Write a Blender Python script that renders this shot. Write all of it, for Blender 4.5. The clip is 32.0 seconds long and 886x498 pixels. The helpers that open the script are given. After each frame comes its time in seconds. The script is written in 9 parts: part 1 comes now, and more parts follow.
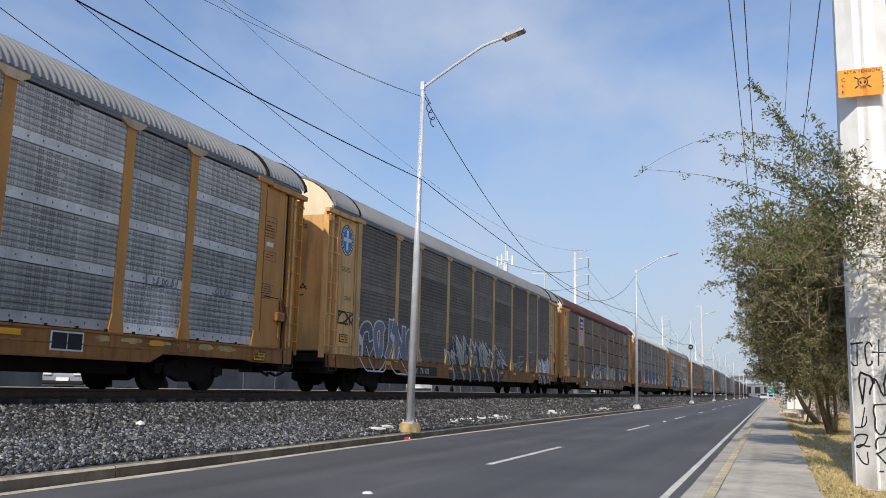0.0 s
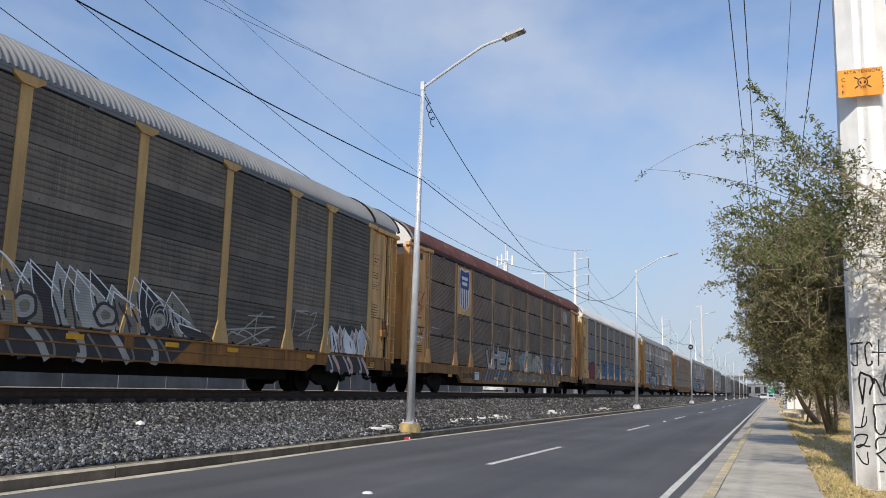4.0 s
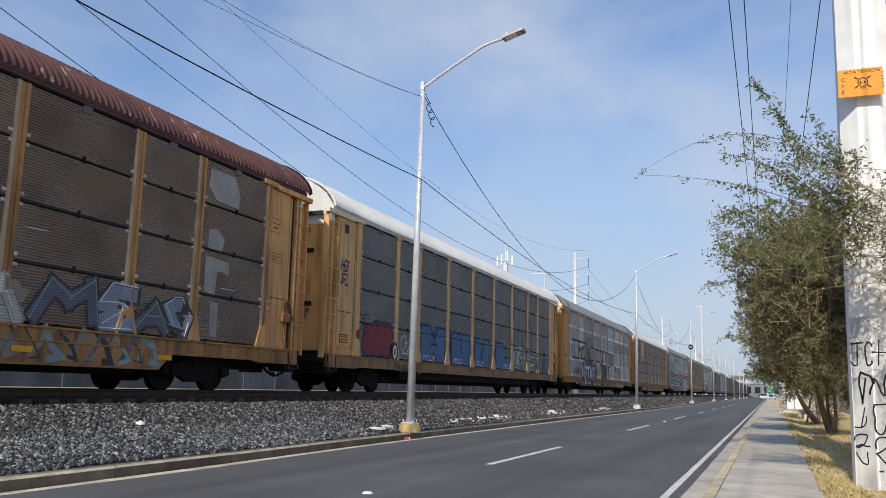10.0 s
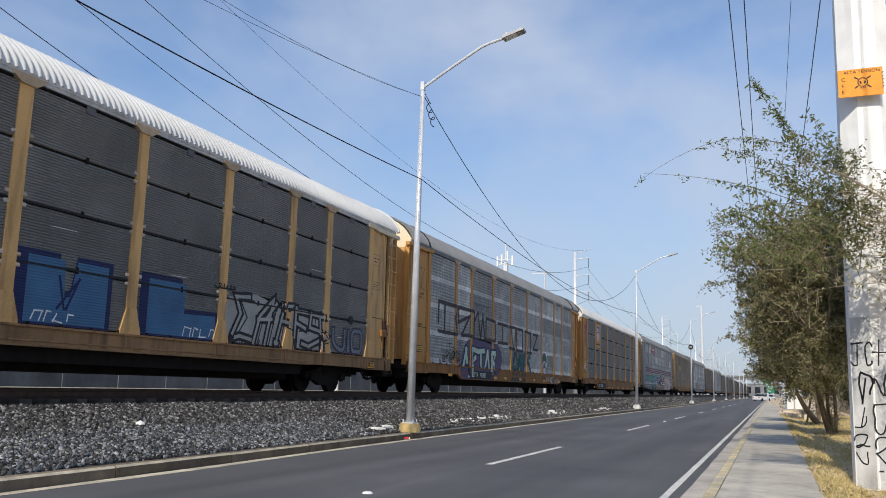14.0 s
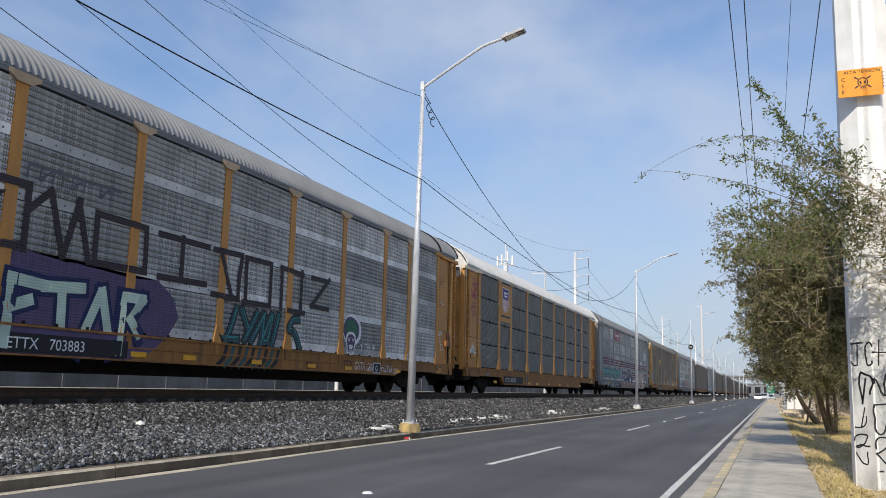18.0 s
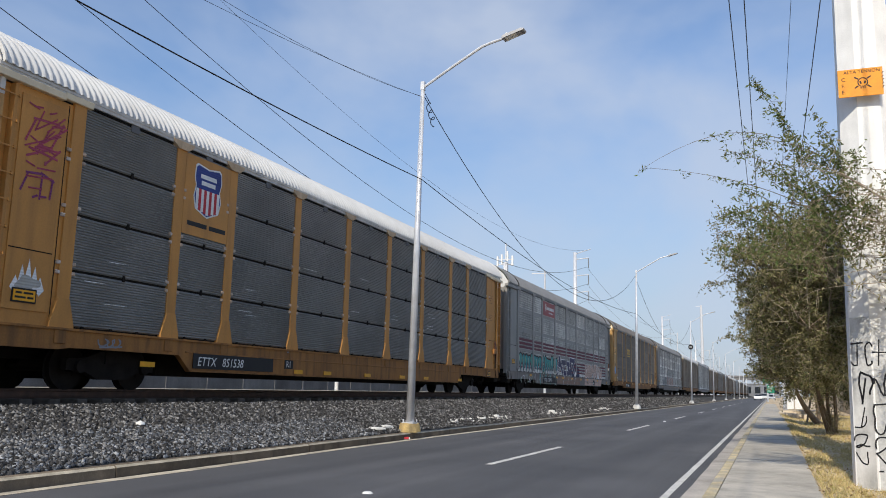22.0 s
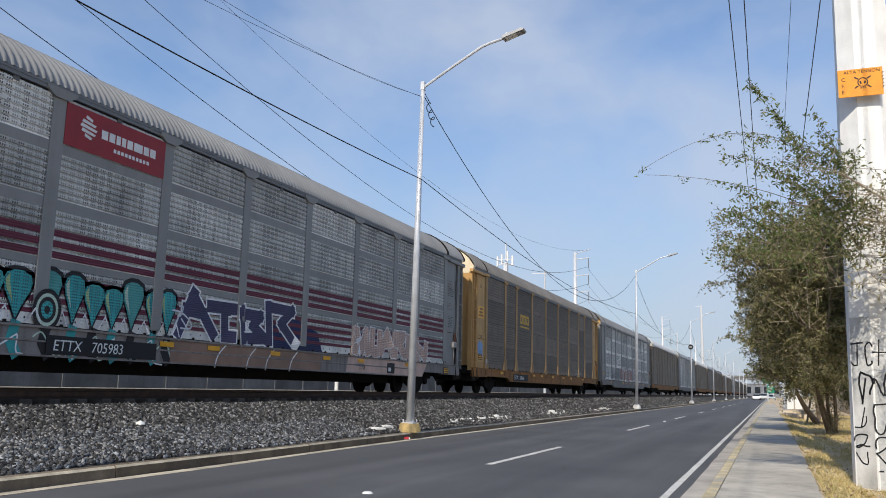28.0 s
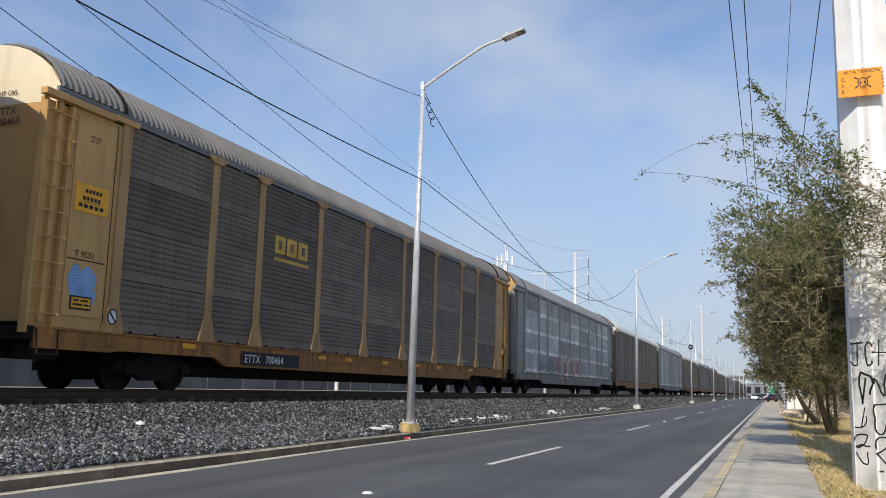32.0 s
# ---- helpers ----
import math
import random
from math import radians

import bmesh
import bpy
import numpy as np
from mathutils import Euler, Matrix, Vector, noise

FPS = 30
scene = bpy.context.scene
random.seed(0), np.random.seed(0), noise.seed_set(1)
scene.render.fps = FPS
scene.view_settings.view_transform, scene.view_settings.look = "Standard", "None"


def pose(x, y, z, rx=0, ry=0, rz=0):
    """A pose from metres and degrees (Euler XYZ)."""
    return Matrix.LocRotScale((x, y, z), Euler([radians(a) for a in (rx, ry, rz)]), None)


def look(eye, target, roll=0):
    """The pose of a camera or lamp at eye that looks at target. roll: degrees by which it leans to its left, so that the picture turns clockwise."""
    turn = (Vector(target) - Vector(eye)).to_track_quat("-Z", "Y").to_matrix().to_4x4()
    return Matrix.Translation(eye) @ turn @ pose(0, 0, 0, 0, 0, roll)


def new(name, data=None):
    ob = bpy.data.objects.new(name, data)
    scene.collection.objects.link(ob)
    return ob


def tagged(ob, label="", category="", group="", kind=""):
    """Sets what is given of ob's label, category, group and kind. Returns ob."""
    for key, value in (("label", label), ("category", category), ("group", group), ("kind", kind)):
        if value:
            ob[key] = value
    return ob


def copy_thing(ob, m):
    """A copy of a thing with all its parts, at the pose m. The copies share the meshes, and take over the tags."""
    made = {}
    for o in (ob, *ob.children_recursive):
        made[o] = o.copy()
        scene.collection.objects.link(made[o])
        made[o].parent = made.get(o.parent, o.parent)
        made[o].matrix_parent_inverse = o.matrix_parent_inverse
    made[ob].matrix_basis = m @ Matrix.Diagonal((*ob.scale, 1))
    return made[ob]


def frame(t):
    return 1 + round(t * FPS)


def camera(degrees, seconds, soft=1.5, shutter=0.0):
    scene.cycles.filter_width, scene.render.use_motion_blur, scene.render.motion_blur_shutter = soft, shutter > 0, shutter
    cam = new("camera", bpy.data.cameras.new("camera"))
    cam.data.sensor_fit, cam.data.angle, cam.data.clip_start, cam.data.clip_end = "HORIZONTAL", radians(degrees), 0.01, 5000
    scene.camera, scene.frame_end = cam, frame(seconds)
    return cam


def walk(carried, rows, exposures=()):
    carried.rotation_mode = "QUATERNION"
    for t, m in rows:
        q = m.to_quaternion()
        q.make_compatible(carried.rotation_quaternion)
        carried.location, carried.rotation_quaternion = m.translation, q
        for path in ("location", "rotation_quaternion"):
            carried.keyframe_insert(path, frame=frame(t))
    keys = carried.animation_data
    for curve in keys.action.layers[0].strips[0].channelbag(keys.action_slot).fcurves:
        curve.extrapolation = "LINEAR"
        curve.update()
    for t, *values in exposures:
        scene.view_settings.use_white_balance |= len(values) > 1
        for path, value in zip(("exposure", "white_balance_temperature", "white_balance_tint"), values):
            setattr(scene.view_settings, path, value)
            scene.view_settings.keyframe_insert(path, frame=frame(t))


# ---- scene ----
cam = camera(56.03, 32.0, soft=0.95)
EYE = Vector((0.0, 0.0, 1.18))
VIEW = look(EYE, EYE + Vector((-0.35905, 0.91855, 0.16536)), 1.227)
walk(cam, [(0.0, VIEW), (32.0, VIEW)], exposures=[(0.0, 0.0), (32.0, 0.0)])

# ---- world and sun ----
SUN_EL, SUN_AZ = 39.0, 0.5
world = bpy.data.worlds.new("sky")
scene.world = world
world.use_nodes = True
wn, wl = world.node_tree.nodes, world.node_tree.links
wn.clear()
w_out, w_bg, w_sky = wn.new("ShaderNodeOutputWorld"), wn.new("ShaderNodeBackground"), wn.new("ShaderNodeTexSky")
w_sky.sky_type, w_sky.sun_disc = "NISHITA", False
w_sky.sun_elevation, w_sky.sun_rotation = radians(SUN_EL), radians(180 - SUN_AZ)
w_sky.altitude, w_sky.air_density, w_sky.dust_density, w_sky.ozone_density = 500, 1.15, 0.7, 3.0
w_bg.inputs["Strength"].default_value = 0.147
w_tc, w_map = wn.new("ShaderNodeTexCoord"), wn.new("ShaderNodeMapping")
w_map.inputs["Scale"].default_value = (1.5, 1.2, 2.6)
w_map.inputs["Rotation"].default_value = (0.25, 0.3, 0.4)
w_n1, w_n2 = wn.new("ShaderNodeTexNoise"), wn.new("ShaderNodeTexNoise")
w_n1.inputs["Scale"].default_value, w_n1.inputs["Detail"].default_value = 1.5, 5
w_n1.inputs["Roughness"].default_value, w_n1.inputs["Distortion"].default_value = 0.5, 0.3
w_n2.inputs["Scale"].default_value, w_n2.inputs["Detail"].default_value = 5.0, 6
w_add, w_ramp, w_mix = wn.new("ShaderNodeMath"), wn.new("ShaderNodeValToRGB"), wn.new("ShaderNodeMix")
w_add.operation = "MULTIPLY_ADD"
w_add.inputs[1].default_value = 0.18
w_ramp.color_ramp.elements[0].position, w_ramp.color_ramp.elements[1].position = 0.515, 0.76
w_ramp.color_ramp.elements[0].color, w_ramp.color_ramp.elements[1].color = (0.0, 0.0, 0.0, 1), (0.75, 0.75, 0.75, 1)
w_mix.data_type = "RGBA"
w_mix.inputs["B"].default_value = (3.75, 4.25, 5.2, 1)
wl.new(w_tc.outputs["Generated"], w_map.inputs["Vector"])
wl.new(w_map.outputs["Vector"], w_n1.inputs["Vector"])
wl.new(w_map.outputs["Vector"], w_n2.inputs["Vector"])
wl.new(w_n2.outputs["Fac"], w_add.inputs[0])
wl.new(w_n1.outputs["Fac"], w_add.inputs[2])
wl.new(w_add.outputs["Value"], w_ramp.inputs["Fac"])
w_dot, w_rng, w_wgt = wn.new("ShaderNodeVectorMath"), wn.new("ShaderNodeMapRange"), wn.new("ShaderNodeMath")
w_dot.operation, w_wgt.operation = "DOT_PRODUCT", "MULTIPLY"
w_dot.inputs[1].default_value = (-0.34, 0.89, 0.27)
w_rng.inputs["From Min"].default_value, w_rng.inputs["From Max"].default_value = 0.9, 0.99
w_rng.inputs["To Min"].default_value, w_rng.inputs["To Max"].default_value = 0.85, 1.0
w_rng.interpolation_type = "SMOOTHSTEP"
wl.new(w_tc.outputs["Generated"], w_dot.inputs[0])
wl.new(w_dot.outputs["Value"], w_rng.inputs["Value"])
wl.new(w_rng.outputs["Result"], w_wgt.inputs[0])
wl.new(w_ramp.outputs["Color"], w_wgt.inputs[1])
wl.new(w_wgt.outputs["Value"], w_mix.inputs["Factor"])
w_tint = wn.new("ShaderNodeMix")
w_tint.data_type, w_tint.blend_type = "RGBA", "MULTIPLY"
w_tint.inputs["Factor"].default_value = 1.0
w_tint.inputs["B"].default_value = (0.92, 0.97, 1.05, 1)
wl.new(w_sky.outputs["Color"], w_tint.inputs["A"])
w_sep, w_hz, w_hmix = wn.new("ShaderNodeSeparateXYZ"), wn.new("ShaderNodeMapRange"), wn.new("ShaderNodeMix")
w_hz.inputs["From Min"].default_value, w_hz.inputs["From Max"].default_value = 0.0, 0.37
w_hz.inputs["To Min"].default_value, w_hz.inputs["To Max"].default_value = 0.85, 0.0
w_hmix.data_type = "RGBA"
w_hmix.inputs["B"].default_value = (2.28, 2.7, 3.38, 1)
wl.new(w_tc.outputs["Generated"], w_sep.inputs["Vector"])
wl.new(w_sep.outputs["Z"], w_hz.inputs["Value"])
wl.new(w_hz.outputs["Result"], w_hmix.inputs["Factor"])
wl.new(w_tint.outputs["Result"], w_hmix.inputs["A"])
wl.new(w_hmix.outputs["Result"], w_mix.inputs["A"])
wl.new(w_mix.outputs["Result"], w_bg.inputs["Color"])
wl.new(w_bg.outputs["Background"], w_out.inputs["Surface"])

sun = new("sun", bpy.data.lights.new("sun", "SUN"))
sun.data.energy, sun.data.angle, sun.data.color = 4.15, radians(0.6), (1.0, 0.92, 0.79)
_a, _e = radians(SUN_AZ), radians(SUN_EL)
SUN_DIR = Vector((math.sin(_a) * math.cos(_e), -math.cos(_a) * math.cos(_e), math.sin(_e)))
sun.matrix_world = look(SUN_DIR * 60, (0, 0, 0))


# ---- materials ----
def spread(n, l):
    """Object coordinates, moved by a chance amount for each object, so that alike pieces weather differently."""
    tc, oi, sc, ad = (n.new("ShaderNode" + k) for k in ("TexCoord", "ObjectInfo", "Math", "VectorMath"))
    sc.operation, sc.inputs[1].default_value = "MULTIPLY", 61.0
    l.new(oi.outputs["Random"], sc.inputs[0])
    l.new(tc.outputs["Object"], ad.inputs[0])
    l.new(sc.outputs["Value"], ad.inputs[1])
    return ad


def mat(name, col, rough=0.6, metal=0.0, vary=0.2, scale=2.0, bump=0.15, bscale=40.0, streak=0.0, stain=(0.09, 0.05, 0.03), per=0.0, spec=0.35):
    """A paint, stone or metal with broad and fine variation, rain streaks and fine relief."""
    m = bpy.data.materials.new(name)
    m.use_nodes = True
    n, l = m.node_tree.nodes, m.node_tree.links
    p = n["Principled BSDF"]
    p.inputs["Metallic"].default_value, p.inputs["Specular IOR Level"].default_value = metal, spec
    tc = spread(n, l)
    broad, fine = n.new("ShaderNodeTexNoise"), n.new("ShaderNodeTexNoise")
    broad.inputs["Scale"].default_value, broad.inputs["Detail"].default_value = scale, 5
    fine.inputs["Scale"].default_value, fine.inputs["Detail"].default_value = bscale, 4
    l.new(tc.outputs["Vector"], broad.inputs["Vector"])
    l.new(tc.outputs["Vector"], fine.inputs["Vector"])
    mix = n.new("ShaderNodeMath")
    mix.operation = "MULTIPLY_ADD"
    mix.inputs[1].default_value = 0.45
    l.new(fine.outputs["Fac"], mix.inputs[0])
    l.new(broad.outputs["Fac"], mix.inputs[2])
    ramp = n.new("ShaderNodeValToRGB")
    ramp.color_ramp.elements[0].position, ramp.color_ramp.elements[1].position = 0.5, 0.95
    ramp.color_ramp.elements[0].color = (*[c * (1 - vary) for c in col], 1)
    ramp.color_ramp.elements[1].color = (*[min(1, c * (1 + vary)) for c in col], 1)
    l.new(mix.outputs["Value"], ramp.inputs["Fac"])
    out = ramp.outputs["Color"]
    if per:
        info, mr, mul = n.new("ShaderNodeObjectInfo"), n.new("ShaderNodeMapRange"), n.new("ShaderNodeMix")
        mr.inputs["To Min"].default_value, mr.inputs["To Max"].default_value = 1 - per, 1 + per
        l.new(info.outputs["Random"], mr.inputs["Value"])
        mul.data_type, mul.blend_type = "RGBA", "MULTIPLY"
        mul.inputs["Factor"].default_value = 1.0
        l.new(out, mul.inputs["A"])
        l.new(mr.outputs["Result"], mul.inputs["B"])
        out = mul.outputs["Result"]
    if streak:
        mp, sn, sr, sm = n.new("ShaderNodeMapping"), n.new("ShaderNodeTexNoise"), n.new("ShaderNodeValToRGB"), n.new("ShaderNodeMix")
        mp.inputs["Scale"].default_value = (3.0, 3.0, 0.35)
        sn.inputs["Scale"].default_value, sn.inputs["Detail"].default_value = 1.6, 8
        sr.color_ramp.elements[0].position, sr.color_ramp.elements[1].position = 0.47, 0.75
        sr.color_ramp.elements[0].color, sr.color_ramp.elements[1].color = (0, 0, 0, 1), (streak, streak, streak, 1)
        sm.data_type = "RGBA"
        sm.inputs["B"].default_value = (*stain, 1)
        l.new(tc.outputs["Vector"], mp.inputs["Vector"])
        l.new(mp.outputs["Vector"], sn.inputs["Vector"])
        l.new(sn.outputs["Fac"], sr.inputs["Fac"])
        l.new(sr.outputs["Color"], sm.inputs["Factor"])
        l.new(out, sm.inputs["A"])
        out = sm.outputs["Result"]
    l.new(out, p.inputs["Base Color"])
    rr = n.new("ShaderNodeMapRange")
    rr.inputs["To Min"].default_value, rr.inputs["To Max"].default_value = max(0.05, rough - 0.12), min(1, rough + 0.12)
    l.new(broad.outputs["Fac"], rr.inputs["Value"])
    l.new(rr.outputs["Result"], p.inputs["Roughness"])
    if bump:
        b = n.new("ShaderNodeBump")
        b.inputs["Strength"].default_value, b.inputs["Distance"].default_value = bump, 0.01
        l.new(fine.outputs["Fac"], b.inputs["Height"])
        l.new(b.outputs["Normal"], p.inputs["Normal"])
    return m


def perforated(name, col, hole, streak=0.25, cover=0.5, slotted_tone=0.76, slots=0.95):
    """Galvanised sheet with columns of punched slots, grouped in bands."""
    m = mat(name, col, 0.6, 0.05, 0.3, 1.3, 0.08, 30, streak, (0.1, 0.085, 0.07), 0.36)
    n, l = m.node_tree.nodes, m.node_tree.links
    p = n["Principled BSDF"]
    base = p.inputs["Base Color"].links[0].from_socket
    tc, sep = n.new("ShaderNodeTexCoord"), n.new("ShaderNodeSeparateXYZ")
    l.new(tc.outputs["Object"], sep.inputs["Vector"])

    def math_(op, a, b):
        k = n.new("ShaderNodeMath")
        k.operation = op
        for i, v in enumerate((a, b)):
            if isinstance(v, (int, float)):
                k.inputs[i].default_value = v
            else:
                l.new(v, k.inputs[i])
        return k.outputs["Value"]

    # twin columns of slots, some of them left out or clogged
    along = math_("MULTIPLY", sep.outputs["Y"], 5.6)
    col_ = math_("LESS_THAN", math_("FRACT", math_("MULTIPLY", along, 4.0), 0), 0.58)
    row_ = math_("LESS_THAN", math_("FRACT", math_("MULTIPLY", sep.outputs["Z"], 17.4), 0), 0.6)
    twin = math_("LESS_THAN", math_("FRACT", along, 0), 0.76)
    wht = n.new("ShaderNodeTexWhiteNoise")
    wht.noise_dimensions = "1D"
    l.new(math_("FLOOR", along, 0), wht.inputs["W"])
    grp_ = math_("MULTIPLY", twin, math_("ADD", 0.6, math_("MULTIPLY", math_("LESS_THAN", wht.outputs["Value"], cover), 0.4)))
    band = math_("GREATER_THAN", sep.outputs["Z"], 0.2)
    noi = n.new("ShaderNodeTexNoise")
    noi.inputs["Scale"].default_value = 2.2
    l.new(tc.outputs["Object"], noi.inputs["Vector"])
    dens = math_("GREATER_THAN", noi.outputs["Fac"], 0.3)
    dots = math_("MULTIPLY", math_("MULTIPLY", math_("MULTIPLY", col_, row_), math_("MULTIPLY", grp_, band)), dens)
    bolt_y = math_("LESS_THAN", math_("FRACT", math_("MULTIPLY", sep.outputs["Y"], 3.1), 0), 0.1)
    bolt_z = math_("LESS_THAN", math_("ABSOLUTE", math_("SUBTRACT", sep.outputs["Z"], 0.1), 0), 0.018)
    dots = math_("MAXIMUM", dots, math_("MULTIPLY", bolt_y, bolt_z))
    mx = n.new("ShaderNodeMix")
    mx.data_type = "RGBA"
    mx.inputs["B"].default_value = (*hole, 1)
    l.new(math_("MULTIPLY", dots, slots), mx.inputs["Factor"])
    # the slotted part is multiplied darker; the plain band keeps the base tone
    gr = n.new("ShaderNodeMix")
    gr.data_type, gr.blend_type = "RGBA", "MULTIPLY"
    gr.inputs["B"].default_value = (slotted_tone, slotted_tone, slotted_tone, 1)
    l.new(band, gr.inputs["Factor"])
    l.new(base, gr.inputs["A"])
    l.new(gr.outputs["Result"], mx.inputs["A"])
    l.new(mx.outputs["Result"], p.inputs["Base Color"])
    return m


def flaked(m, col, scale, lo, hi, stretch=(1, 1, 1), amount=0.9):
    """Sparse flakes, scuffs or peeled spots of another colour over a paint."""
    n, l = m.node_tree.nodes, m.node_tree.links
    p = n["Principled BSDF"]
    base = p.inputs["Base Color"].links[0].from_socket
    tc = spread(n, l)
    mp, no, big, ra, rb, mu, mx = (n.new("ShaderNode" + k) for k in ("Mapping", "TexNoise", "TexNoise", "ValToRGB", "ValToRGB", "Math", "Mix"))
    mp.inputs["Scale"].default_value = stretch
    no.inputs["Scale"].default_value, no.inputs["Detail"].default_value = scale, 3
    big.inputs["Scale"].default_value, big.inputs["Detail"].default_value = 0.6, 3
    for r, a, b in ((ra, lo, hi), (rb, 0.45, 0.6)):
        r.color_ramp.elements[0].position, r.color_ramp.elements[1].position = a, b
    mu.operation = "MULTIPLY"
    mx.data_type = "RGBA"
    mx.inputs["B"].default_value = (*col, 1)
    sc = n.new("ShaderNodeMath")
    sc.operation = "MULTIPLY"
    sc.inputs[1].default_value = amount
    l.new(tc.outputs["Vector"], mp.inputs["Vector"])
    l.new(mp.outputs["Vector"], no.inputs["Vector"])
    l.new(tc.outputs["Vector"], big.inputs["Vector"])
    l.new(no.outputs["Fac"], ra.inputs["Fac"])
    l.new(big.outputs["Fac"], rb.inputs["Fac"])
    l.new(ra.outputs["Color"], mu.inputs[0])
    l.new(rb.outputs["Color"], mu.inputs[1])
    l.new(mu.outputs["Value"], sc.inputs[0])
    l.new(sc.outputs["Value"], mx.inputs["Factor"])
    l.new(base, mx.inputs["A"])
    l.new(mx.outputs["Result"], p.inputs["Base Color"])
    return m


def island(name, cols, rough=0.9, trans=0.0):
    """Loose pieces, each of its own tone."""
    m = bpy.data.materials.new(name)
    m.use_nodes = True
    n, l = m.node_tree.nodes, m.node_tree.links
    p = n["Principled BSDF"]
    g, ramp = n.new("ShaderNodeNewGeometry"), n.new("ShaderNodeValToRGB")
    e = ramp.color_ramp.elements
    while len(e) < len(cols):
        e.new(0.5)
    for i, c in enumerate(cols):
        e[i].position, e[i].color = i / (len(cols) - 1), (*c, 1)
    l.new(g.outputs["Random Per Island"], ramp.inputs["Fac"])
    l.new(ramp.outputs["Color"], p.inputs["Base Color"])
    p.inputs["Roughness"].default_value, p.inputs["Specular IOR Level"].default_value = rough, 0.25
    if trans:
        t, mx = n.new("ShaderNodeBsdfTranslucent"), n.new("ShaderNodeMixShader")
        l.new(ramp.outputs["Color"], t.inputs["Color"])
        mx.inputs["Fac"].default_value = trans
        l.new(p.outputs["BSDF"], mx.inputs[1])
        l.new(t.outputs["BSDF"], mx.inputs[2])
        l.new(mx.outputs["Shader"], n["Material Output"].inputs["Surface"])
    return m


M_ASPHALT = mat("asphalt", (0.085, 0.086, 0.091), 0.8, 0, 0.22, 0.35, 0.5, 160)


def worn_tracks(m):
    """Long pale and dark wheel tracks along the road."""
    n, l = m.node_tree.nodes, m.node_tree.links
    p = n["Principled BSDF"]
    base = p.inputs["Base Color"].links[0].from_socket
    tc, mp, no, ra, mx = n.new("ShaderNodeTexCoord"), n.new("ShaderNodeMapping"), n.new("ShaderNodeTexNoise"), n.new("ShaderNodeValToRGB"), n.new("ShaderNodeMix")
    mp.inputs["Scale"].default_value = (1.1, 0.035, 1)
    no.inputs["Scale"].default_value, no.inputs["Detail"].default_value = 1.0, 6
    ra.color_ramp.elements[0].position, ra.color_ramp.elements[1].position = 0.3, 0.7
    ra.color_ramp.elements[0].color, ra.color_ramp.elements[1].color = (0.72, 0.72, 0.74, 1), (1.25, 1.24, 1.22, 1)
    mx.data_type, mx.blend_type = "RGBA", "MULTIPLY"
    mx.inputs["Factor"].default_value = 1.0
    l.new(tc.outputs["Object"], mp.inputs["Vector"])
    l.new(mp.outputs["Vector"], no.inputs["Vector"])
    l.new(no.outputs["Fac"], ra.inputs["Fac"])
    l.new(base, mx.inputs["A"])
    l.new(ra.outputs["Color"], mx.inputs["B"])
    l.new(mx.outputs["Result"], p.inputs["Base Color"])


worn_tracks(M_ASPHALT)
M_PAINT_W = mat("road_paint_white", (0.56, 0.55, 0.52), 0.7, 0, 0.25, 6, 0.2, 90)
M_PAINT_Y = mat("kerb_paint_yellow", (0.58, 0.48, 0.29), 0.8, 0, 0.35, 3, 0.3, 60, 0.95, (0.42, 0.38, 0.31), 0.12)
flaked(M_PAINT_Y, (0.43, 0.39, 0.32), 4, 0.4, 0.52, (1, 0.6, 1), 0.95)
M_CONC = mat("concrete_pavement", (0.44, 0.405, 0.345), 0.9, 0, 0.2, 1.6, 0.6, 45, 0.4, (0.16, 0.15, 0.13), 0.12)
M_EDGE = mat("edge_paint_tan", (0.5, 0.44, 0.34), 0.8, 0, 0.35, 3, 0.2, 60)
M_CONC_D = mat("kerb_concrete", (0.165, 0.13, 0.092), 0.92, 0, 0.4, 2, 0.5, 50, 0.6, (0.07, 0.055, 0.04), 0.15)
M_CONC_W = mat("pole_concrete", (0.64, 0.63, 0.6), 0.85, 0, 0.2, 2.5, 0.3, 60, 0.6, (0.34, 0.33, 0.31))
M_KERB_LIT = mat("kerb_edge_sunlit", (0.46, 0.4, 0.3), 0.9, 0, 0.35, 3, 0.4, 50, 0.3, (0.18, 0.15, 0.11), 0.1)
M_GUTTER = mat("gutter_concrete", (0.4, 0.37, 0.33), 0.9, 0, 0.3, 1.2, 0.4, 50)
M_FOOT = mat("footing_yellow", (0.5, 0.36, 0.15), 0.85, 0, 0.35, 5, 0.4, 40, 0.7, (0.2, 0.17, 0.13))
M_WASH = flaked(mat("grey_overpaint", (0.5, 0.5, 0.485), 0.85, 0, 0.3, 1.6, 0.2, 40, 0.7, (0.2, 0.2, 0.19)), (0.8, 0.79, 0.76), 2.5, 0.4, 0.56, (1, 1, 1), 0.9)
M_POLE = mat("painted_pole_concrete", (0.84, 0.83, 0.8), 0.8, 0, 0.1, 2.5, 0.25, 60, 0.4, (0.5, 0.49, 0.46))
M_GROUND = mat("dry_ground", (0.52, 0.41, 0.27), 0.95, 0, 0.25, 0.3, 0.4, 20)
M_BALLAST = mat("ballast_bed", (0.04, 0.038, 0.036), 0.95, 0, 0.4, 6, 0.8, 30)
M_STONE = island("ballast_stones", [(0.016, 0.0155, 0.015), (0.031, 0.03, 0.0295), (0.055, 0.054, 0.054), (0.095, 0.094, 0.095), (0.29, 0.285, 0.28)])
M_STONE_B = island("fresh_stones", [(0.0345, 0.0379, 0.0437), (0.069, 0.0747, 0.0862), (0.115, 0.124, 0.138), (0.184, 0.196, 0.213), (0.391, 0.402, 0.414)])
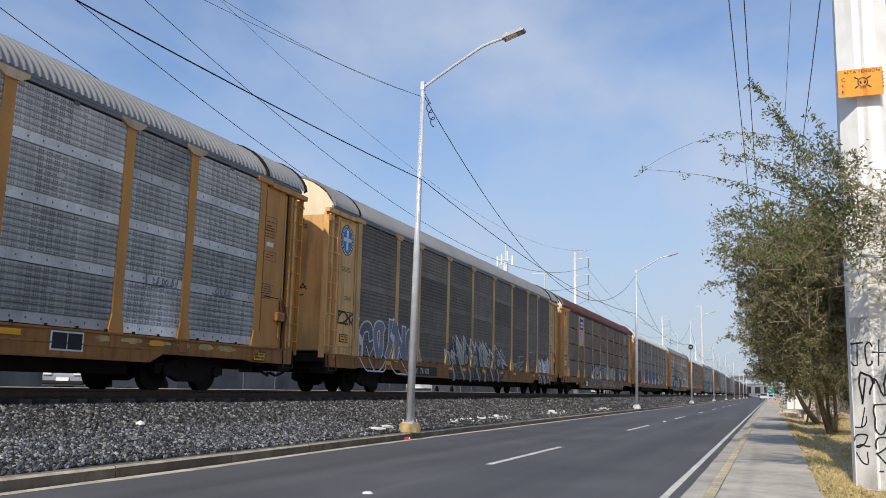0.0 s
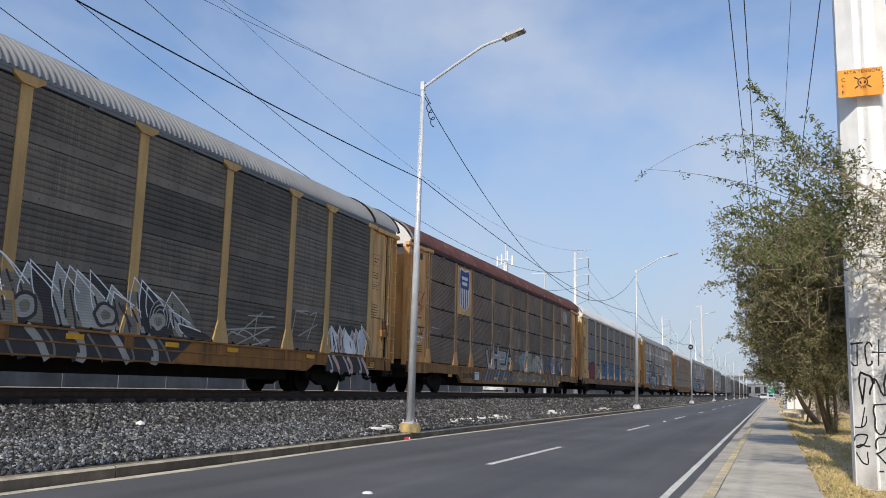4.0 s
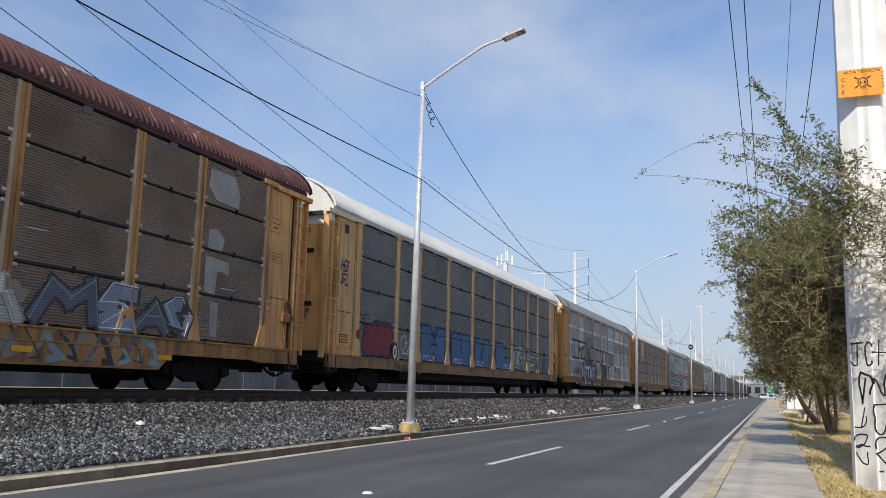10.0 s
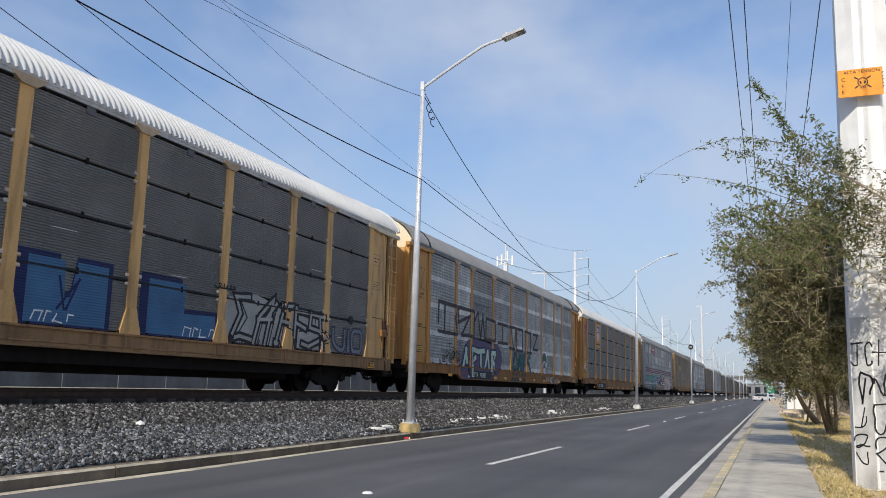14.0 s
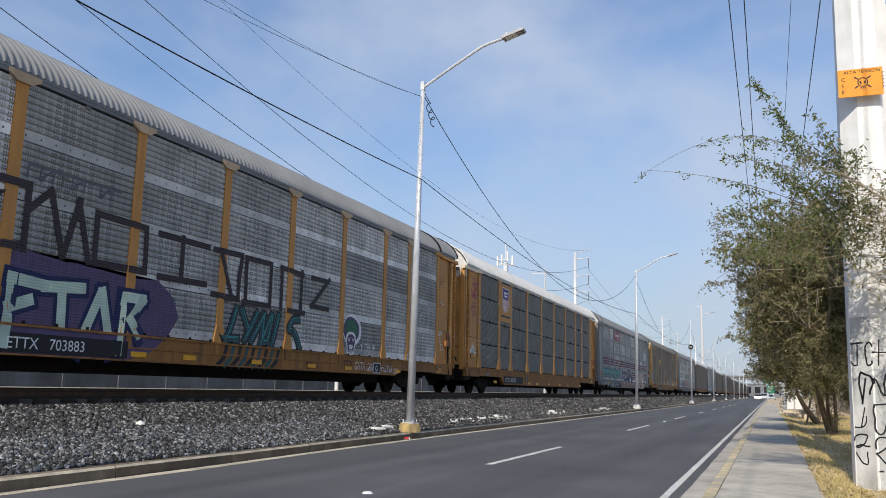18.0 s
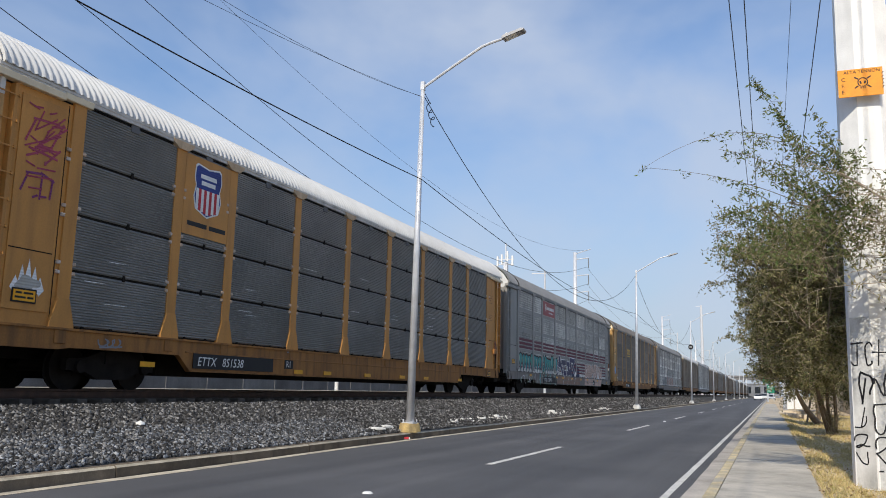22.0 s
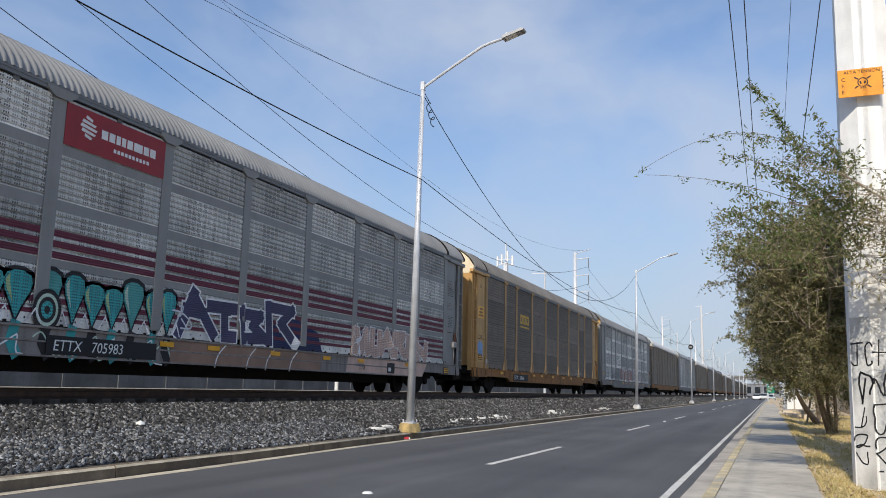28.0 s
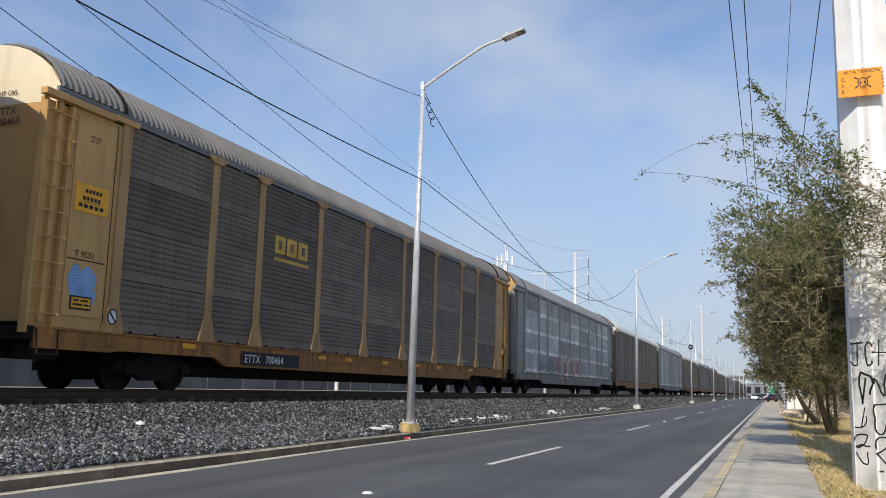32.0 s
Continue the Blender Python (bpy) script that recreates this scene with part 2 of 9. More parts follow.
M_STEEL = mat("dark_steel", (0.017, 0.014, 0.012), 0.85, 0.0, 0.35, 4, 0.3, 40, spec=0.12)
M_RAIL = mat("rail_steel", (0.075, 0.042, 0.028), 0.75, 0.1, 0.3, 6, 0.2, 60)
M_TIE = mat("sleeper_concrete", (0.085, 0.07, 0.056), 0.9, 0, 0.3, 6, 0.4, 40)
M_GALV = mat("galvanised_pole", (0.62, 0.63, 0.65), 0.4, 0.25, 0.12, 4, 0.06, 60)
M_WIRE = mat("wire_black", (0.012, 0.012, 0.014), 0.7, 0, 0.1, 4, 0)
M_ORANGE = mat("sign_orange", (0.8, 0.3, 0.02), 0.55, 0, 0.1, 8, 0.05)
M_BLACK = mat("paint_black", (0.012, 0.012, 0.014), 0.6, 0, 0.2, 8, 0)
M_WHITE = mat("paint_white", (0.72, 0.72, 0.7), 0.6, 0, 0.12, 5, 0.05)
M_BARK = mat("bark", (0.17, 0.13, 0.09), 0.95, 0, 0.35, 8, 0.8, 40)
M_TWIG = mat("pale_twig", (0.33, 0.27, 0.2), 0.9, 0, 0.25, 6, 0.2, 60)
M_DEADW = mat("dead_wood", (0.33, 0.28, 0.2), 0.9, 0, 0.25, 6, 0.2, 60)
M_LEAF = island("leaves", [(0.075, 0.085, 0.032), (0.145, 0.15, 0.056), (0.21, 0.205, 0.088), (0.3, 0.275, 0.13), (0.42, 0.365, 0.21)], 0.6, 0.42)
M_LEAF_G = island("fresh_leaves", [(0.09, 0.13, 0.04), (0.14, 0.18, 0.06), (0.19, 0.22, 0.085), (0.26, 0.25, 0.11)], 0.6, 0.42)
M_GRASS = island("dry_grass", [(0.32, 0.27, 0.1), (0.52, 0.41, 0.17), (0.7, 0.55, 0.28), (0.36, 0.34, 0.12)], 0.9, 0.2)
M_LITTER = island("leaf_litter", [(0.3, 0.2, 0.09), (0.5, 0.36, 0.16), (0.66, 0.52, 0.28), (0.2, 0.14, 0.07)], 0.9)
M_WALLS = mat("grey_sheet_wall", (0.2, 0.195, 0.185), 0.9, 0, 0.4, 0.6, 0.2, 20, 0.3, (0.1, 0.1, 0.1))
M_WALLF = mat("far_wall", (0.2, 0.21, 0.23), 0.9, 0, 0.4, 0.6, 0.2, 20, 0.3, (0.2, 0.2, 0.2))
M_GLASS = mat("dark_glass", (0.02, 0.024, 0.03), 0.1, 0, 0.1, 2, 0, spec=0.6)
M_TYRE = mat("rubber", (0.02, 0.02, 0.02), 0.8, 0, 0.2, 6, 0.1)


# ---- mesh helpers ----
def part(name, bm, material, parent=None, label=""):
    """Links a bmesh, or a ready mesh, as one object."""
    if isinstance(bm, bmesh.types.BMesh):
        me = bpy.data.meshes.new(name)
        bm.to_mesh(me)
        bm.free()
    else:
        me = bm
    if material and not me.materials:
        me.materials.append(material)
    ob = new(name, me)
    if parent is not None:
        ob.parent = parent
    if label:
        ob["label"] = label
    return ob


def empty(name, m=None):
    ob = new(name)
    ob.empty_display_size = 0.3
    if m is not None:
        ob.matrix_basis = m
    return ob


def box(bm, x0, x1, y0, y1, z0, z1, bevel=0.0):
    vs = bmesh.ops.create_cube(bm, size=1.0, matrix=Matrix.LocRotScale(((x0 + x1) / 2, (y0 + y1) / 2, (z0 + z1) / 2), None, (x1 - x0, y1 - y0, z1 - z0)))["verts"]
    if bevel:
        es = list({e for v in vs for e in v.link_edges})
        bmesh.ops.bevel(bm, geom=es, offset=bevel, segments=1, affect="EDGES", profile=0.5)
    return bm


def boxes(*rows, bevel=0.0):
    bm = bmesh.new()
    for r in rows:
        box(bm, *r, bevel=bevel)
    return bm


def cyl(bm, p0, p1, r0, r1=None, seg=12):
    p0, p1 = Vector(p0), Vector(p1)
    d = p1 - p0
    m = Matrix.Translation((p0 + p1) / 2) @ d.to_track_quat("Z", "Y").to_matrix().to_4x4()
    bmesh.ops.create_cone(bm, cap_ends=True, segments=seg, radius1=r0, radius2=r0 if r1 is None else r1, depth=d.length, matrix=m)
    return bm


def tube(points, radius, seg=6, taper=None):
    """A round bar along points, as a bmesh."""
    bm = bmesh.new()
    rings = []
    pts = [Vector(p) for p in points]
    for i, p in enumerate(pts):
        d = (pts[min(i + 1, len(pts) - 1)] - pts[max(i - 1, 0)]).normalized()
        a = d.cross(Vector((0, 0, 1)) if abs(d.z) < 0.95 else Vector((1, 0, 0))).normalized()
        b = d.cross(a)
        r = radius if taper is None else radius + (taper - radius) * i / (len(pts) - 1)
        rings.append([bm.verts.new(p + a * r * math.cos(k * math.tau / seg) + b * r * math.sin(k * math.tau / seg)) for k in range(seg)])
    for r0, r1 in zip(rings, rings[1:]):
        for k in range(seg):
            bm.faces.new((r0[k], r0[(k + 1) % seg], r1[(k + 1) % seg], r1[k]))
    bm.faces.new(rings[0][::-1])
    bm.faces.new(rings[-1])
    bmesh.ops.recalc_face_normals(bm, faces=bm.faces)
    return bm


def prism(outline, axis, a, b):
    """A closed outline of 2D points drawn out between a and b along an axis."""
    bm = bmesh.new()
    put = {"x": lambda p, t: (t, p[0], p[1]), "y": lambda p, t: (p[0], t, p[1]), "z": lambda p, t: (p[0], p[1], t)}[axis]
    r0, r1 = [bm.verts.new(put(p, a)) for p in outline], [bm.verts.new(put(p, b)) for p in outline]
    k = len(outline)
    for i in range(k):
        bm.faces.new((r0[i], r0[(i + 1) % k], r1[(i + 1) % k], r1[i]))
    bm.faces.new(r0[::-1])
    bm.faces.new(r1)
    bmesh.ops.recalc_face_normals(bm, faces=bm.faces)
    return bm


def sheet(xs, ys, height, name):
    """A grid of ground with a height for each x, y."""
    vs = [(x, y, height(x, y)) for y in ys for x in xs]
    k = len(xs)
    fs = [(j * k + i, j * k + i + 1, (j + 1) * k + i + 1, (j + 1) * k + i) for j in range(len(ys) - 1) for i in range(k - 1)]
    me = bpy.data.meshes.new(name)
    me.from_pydata(vs, [], fs)
    me.update()
    return me


def smooth(ob):
    for f in ob.data.polygons:
        f.use_smooth = True
    return ob


def soup(name, verts, faces):
    me = bpy.data.meshes.new(name)
    nv, nf, k = len(verts), len(faces), faces.shape[1]
    me.vertices.add(nv)
    me.vertices.foreach_set("co", np.asarray(verts, np.float32).ravel())
    me.loops.add(nf * k)
    me.loops.foreach_set("vertex_index", np.asarray(faces, np.int32).ravel())
    me.polygons.add(nf)
    me.polygons.foreach_set("loop_start", np.arange(0, nf * k, k, dtype=np.int32))
    me.update(calc_edges=True)
    return me


TEXTS = {}


def lettering(text, size, squash=1.0):
    """Flat letters in the built-in font as a mesh, from the lower left corner."""
    key = (text, size, squash)
    if key not in TEXTS:
        cu = bpy.data.curves.new("letters", "FONT")
        cu.body, cu.size, cu.extrude, cu.resolution_u = text, size, 0.001, 3
        ob = new("letters", cu)
        dg = bpy.context.evaluated_depsgraph_get()
        me = bpy.data.meshes.new_from_object(ob.evaluated_get(dg))
        bpy.data.objects.remove(ob)
        bpy.data.curves.remove(cu)
        me.transform(Matrix.Diagonal((squash, 1, 1, 1)))
        TEXTS[key] = me
    return TEXTS[key].copy()


SIDE = Matrix(((0, 0, 1, 0), (1, 0, 0, 0), (0, 1, 0, 0), (0, 0, 0, 1)))
ENDF = Matrix(((1, 0, 0, 0), (0, 0, -1, 0), (0, 1, 0, 0), (0, 0, 0, 1)))
for _t, _s, _q in (("ETTX 711170", 0.26, 1.0), ("ETTX 703883", 0.27, 1.0), ("ETTX 851538", 0.27, 1.0), ("ETTX 705983", 0.27, 1.0), ("ETTX 700464", 0.27, 1.0),
                   ("CP 556365", 0.34, 1.0), ("SSW 80657", 0.3, 1.0), ("ETTX", 0.2, 1.0), ("711170", 0.2, 1.0), ("703883", 0.2, 1.0), ("700464", 0.2, 1.0),
                   ("SSW", 0.24, 1.0), ("80657", 0.24, 1.0), ("EXCESS HEIGHT CAR", 0.12, 1.0), ("33135", 0.14, 1.0), ("T 9532", 0.16, 1.0), ("310310", 0.13, 1.0),
                   ("R1", 0.22, 1.0), ("ALTA TENSION", 0.066, 1.0), ("C.", 0.075, 1.0), ("F.", 0.075, 1.0), ("E.", 0.075, 1.0), ("8", 0.35, 1.0)):
    lettering(_t, _s, _q)


def ribbon(bm, pts, width, put):
    """A flat painted stroke of even width with mitred turns."""
    pts = [Vector(p) for p in pts]
    lf, rt = [], []
    for i, p in enumerate(pts):
        d0 = (pts[i] - pts[i - 1]).normalized() if i else (pts[1] - pts[0]).normalized()
        d1 = (pts[i + 1] - pts[i]).normalized() if i < len(pts) - 1 else d0
        d = (d0 + d1)
        d = d.normalized() if d.length > 0.2 else d1
        nrm = Vector((-d.y, d.x))
        k = width / 2 / max(0.45, nrm.dot(Vector((-d1.y, d1.x))))
        e = d0 * (-width / 2 if i == 0 else 0) + d1 * (width / 2 if i == len(pts) - 1 else 0)
        lf.append(bm.verts.new(put(p + e + nrm * k)))
        rt.append(bm.verts.new(put(p + e - nrm * k)))
    for i in range(len(pts) - 1):
        bm.faces.new((rt[i], rt[i + 1], lf[i + 1], lf[i]))
    return bm

# ---- the ground ----
RAIL_Z, TRACK_X = 1.01, -12.89


def kerb_x(y):
    """The kerb line beside the railway; the road widens a little."""
    return float(np.interp(y, [-30, 6, 10, 15, 20, 40, 600], [-7.6, -7.6, -7.63, -7.83, -7.9, -7.97, -8.02]))


far = [-400, -150, -60]
GX = far + [-30, -20, -16, -10, -5, -1, 3, 6, 10, 20, 40, 120, 400]
GY = [-200, -60, -20, 0, 10, 20, 40, 80, 150, 300, 600, 1200, 2500]
ground = tagged(part("ground", sheet([x * 5 if abs(x) > 100 else x for x in GX], GY, lambda x, y: -0.06, "ground"), M_GROUND), "dry bare earth reaching to the horizon", "ground", kind="structure")
ys = [-30, -10] + list(range(0, 60, 2)) + list(range(60, 660, 20))
bm = bmesh.new()
prev = None
for y in ys:
    row = [bm.verts.new((x, y, 0.0)) for x in (kerb_x(y) - 0.05, (kerb_x(y) - 0.8) / 2, -0.8)]
    if prev:
        for a in (0, 1):
            bm.faces.new((prev[a], prev[a + 1], row[a + 1], row[a]))
    prev = row
tagged(part("road", bm, M_ASPHALT), "two-lane dark grey asphalt road", "road", kind="structure")


def strip(name, x0, x1, y0, y1, z, material, label, wob=0.0):
    bm = bmesh.new()
    prev = None
    for y in np.arange(y0, y1 + 0.01, max(0.5, (y1 - y0) / 400)):
        a = x0(y) if callable(x0) else x0
        b = x1(y) if callable(x1) else x1
        w0, w1 = wob * noise.noise(Vector((y * 3, a, 0))), wob * noise.noise(Vector((y * 3, b, 5)))
        row = [bm.verts.new((a + w0, y, z)), bm.verts.new((b + w1, y, z))]
        if prev:
            bm.faces.new((prev[0], prev[1], row[1], row[0]))
        prev = row
    return tagged(part(name, bm, material), label, "road marking", kind="structure")


strip("edge_line_right", -1.225, -1.135, -10, 400, 0.004, M_PAINT_W, "worn white line along the road edge", 0.012)
strip("edge_line_left", lambda y: kerb_x(y) + 0.03, lambda y: kerb_x(y) + 0.22, -10, 400, 0.004, M_EDGE, "worn pale line beside the kerb", 0.025)
strip("gutter_right", -1.0, -0.72, -10, 300, 0.003, M_GUTTER, "dusty concrete gutter beside the yellow kerb", 0.03)
for k in range(-1, 14):
    y0 = 13.0 + 14.15 * k
    d = strip("lane_dash", -4.29, -4.17, y0, y0 + 5.0, 0.004, M_PAINT_W, "worn white lane dash", 0.01)
    d["group"] = "lane dashes"


def stud(x, y):
    bm = bmesh.new()
    bmesh.ops.create_cone(bm, cap_ends=True, segments=10, radius1=0.065, radius2=0.04, depth=0.02, matrix=Matrix.Translation((0, 0, 0.01)))
    ob = tagged(part("road_stud", bm, M_WHITE), "small white ceramic road stud on the asphalt", "road stud", "road studs")
    ob.matrix_basis = pose(x, y, 0.0)
    return ob


s0 = stud(-4.27, 8.75)
copy_thing(s0, pose(-4.22, 37.0, 0.0))

# kerb beside the railway, in cast lengths
lengths = []
bm = bmesh.new()
kerb_left = tagged(empty("kerb_left"), "weathered brown concrete kerb holding the ballast", "kerb", kind="structure")
for k in range(0, 120):
    y0 = -4 + k * 2.5
    y1 = y0 + 2.48
    a, b = kerb_x(y0), kerb_x(y1)
    j = 0.012 * noise.noise(Vector((k * 1.7, 0, 0)))
    bm = bmesh.new()
    vs = []
    for x, y in ((a, y0), (b, y1)):
        for dx, z in ((0, -0.05), (0.0, 0.12 + j), (-0.035, 0.148 + j), (-0.16, 0.152 + j), (-0.16, -0.05)):
            vs.append(bm.verts.new((x + dx + j, y, z)))
    for i in range(5):
        bm.faces.new((vs[i], vs[(i + 1) % 5], vs[5 + (i + 1) % 5], vs[5 + i]))
    bm.faces.new(vs[:5])
    bm.faces.new(vs[5:])
    bmesh.ops.recalc_face_normals(bm, faces=bm.faces)
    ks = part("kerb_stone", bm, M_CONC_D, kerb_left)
    ks.data.materials.append(M_KERB_LIT)
    # front chamfer takes the paler tone: its sunlit edge is put into the colour
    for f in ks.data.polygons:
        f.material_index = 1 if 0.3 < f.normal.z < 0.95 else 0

# kerb and pavement on the near side
kerb_right = tagged(empty("kerb_right"), "concrete kerb with flaking yellow paint", "kerb", kind="structure")
for k in range(0, 60):
    y0 = -3 + k * 2.5
    j = 0.01 * noise.noise(Vector((k * 2.3, 3, 0)))
    part("kerb_stone", prism([(-0.725 + j, -0.05), (-0.71 + j, 0.11), (-0.69 + j, 0.135), (-0.575 + j, 0.135), (-0.575 + j, -0.05)], "y", y0, y0 + 2.485), M_PAINT_Y, kerb_right)
pavement = tagged(empty("pavement"), "grey concrete pavement in cast slabs", "pavement", kind="structure")
for k in range(0, 60):
    y0 = -3 + k * 2.0
    j = 0.006 * noise.noise(Vector((k * 1.3, 8, 0)))
    e = 0.03 * noise.noise(Vector((k * 0.9, 1, 4)))
    part("slab", boxes((-0.573, 0.46 + 0.0035 * min(y0, 40) + e, y0, y0 + 1.993, -0.05, 0.13 + j * 0.5), bevel=0.005), M_CONC, pavement)

# dry verge on the near side
VX = [0.44, 0.56, 0.7, 1.0, 1.4, 1.9, 2.5, 3.2, 4.0, 6.0, 9.0, 14, 30]
VY = [-6] + [0.5 * k for k in range(0, 100)] + list(range(50, 200, 5))


def verge_z(x, y):
    return 0.1 + 0.035 * noise.noise(Vector((x * 0.8, y * 0.5, 0))) + 0.02 * noise.noise(Vector((x * 3, y * 3, 1))) + (0.02 if x > 0.6 else 0) - 0.13 * min(1.0, max(0.0, (x - 0.65) / 0.5))


tagged(smooth(part("verge", sheet(VX, VY, verge_z, "verge"), M_GROUND)), "dusty verge of dry earth and yellow grass", "verge", kind="structure")


def blades(name, n, area, hgt, wid, seed, clump=0.5):
    rng = np.random.default_rng(seed)
    x = rng.uniform(area[0], area[1], n * 3)
    y = area[2] + (area[3] - area[2]) * rng.random(n * 3) ** 1.6
    keep = np.array([noise.noise(Vector((a * 1.1, b * 0.6, 7))) > -0.25 + clump * 0.5 * (rng.random() - 0.5) for a, b in zip(x, y)])
    x, y = x[keep][:n], y[keep][:n]
    n = len(x)
    z = np.array([verge_z(a, b) for a, b in zip(x, y)])
    ang, h = rng.uniform(0, 6.28, n), hgt * rng.uniform(0.4, 1.2, n)
    lx, ly = rng.normal(0, 0.6, n) * h, rng.normal(0, 0.6, n) * h
    dx, dy = np.cos(ang) * wid, np.sin(ang) * wid
    v = np.empty((n, 3, 3))
    v[:, 0] = np.stack([x - dx, y - dy, z - 0.01], 1)
    v[:, 1] = np.stack([x + dx, y + dy, z - 0.01], 1)
    v[:, 2] = np.stack([x + lx, y + ly, z + h], 1)
    return soup(name, v.reshape(-1, 3), np.arange(n * 3).reshape(-1, 3))


tagged(part("dry_grass", blades("dry_grass", 60000, (0.52, 4.5, 8, 60), 0.075, 0.006, 3), M_GRASS), "short dry yellow grass on the verge", "grass", kind="stuff")


def litter(name, n, area, size, seed):
    rng = np.random.default_rng(seed)
    x, y = rng.uniform(area[0], area[1], n), area[2] + (area[3] - area[2]) * rng.random(n) ** 1.5
    z = np.array([verge_z(a, b) for a, b in zip(x, y)]) + rng.uniform(0.004, 0.03, n)
    a, s = rng.uniform(0, 6.28, n), size * rng.uniform(0.5, 1.3, n)
    u = np.stack([np.cos(a), np.sin(a), rng.normal(0, 0.3, n)], 1) * s[:, None]
    w = np.stack([-np.sin(a), np.cos(a), rng.normal(0, 0.3, n)], 1) * s[:, None] * 0.45
    c = np.stack([x, y, z], 1)
    v = np.stack([c - u, c - w, c + u, c + w], 1).reshape(-1, 3)
    return soup(name, v, np.arange(n * 4).reshape(-1, 4))


tagged(part("leaf_litter", litter("leaf_litter", 14000, (0.48, 4.0, 9, 45), 0.035, 5), M_LITTER), "fallen brown leaves scattered over the verge", "leaf litter", kind="stuff")


# ---- the railway ----
def bed_z(x, y):
    k = kerb_x(y)
    t = min(1, max(0, (k - 0.15 - x) / (k - 0.15 + 11.1)))
    z = 0.13 + (0.745 - 0.13) * t ** 0.85
    if x < -14.6:
        z -= (-14.6 - x) * 0.5
    return max(-0.02, z) + 0.02 * noise.noise(Vector((x * 2.1, y * 2.1, 0))) + 0.03 * noise.noise(Vector((x * 0.5, y * 0.4, 3)))


bm = bmesh.new()
YB = [-240, -160, -80, -20, -10, 0] + [3 + 0.5 * k for k in range(0, 100)] + list(range(54, 100, 3)) + list(range(100, 660, 20))
cols_ = 15
prev = None
for y in YB:
    row = []
    for i in range(cols_):
        x = kerb_x(y) - 0.13 + (-16.6 - kerb_x(y) + 0.13) * i / (cols_ - 1)
        row.append(bm.verts.new((x, y, bed_z(x, y))))
    if prev:
        for i in range(cols_ - 1):
            bm.faces.new((prev[i], row[i], row[i + 1], prev[i + 1]))
    prev = row
bmesh.ops.recalc_face_normals(bm, faces=bm.faces)
bed = tagged(smooth(part("ballast_bed", bm, M_BALLAST)), "sloping bed of grey crushed stone ballast", "ballast", kind="structure")


def stones(name, n, ya, yb, size, seed, power=1.0, near=3.55):
    rng = np.random.default_rng(seed)
    y = ya + (yb - ya) * rng.random(n) ** power
    kx = np.interp(y, [-30, 6, 10, 15, 20, 40, 600], [-7.6, -7.6, -7.63, -7.83, -7.9, -7.97, -8.02])
    x = kx - 0.2 - rng.random(n) * (near - (-7.6 - kx) * 0.6)
    z = np.array([bed_z(a, b) for a, b in zip(x, y)])
    s = size * rng.uniform(0.55, 1.35, n)
    octa = np.array([(1, 0, 0), (-1, 0, 0), (0, 1, 0), (0, -1, 0), (0, 0, 1), (0, 0, -1)], float)
    v = octa[None] * rng.uniform(0.55, 1.0, (n, 6, 1)) * s[:, None, None] + rng.normal(0, 0.18, (n, 6, 3)) * s[:, None, None]
    q = rng.normal(size=(n, 4))
    q /= np.linalg.norm(q, axis=1)[:, None]
    w, a, b, c = q.T
    rot = np.stack([np.stack([1 - 2 * (b * b + c * c), 2 * (a * b - c * w), 2 * (a * c + b * w)], 1),
                    np.stack([2 * (a * b + c * w), 1 - 2 * (a * a + c * c), 2 * (b * c - a * w)], 1),
                    np.stack([2 * (a * c - b * w), 2 * (b * c + a * w), 1 - 2 * (a * a + b * b)], 1)], 1)
    v = np.einsum("nij,nkj->nki", rot, v) + np.stack([x, y, z + s * 0.25], 1)[:, None]
    f = np.array([(0, 2, 4), (2, 1, 4), (1, 3, 4), (3, 0, 4), (2, 0, 5), (1, 2, 5), (3, 1, 5), (0, 3, 5)])
    faces = (f[None] + (np.arange(n) * 6)[:, None, None]).reshape(-1, 3)
    return soup(name, v.reshape(-1, 3), faces)


tagged(part("ballast_stones", stones("ballast_stones", 60000, 4.5, 40, 0.039, 11, 1.4), M_STONE), "loose angular grey ballast stones", "ballast", kind="stuff")
tagged(part("fresh_gravel", stones("fresh_gravel", 9000, 5.5, 17, 0.034, 19, 1.2, 1.5), M_STONE_B), "paler bluish gravel tipped along the kerb", "ballast", kind="stuff")
tagged(part("far_ballast", stones("far_ballast", 14000, 38, 130, 0.055, 12, 1.3), M_STONE), "loose angular grey ballast stones", "ballast", kind="stuff")

for side, nm in ((0.7525, "rail_near"), (-0.7525, "rail_far")):
    x = TRACK_X + side
    prof = [(x - 0.07, 0.86), (x + 0.07, 0.86), (x + 0.02, 0.89), (x + 0.012, 0.98), (x + 0.036, 0.99), (x + 0.036, 1.026), (x - 0.036, 1.026), (x - 0.036, 0.99), (x - 0.012, 0.98), (x - 0.02, 0.89)]
    tagged(part(nm, prism(prof, "y", -240, 720), M_RAIL), "rusty steel rail on concrete sleepers", "rail", kind="structure")
tie_me = bpy.data.meshes.new("sleeper")
_b = boxes((-1.3, 1.3, -0.13, 0.13, 0.66, 0.862), bevel=0.02)
_b.to_mesh(tie_me)
_b.free()
sleepers = tagged(empty("sleepers"), "concrete sleepers half sunk in the ballast", "sleeper", kind="structure")
for k in range(0, 200):
    o = part("sleeper", tie_me, M_TIE, sleepers)
    o.location = (TRACK_X + 0.02 * noise.noise(Vector((k * 1.9, 2, 0))), 2.0 + 0.62 * k, 0)
bm = bmesh.new()
for k in range(200, 480):
    box(bm, TRACK_X - 1.3, TRACK_X + 1.3, 2.0 + 0.62 * k - 0.13, 2.0 + 0.62 * k + 0.13, 0.66, 0.862)
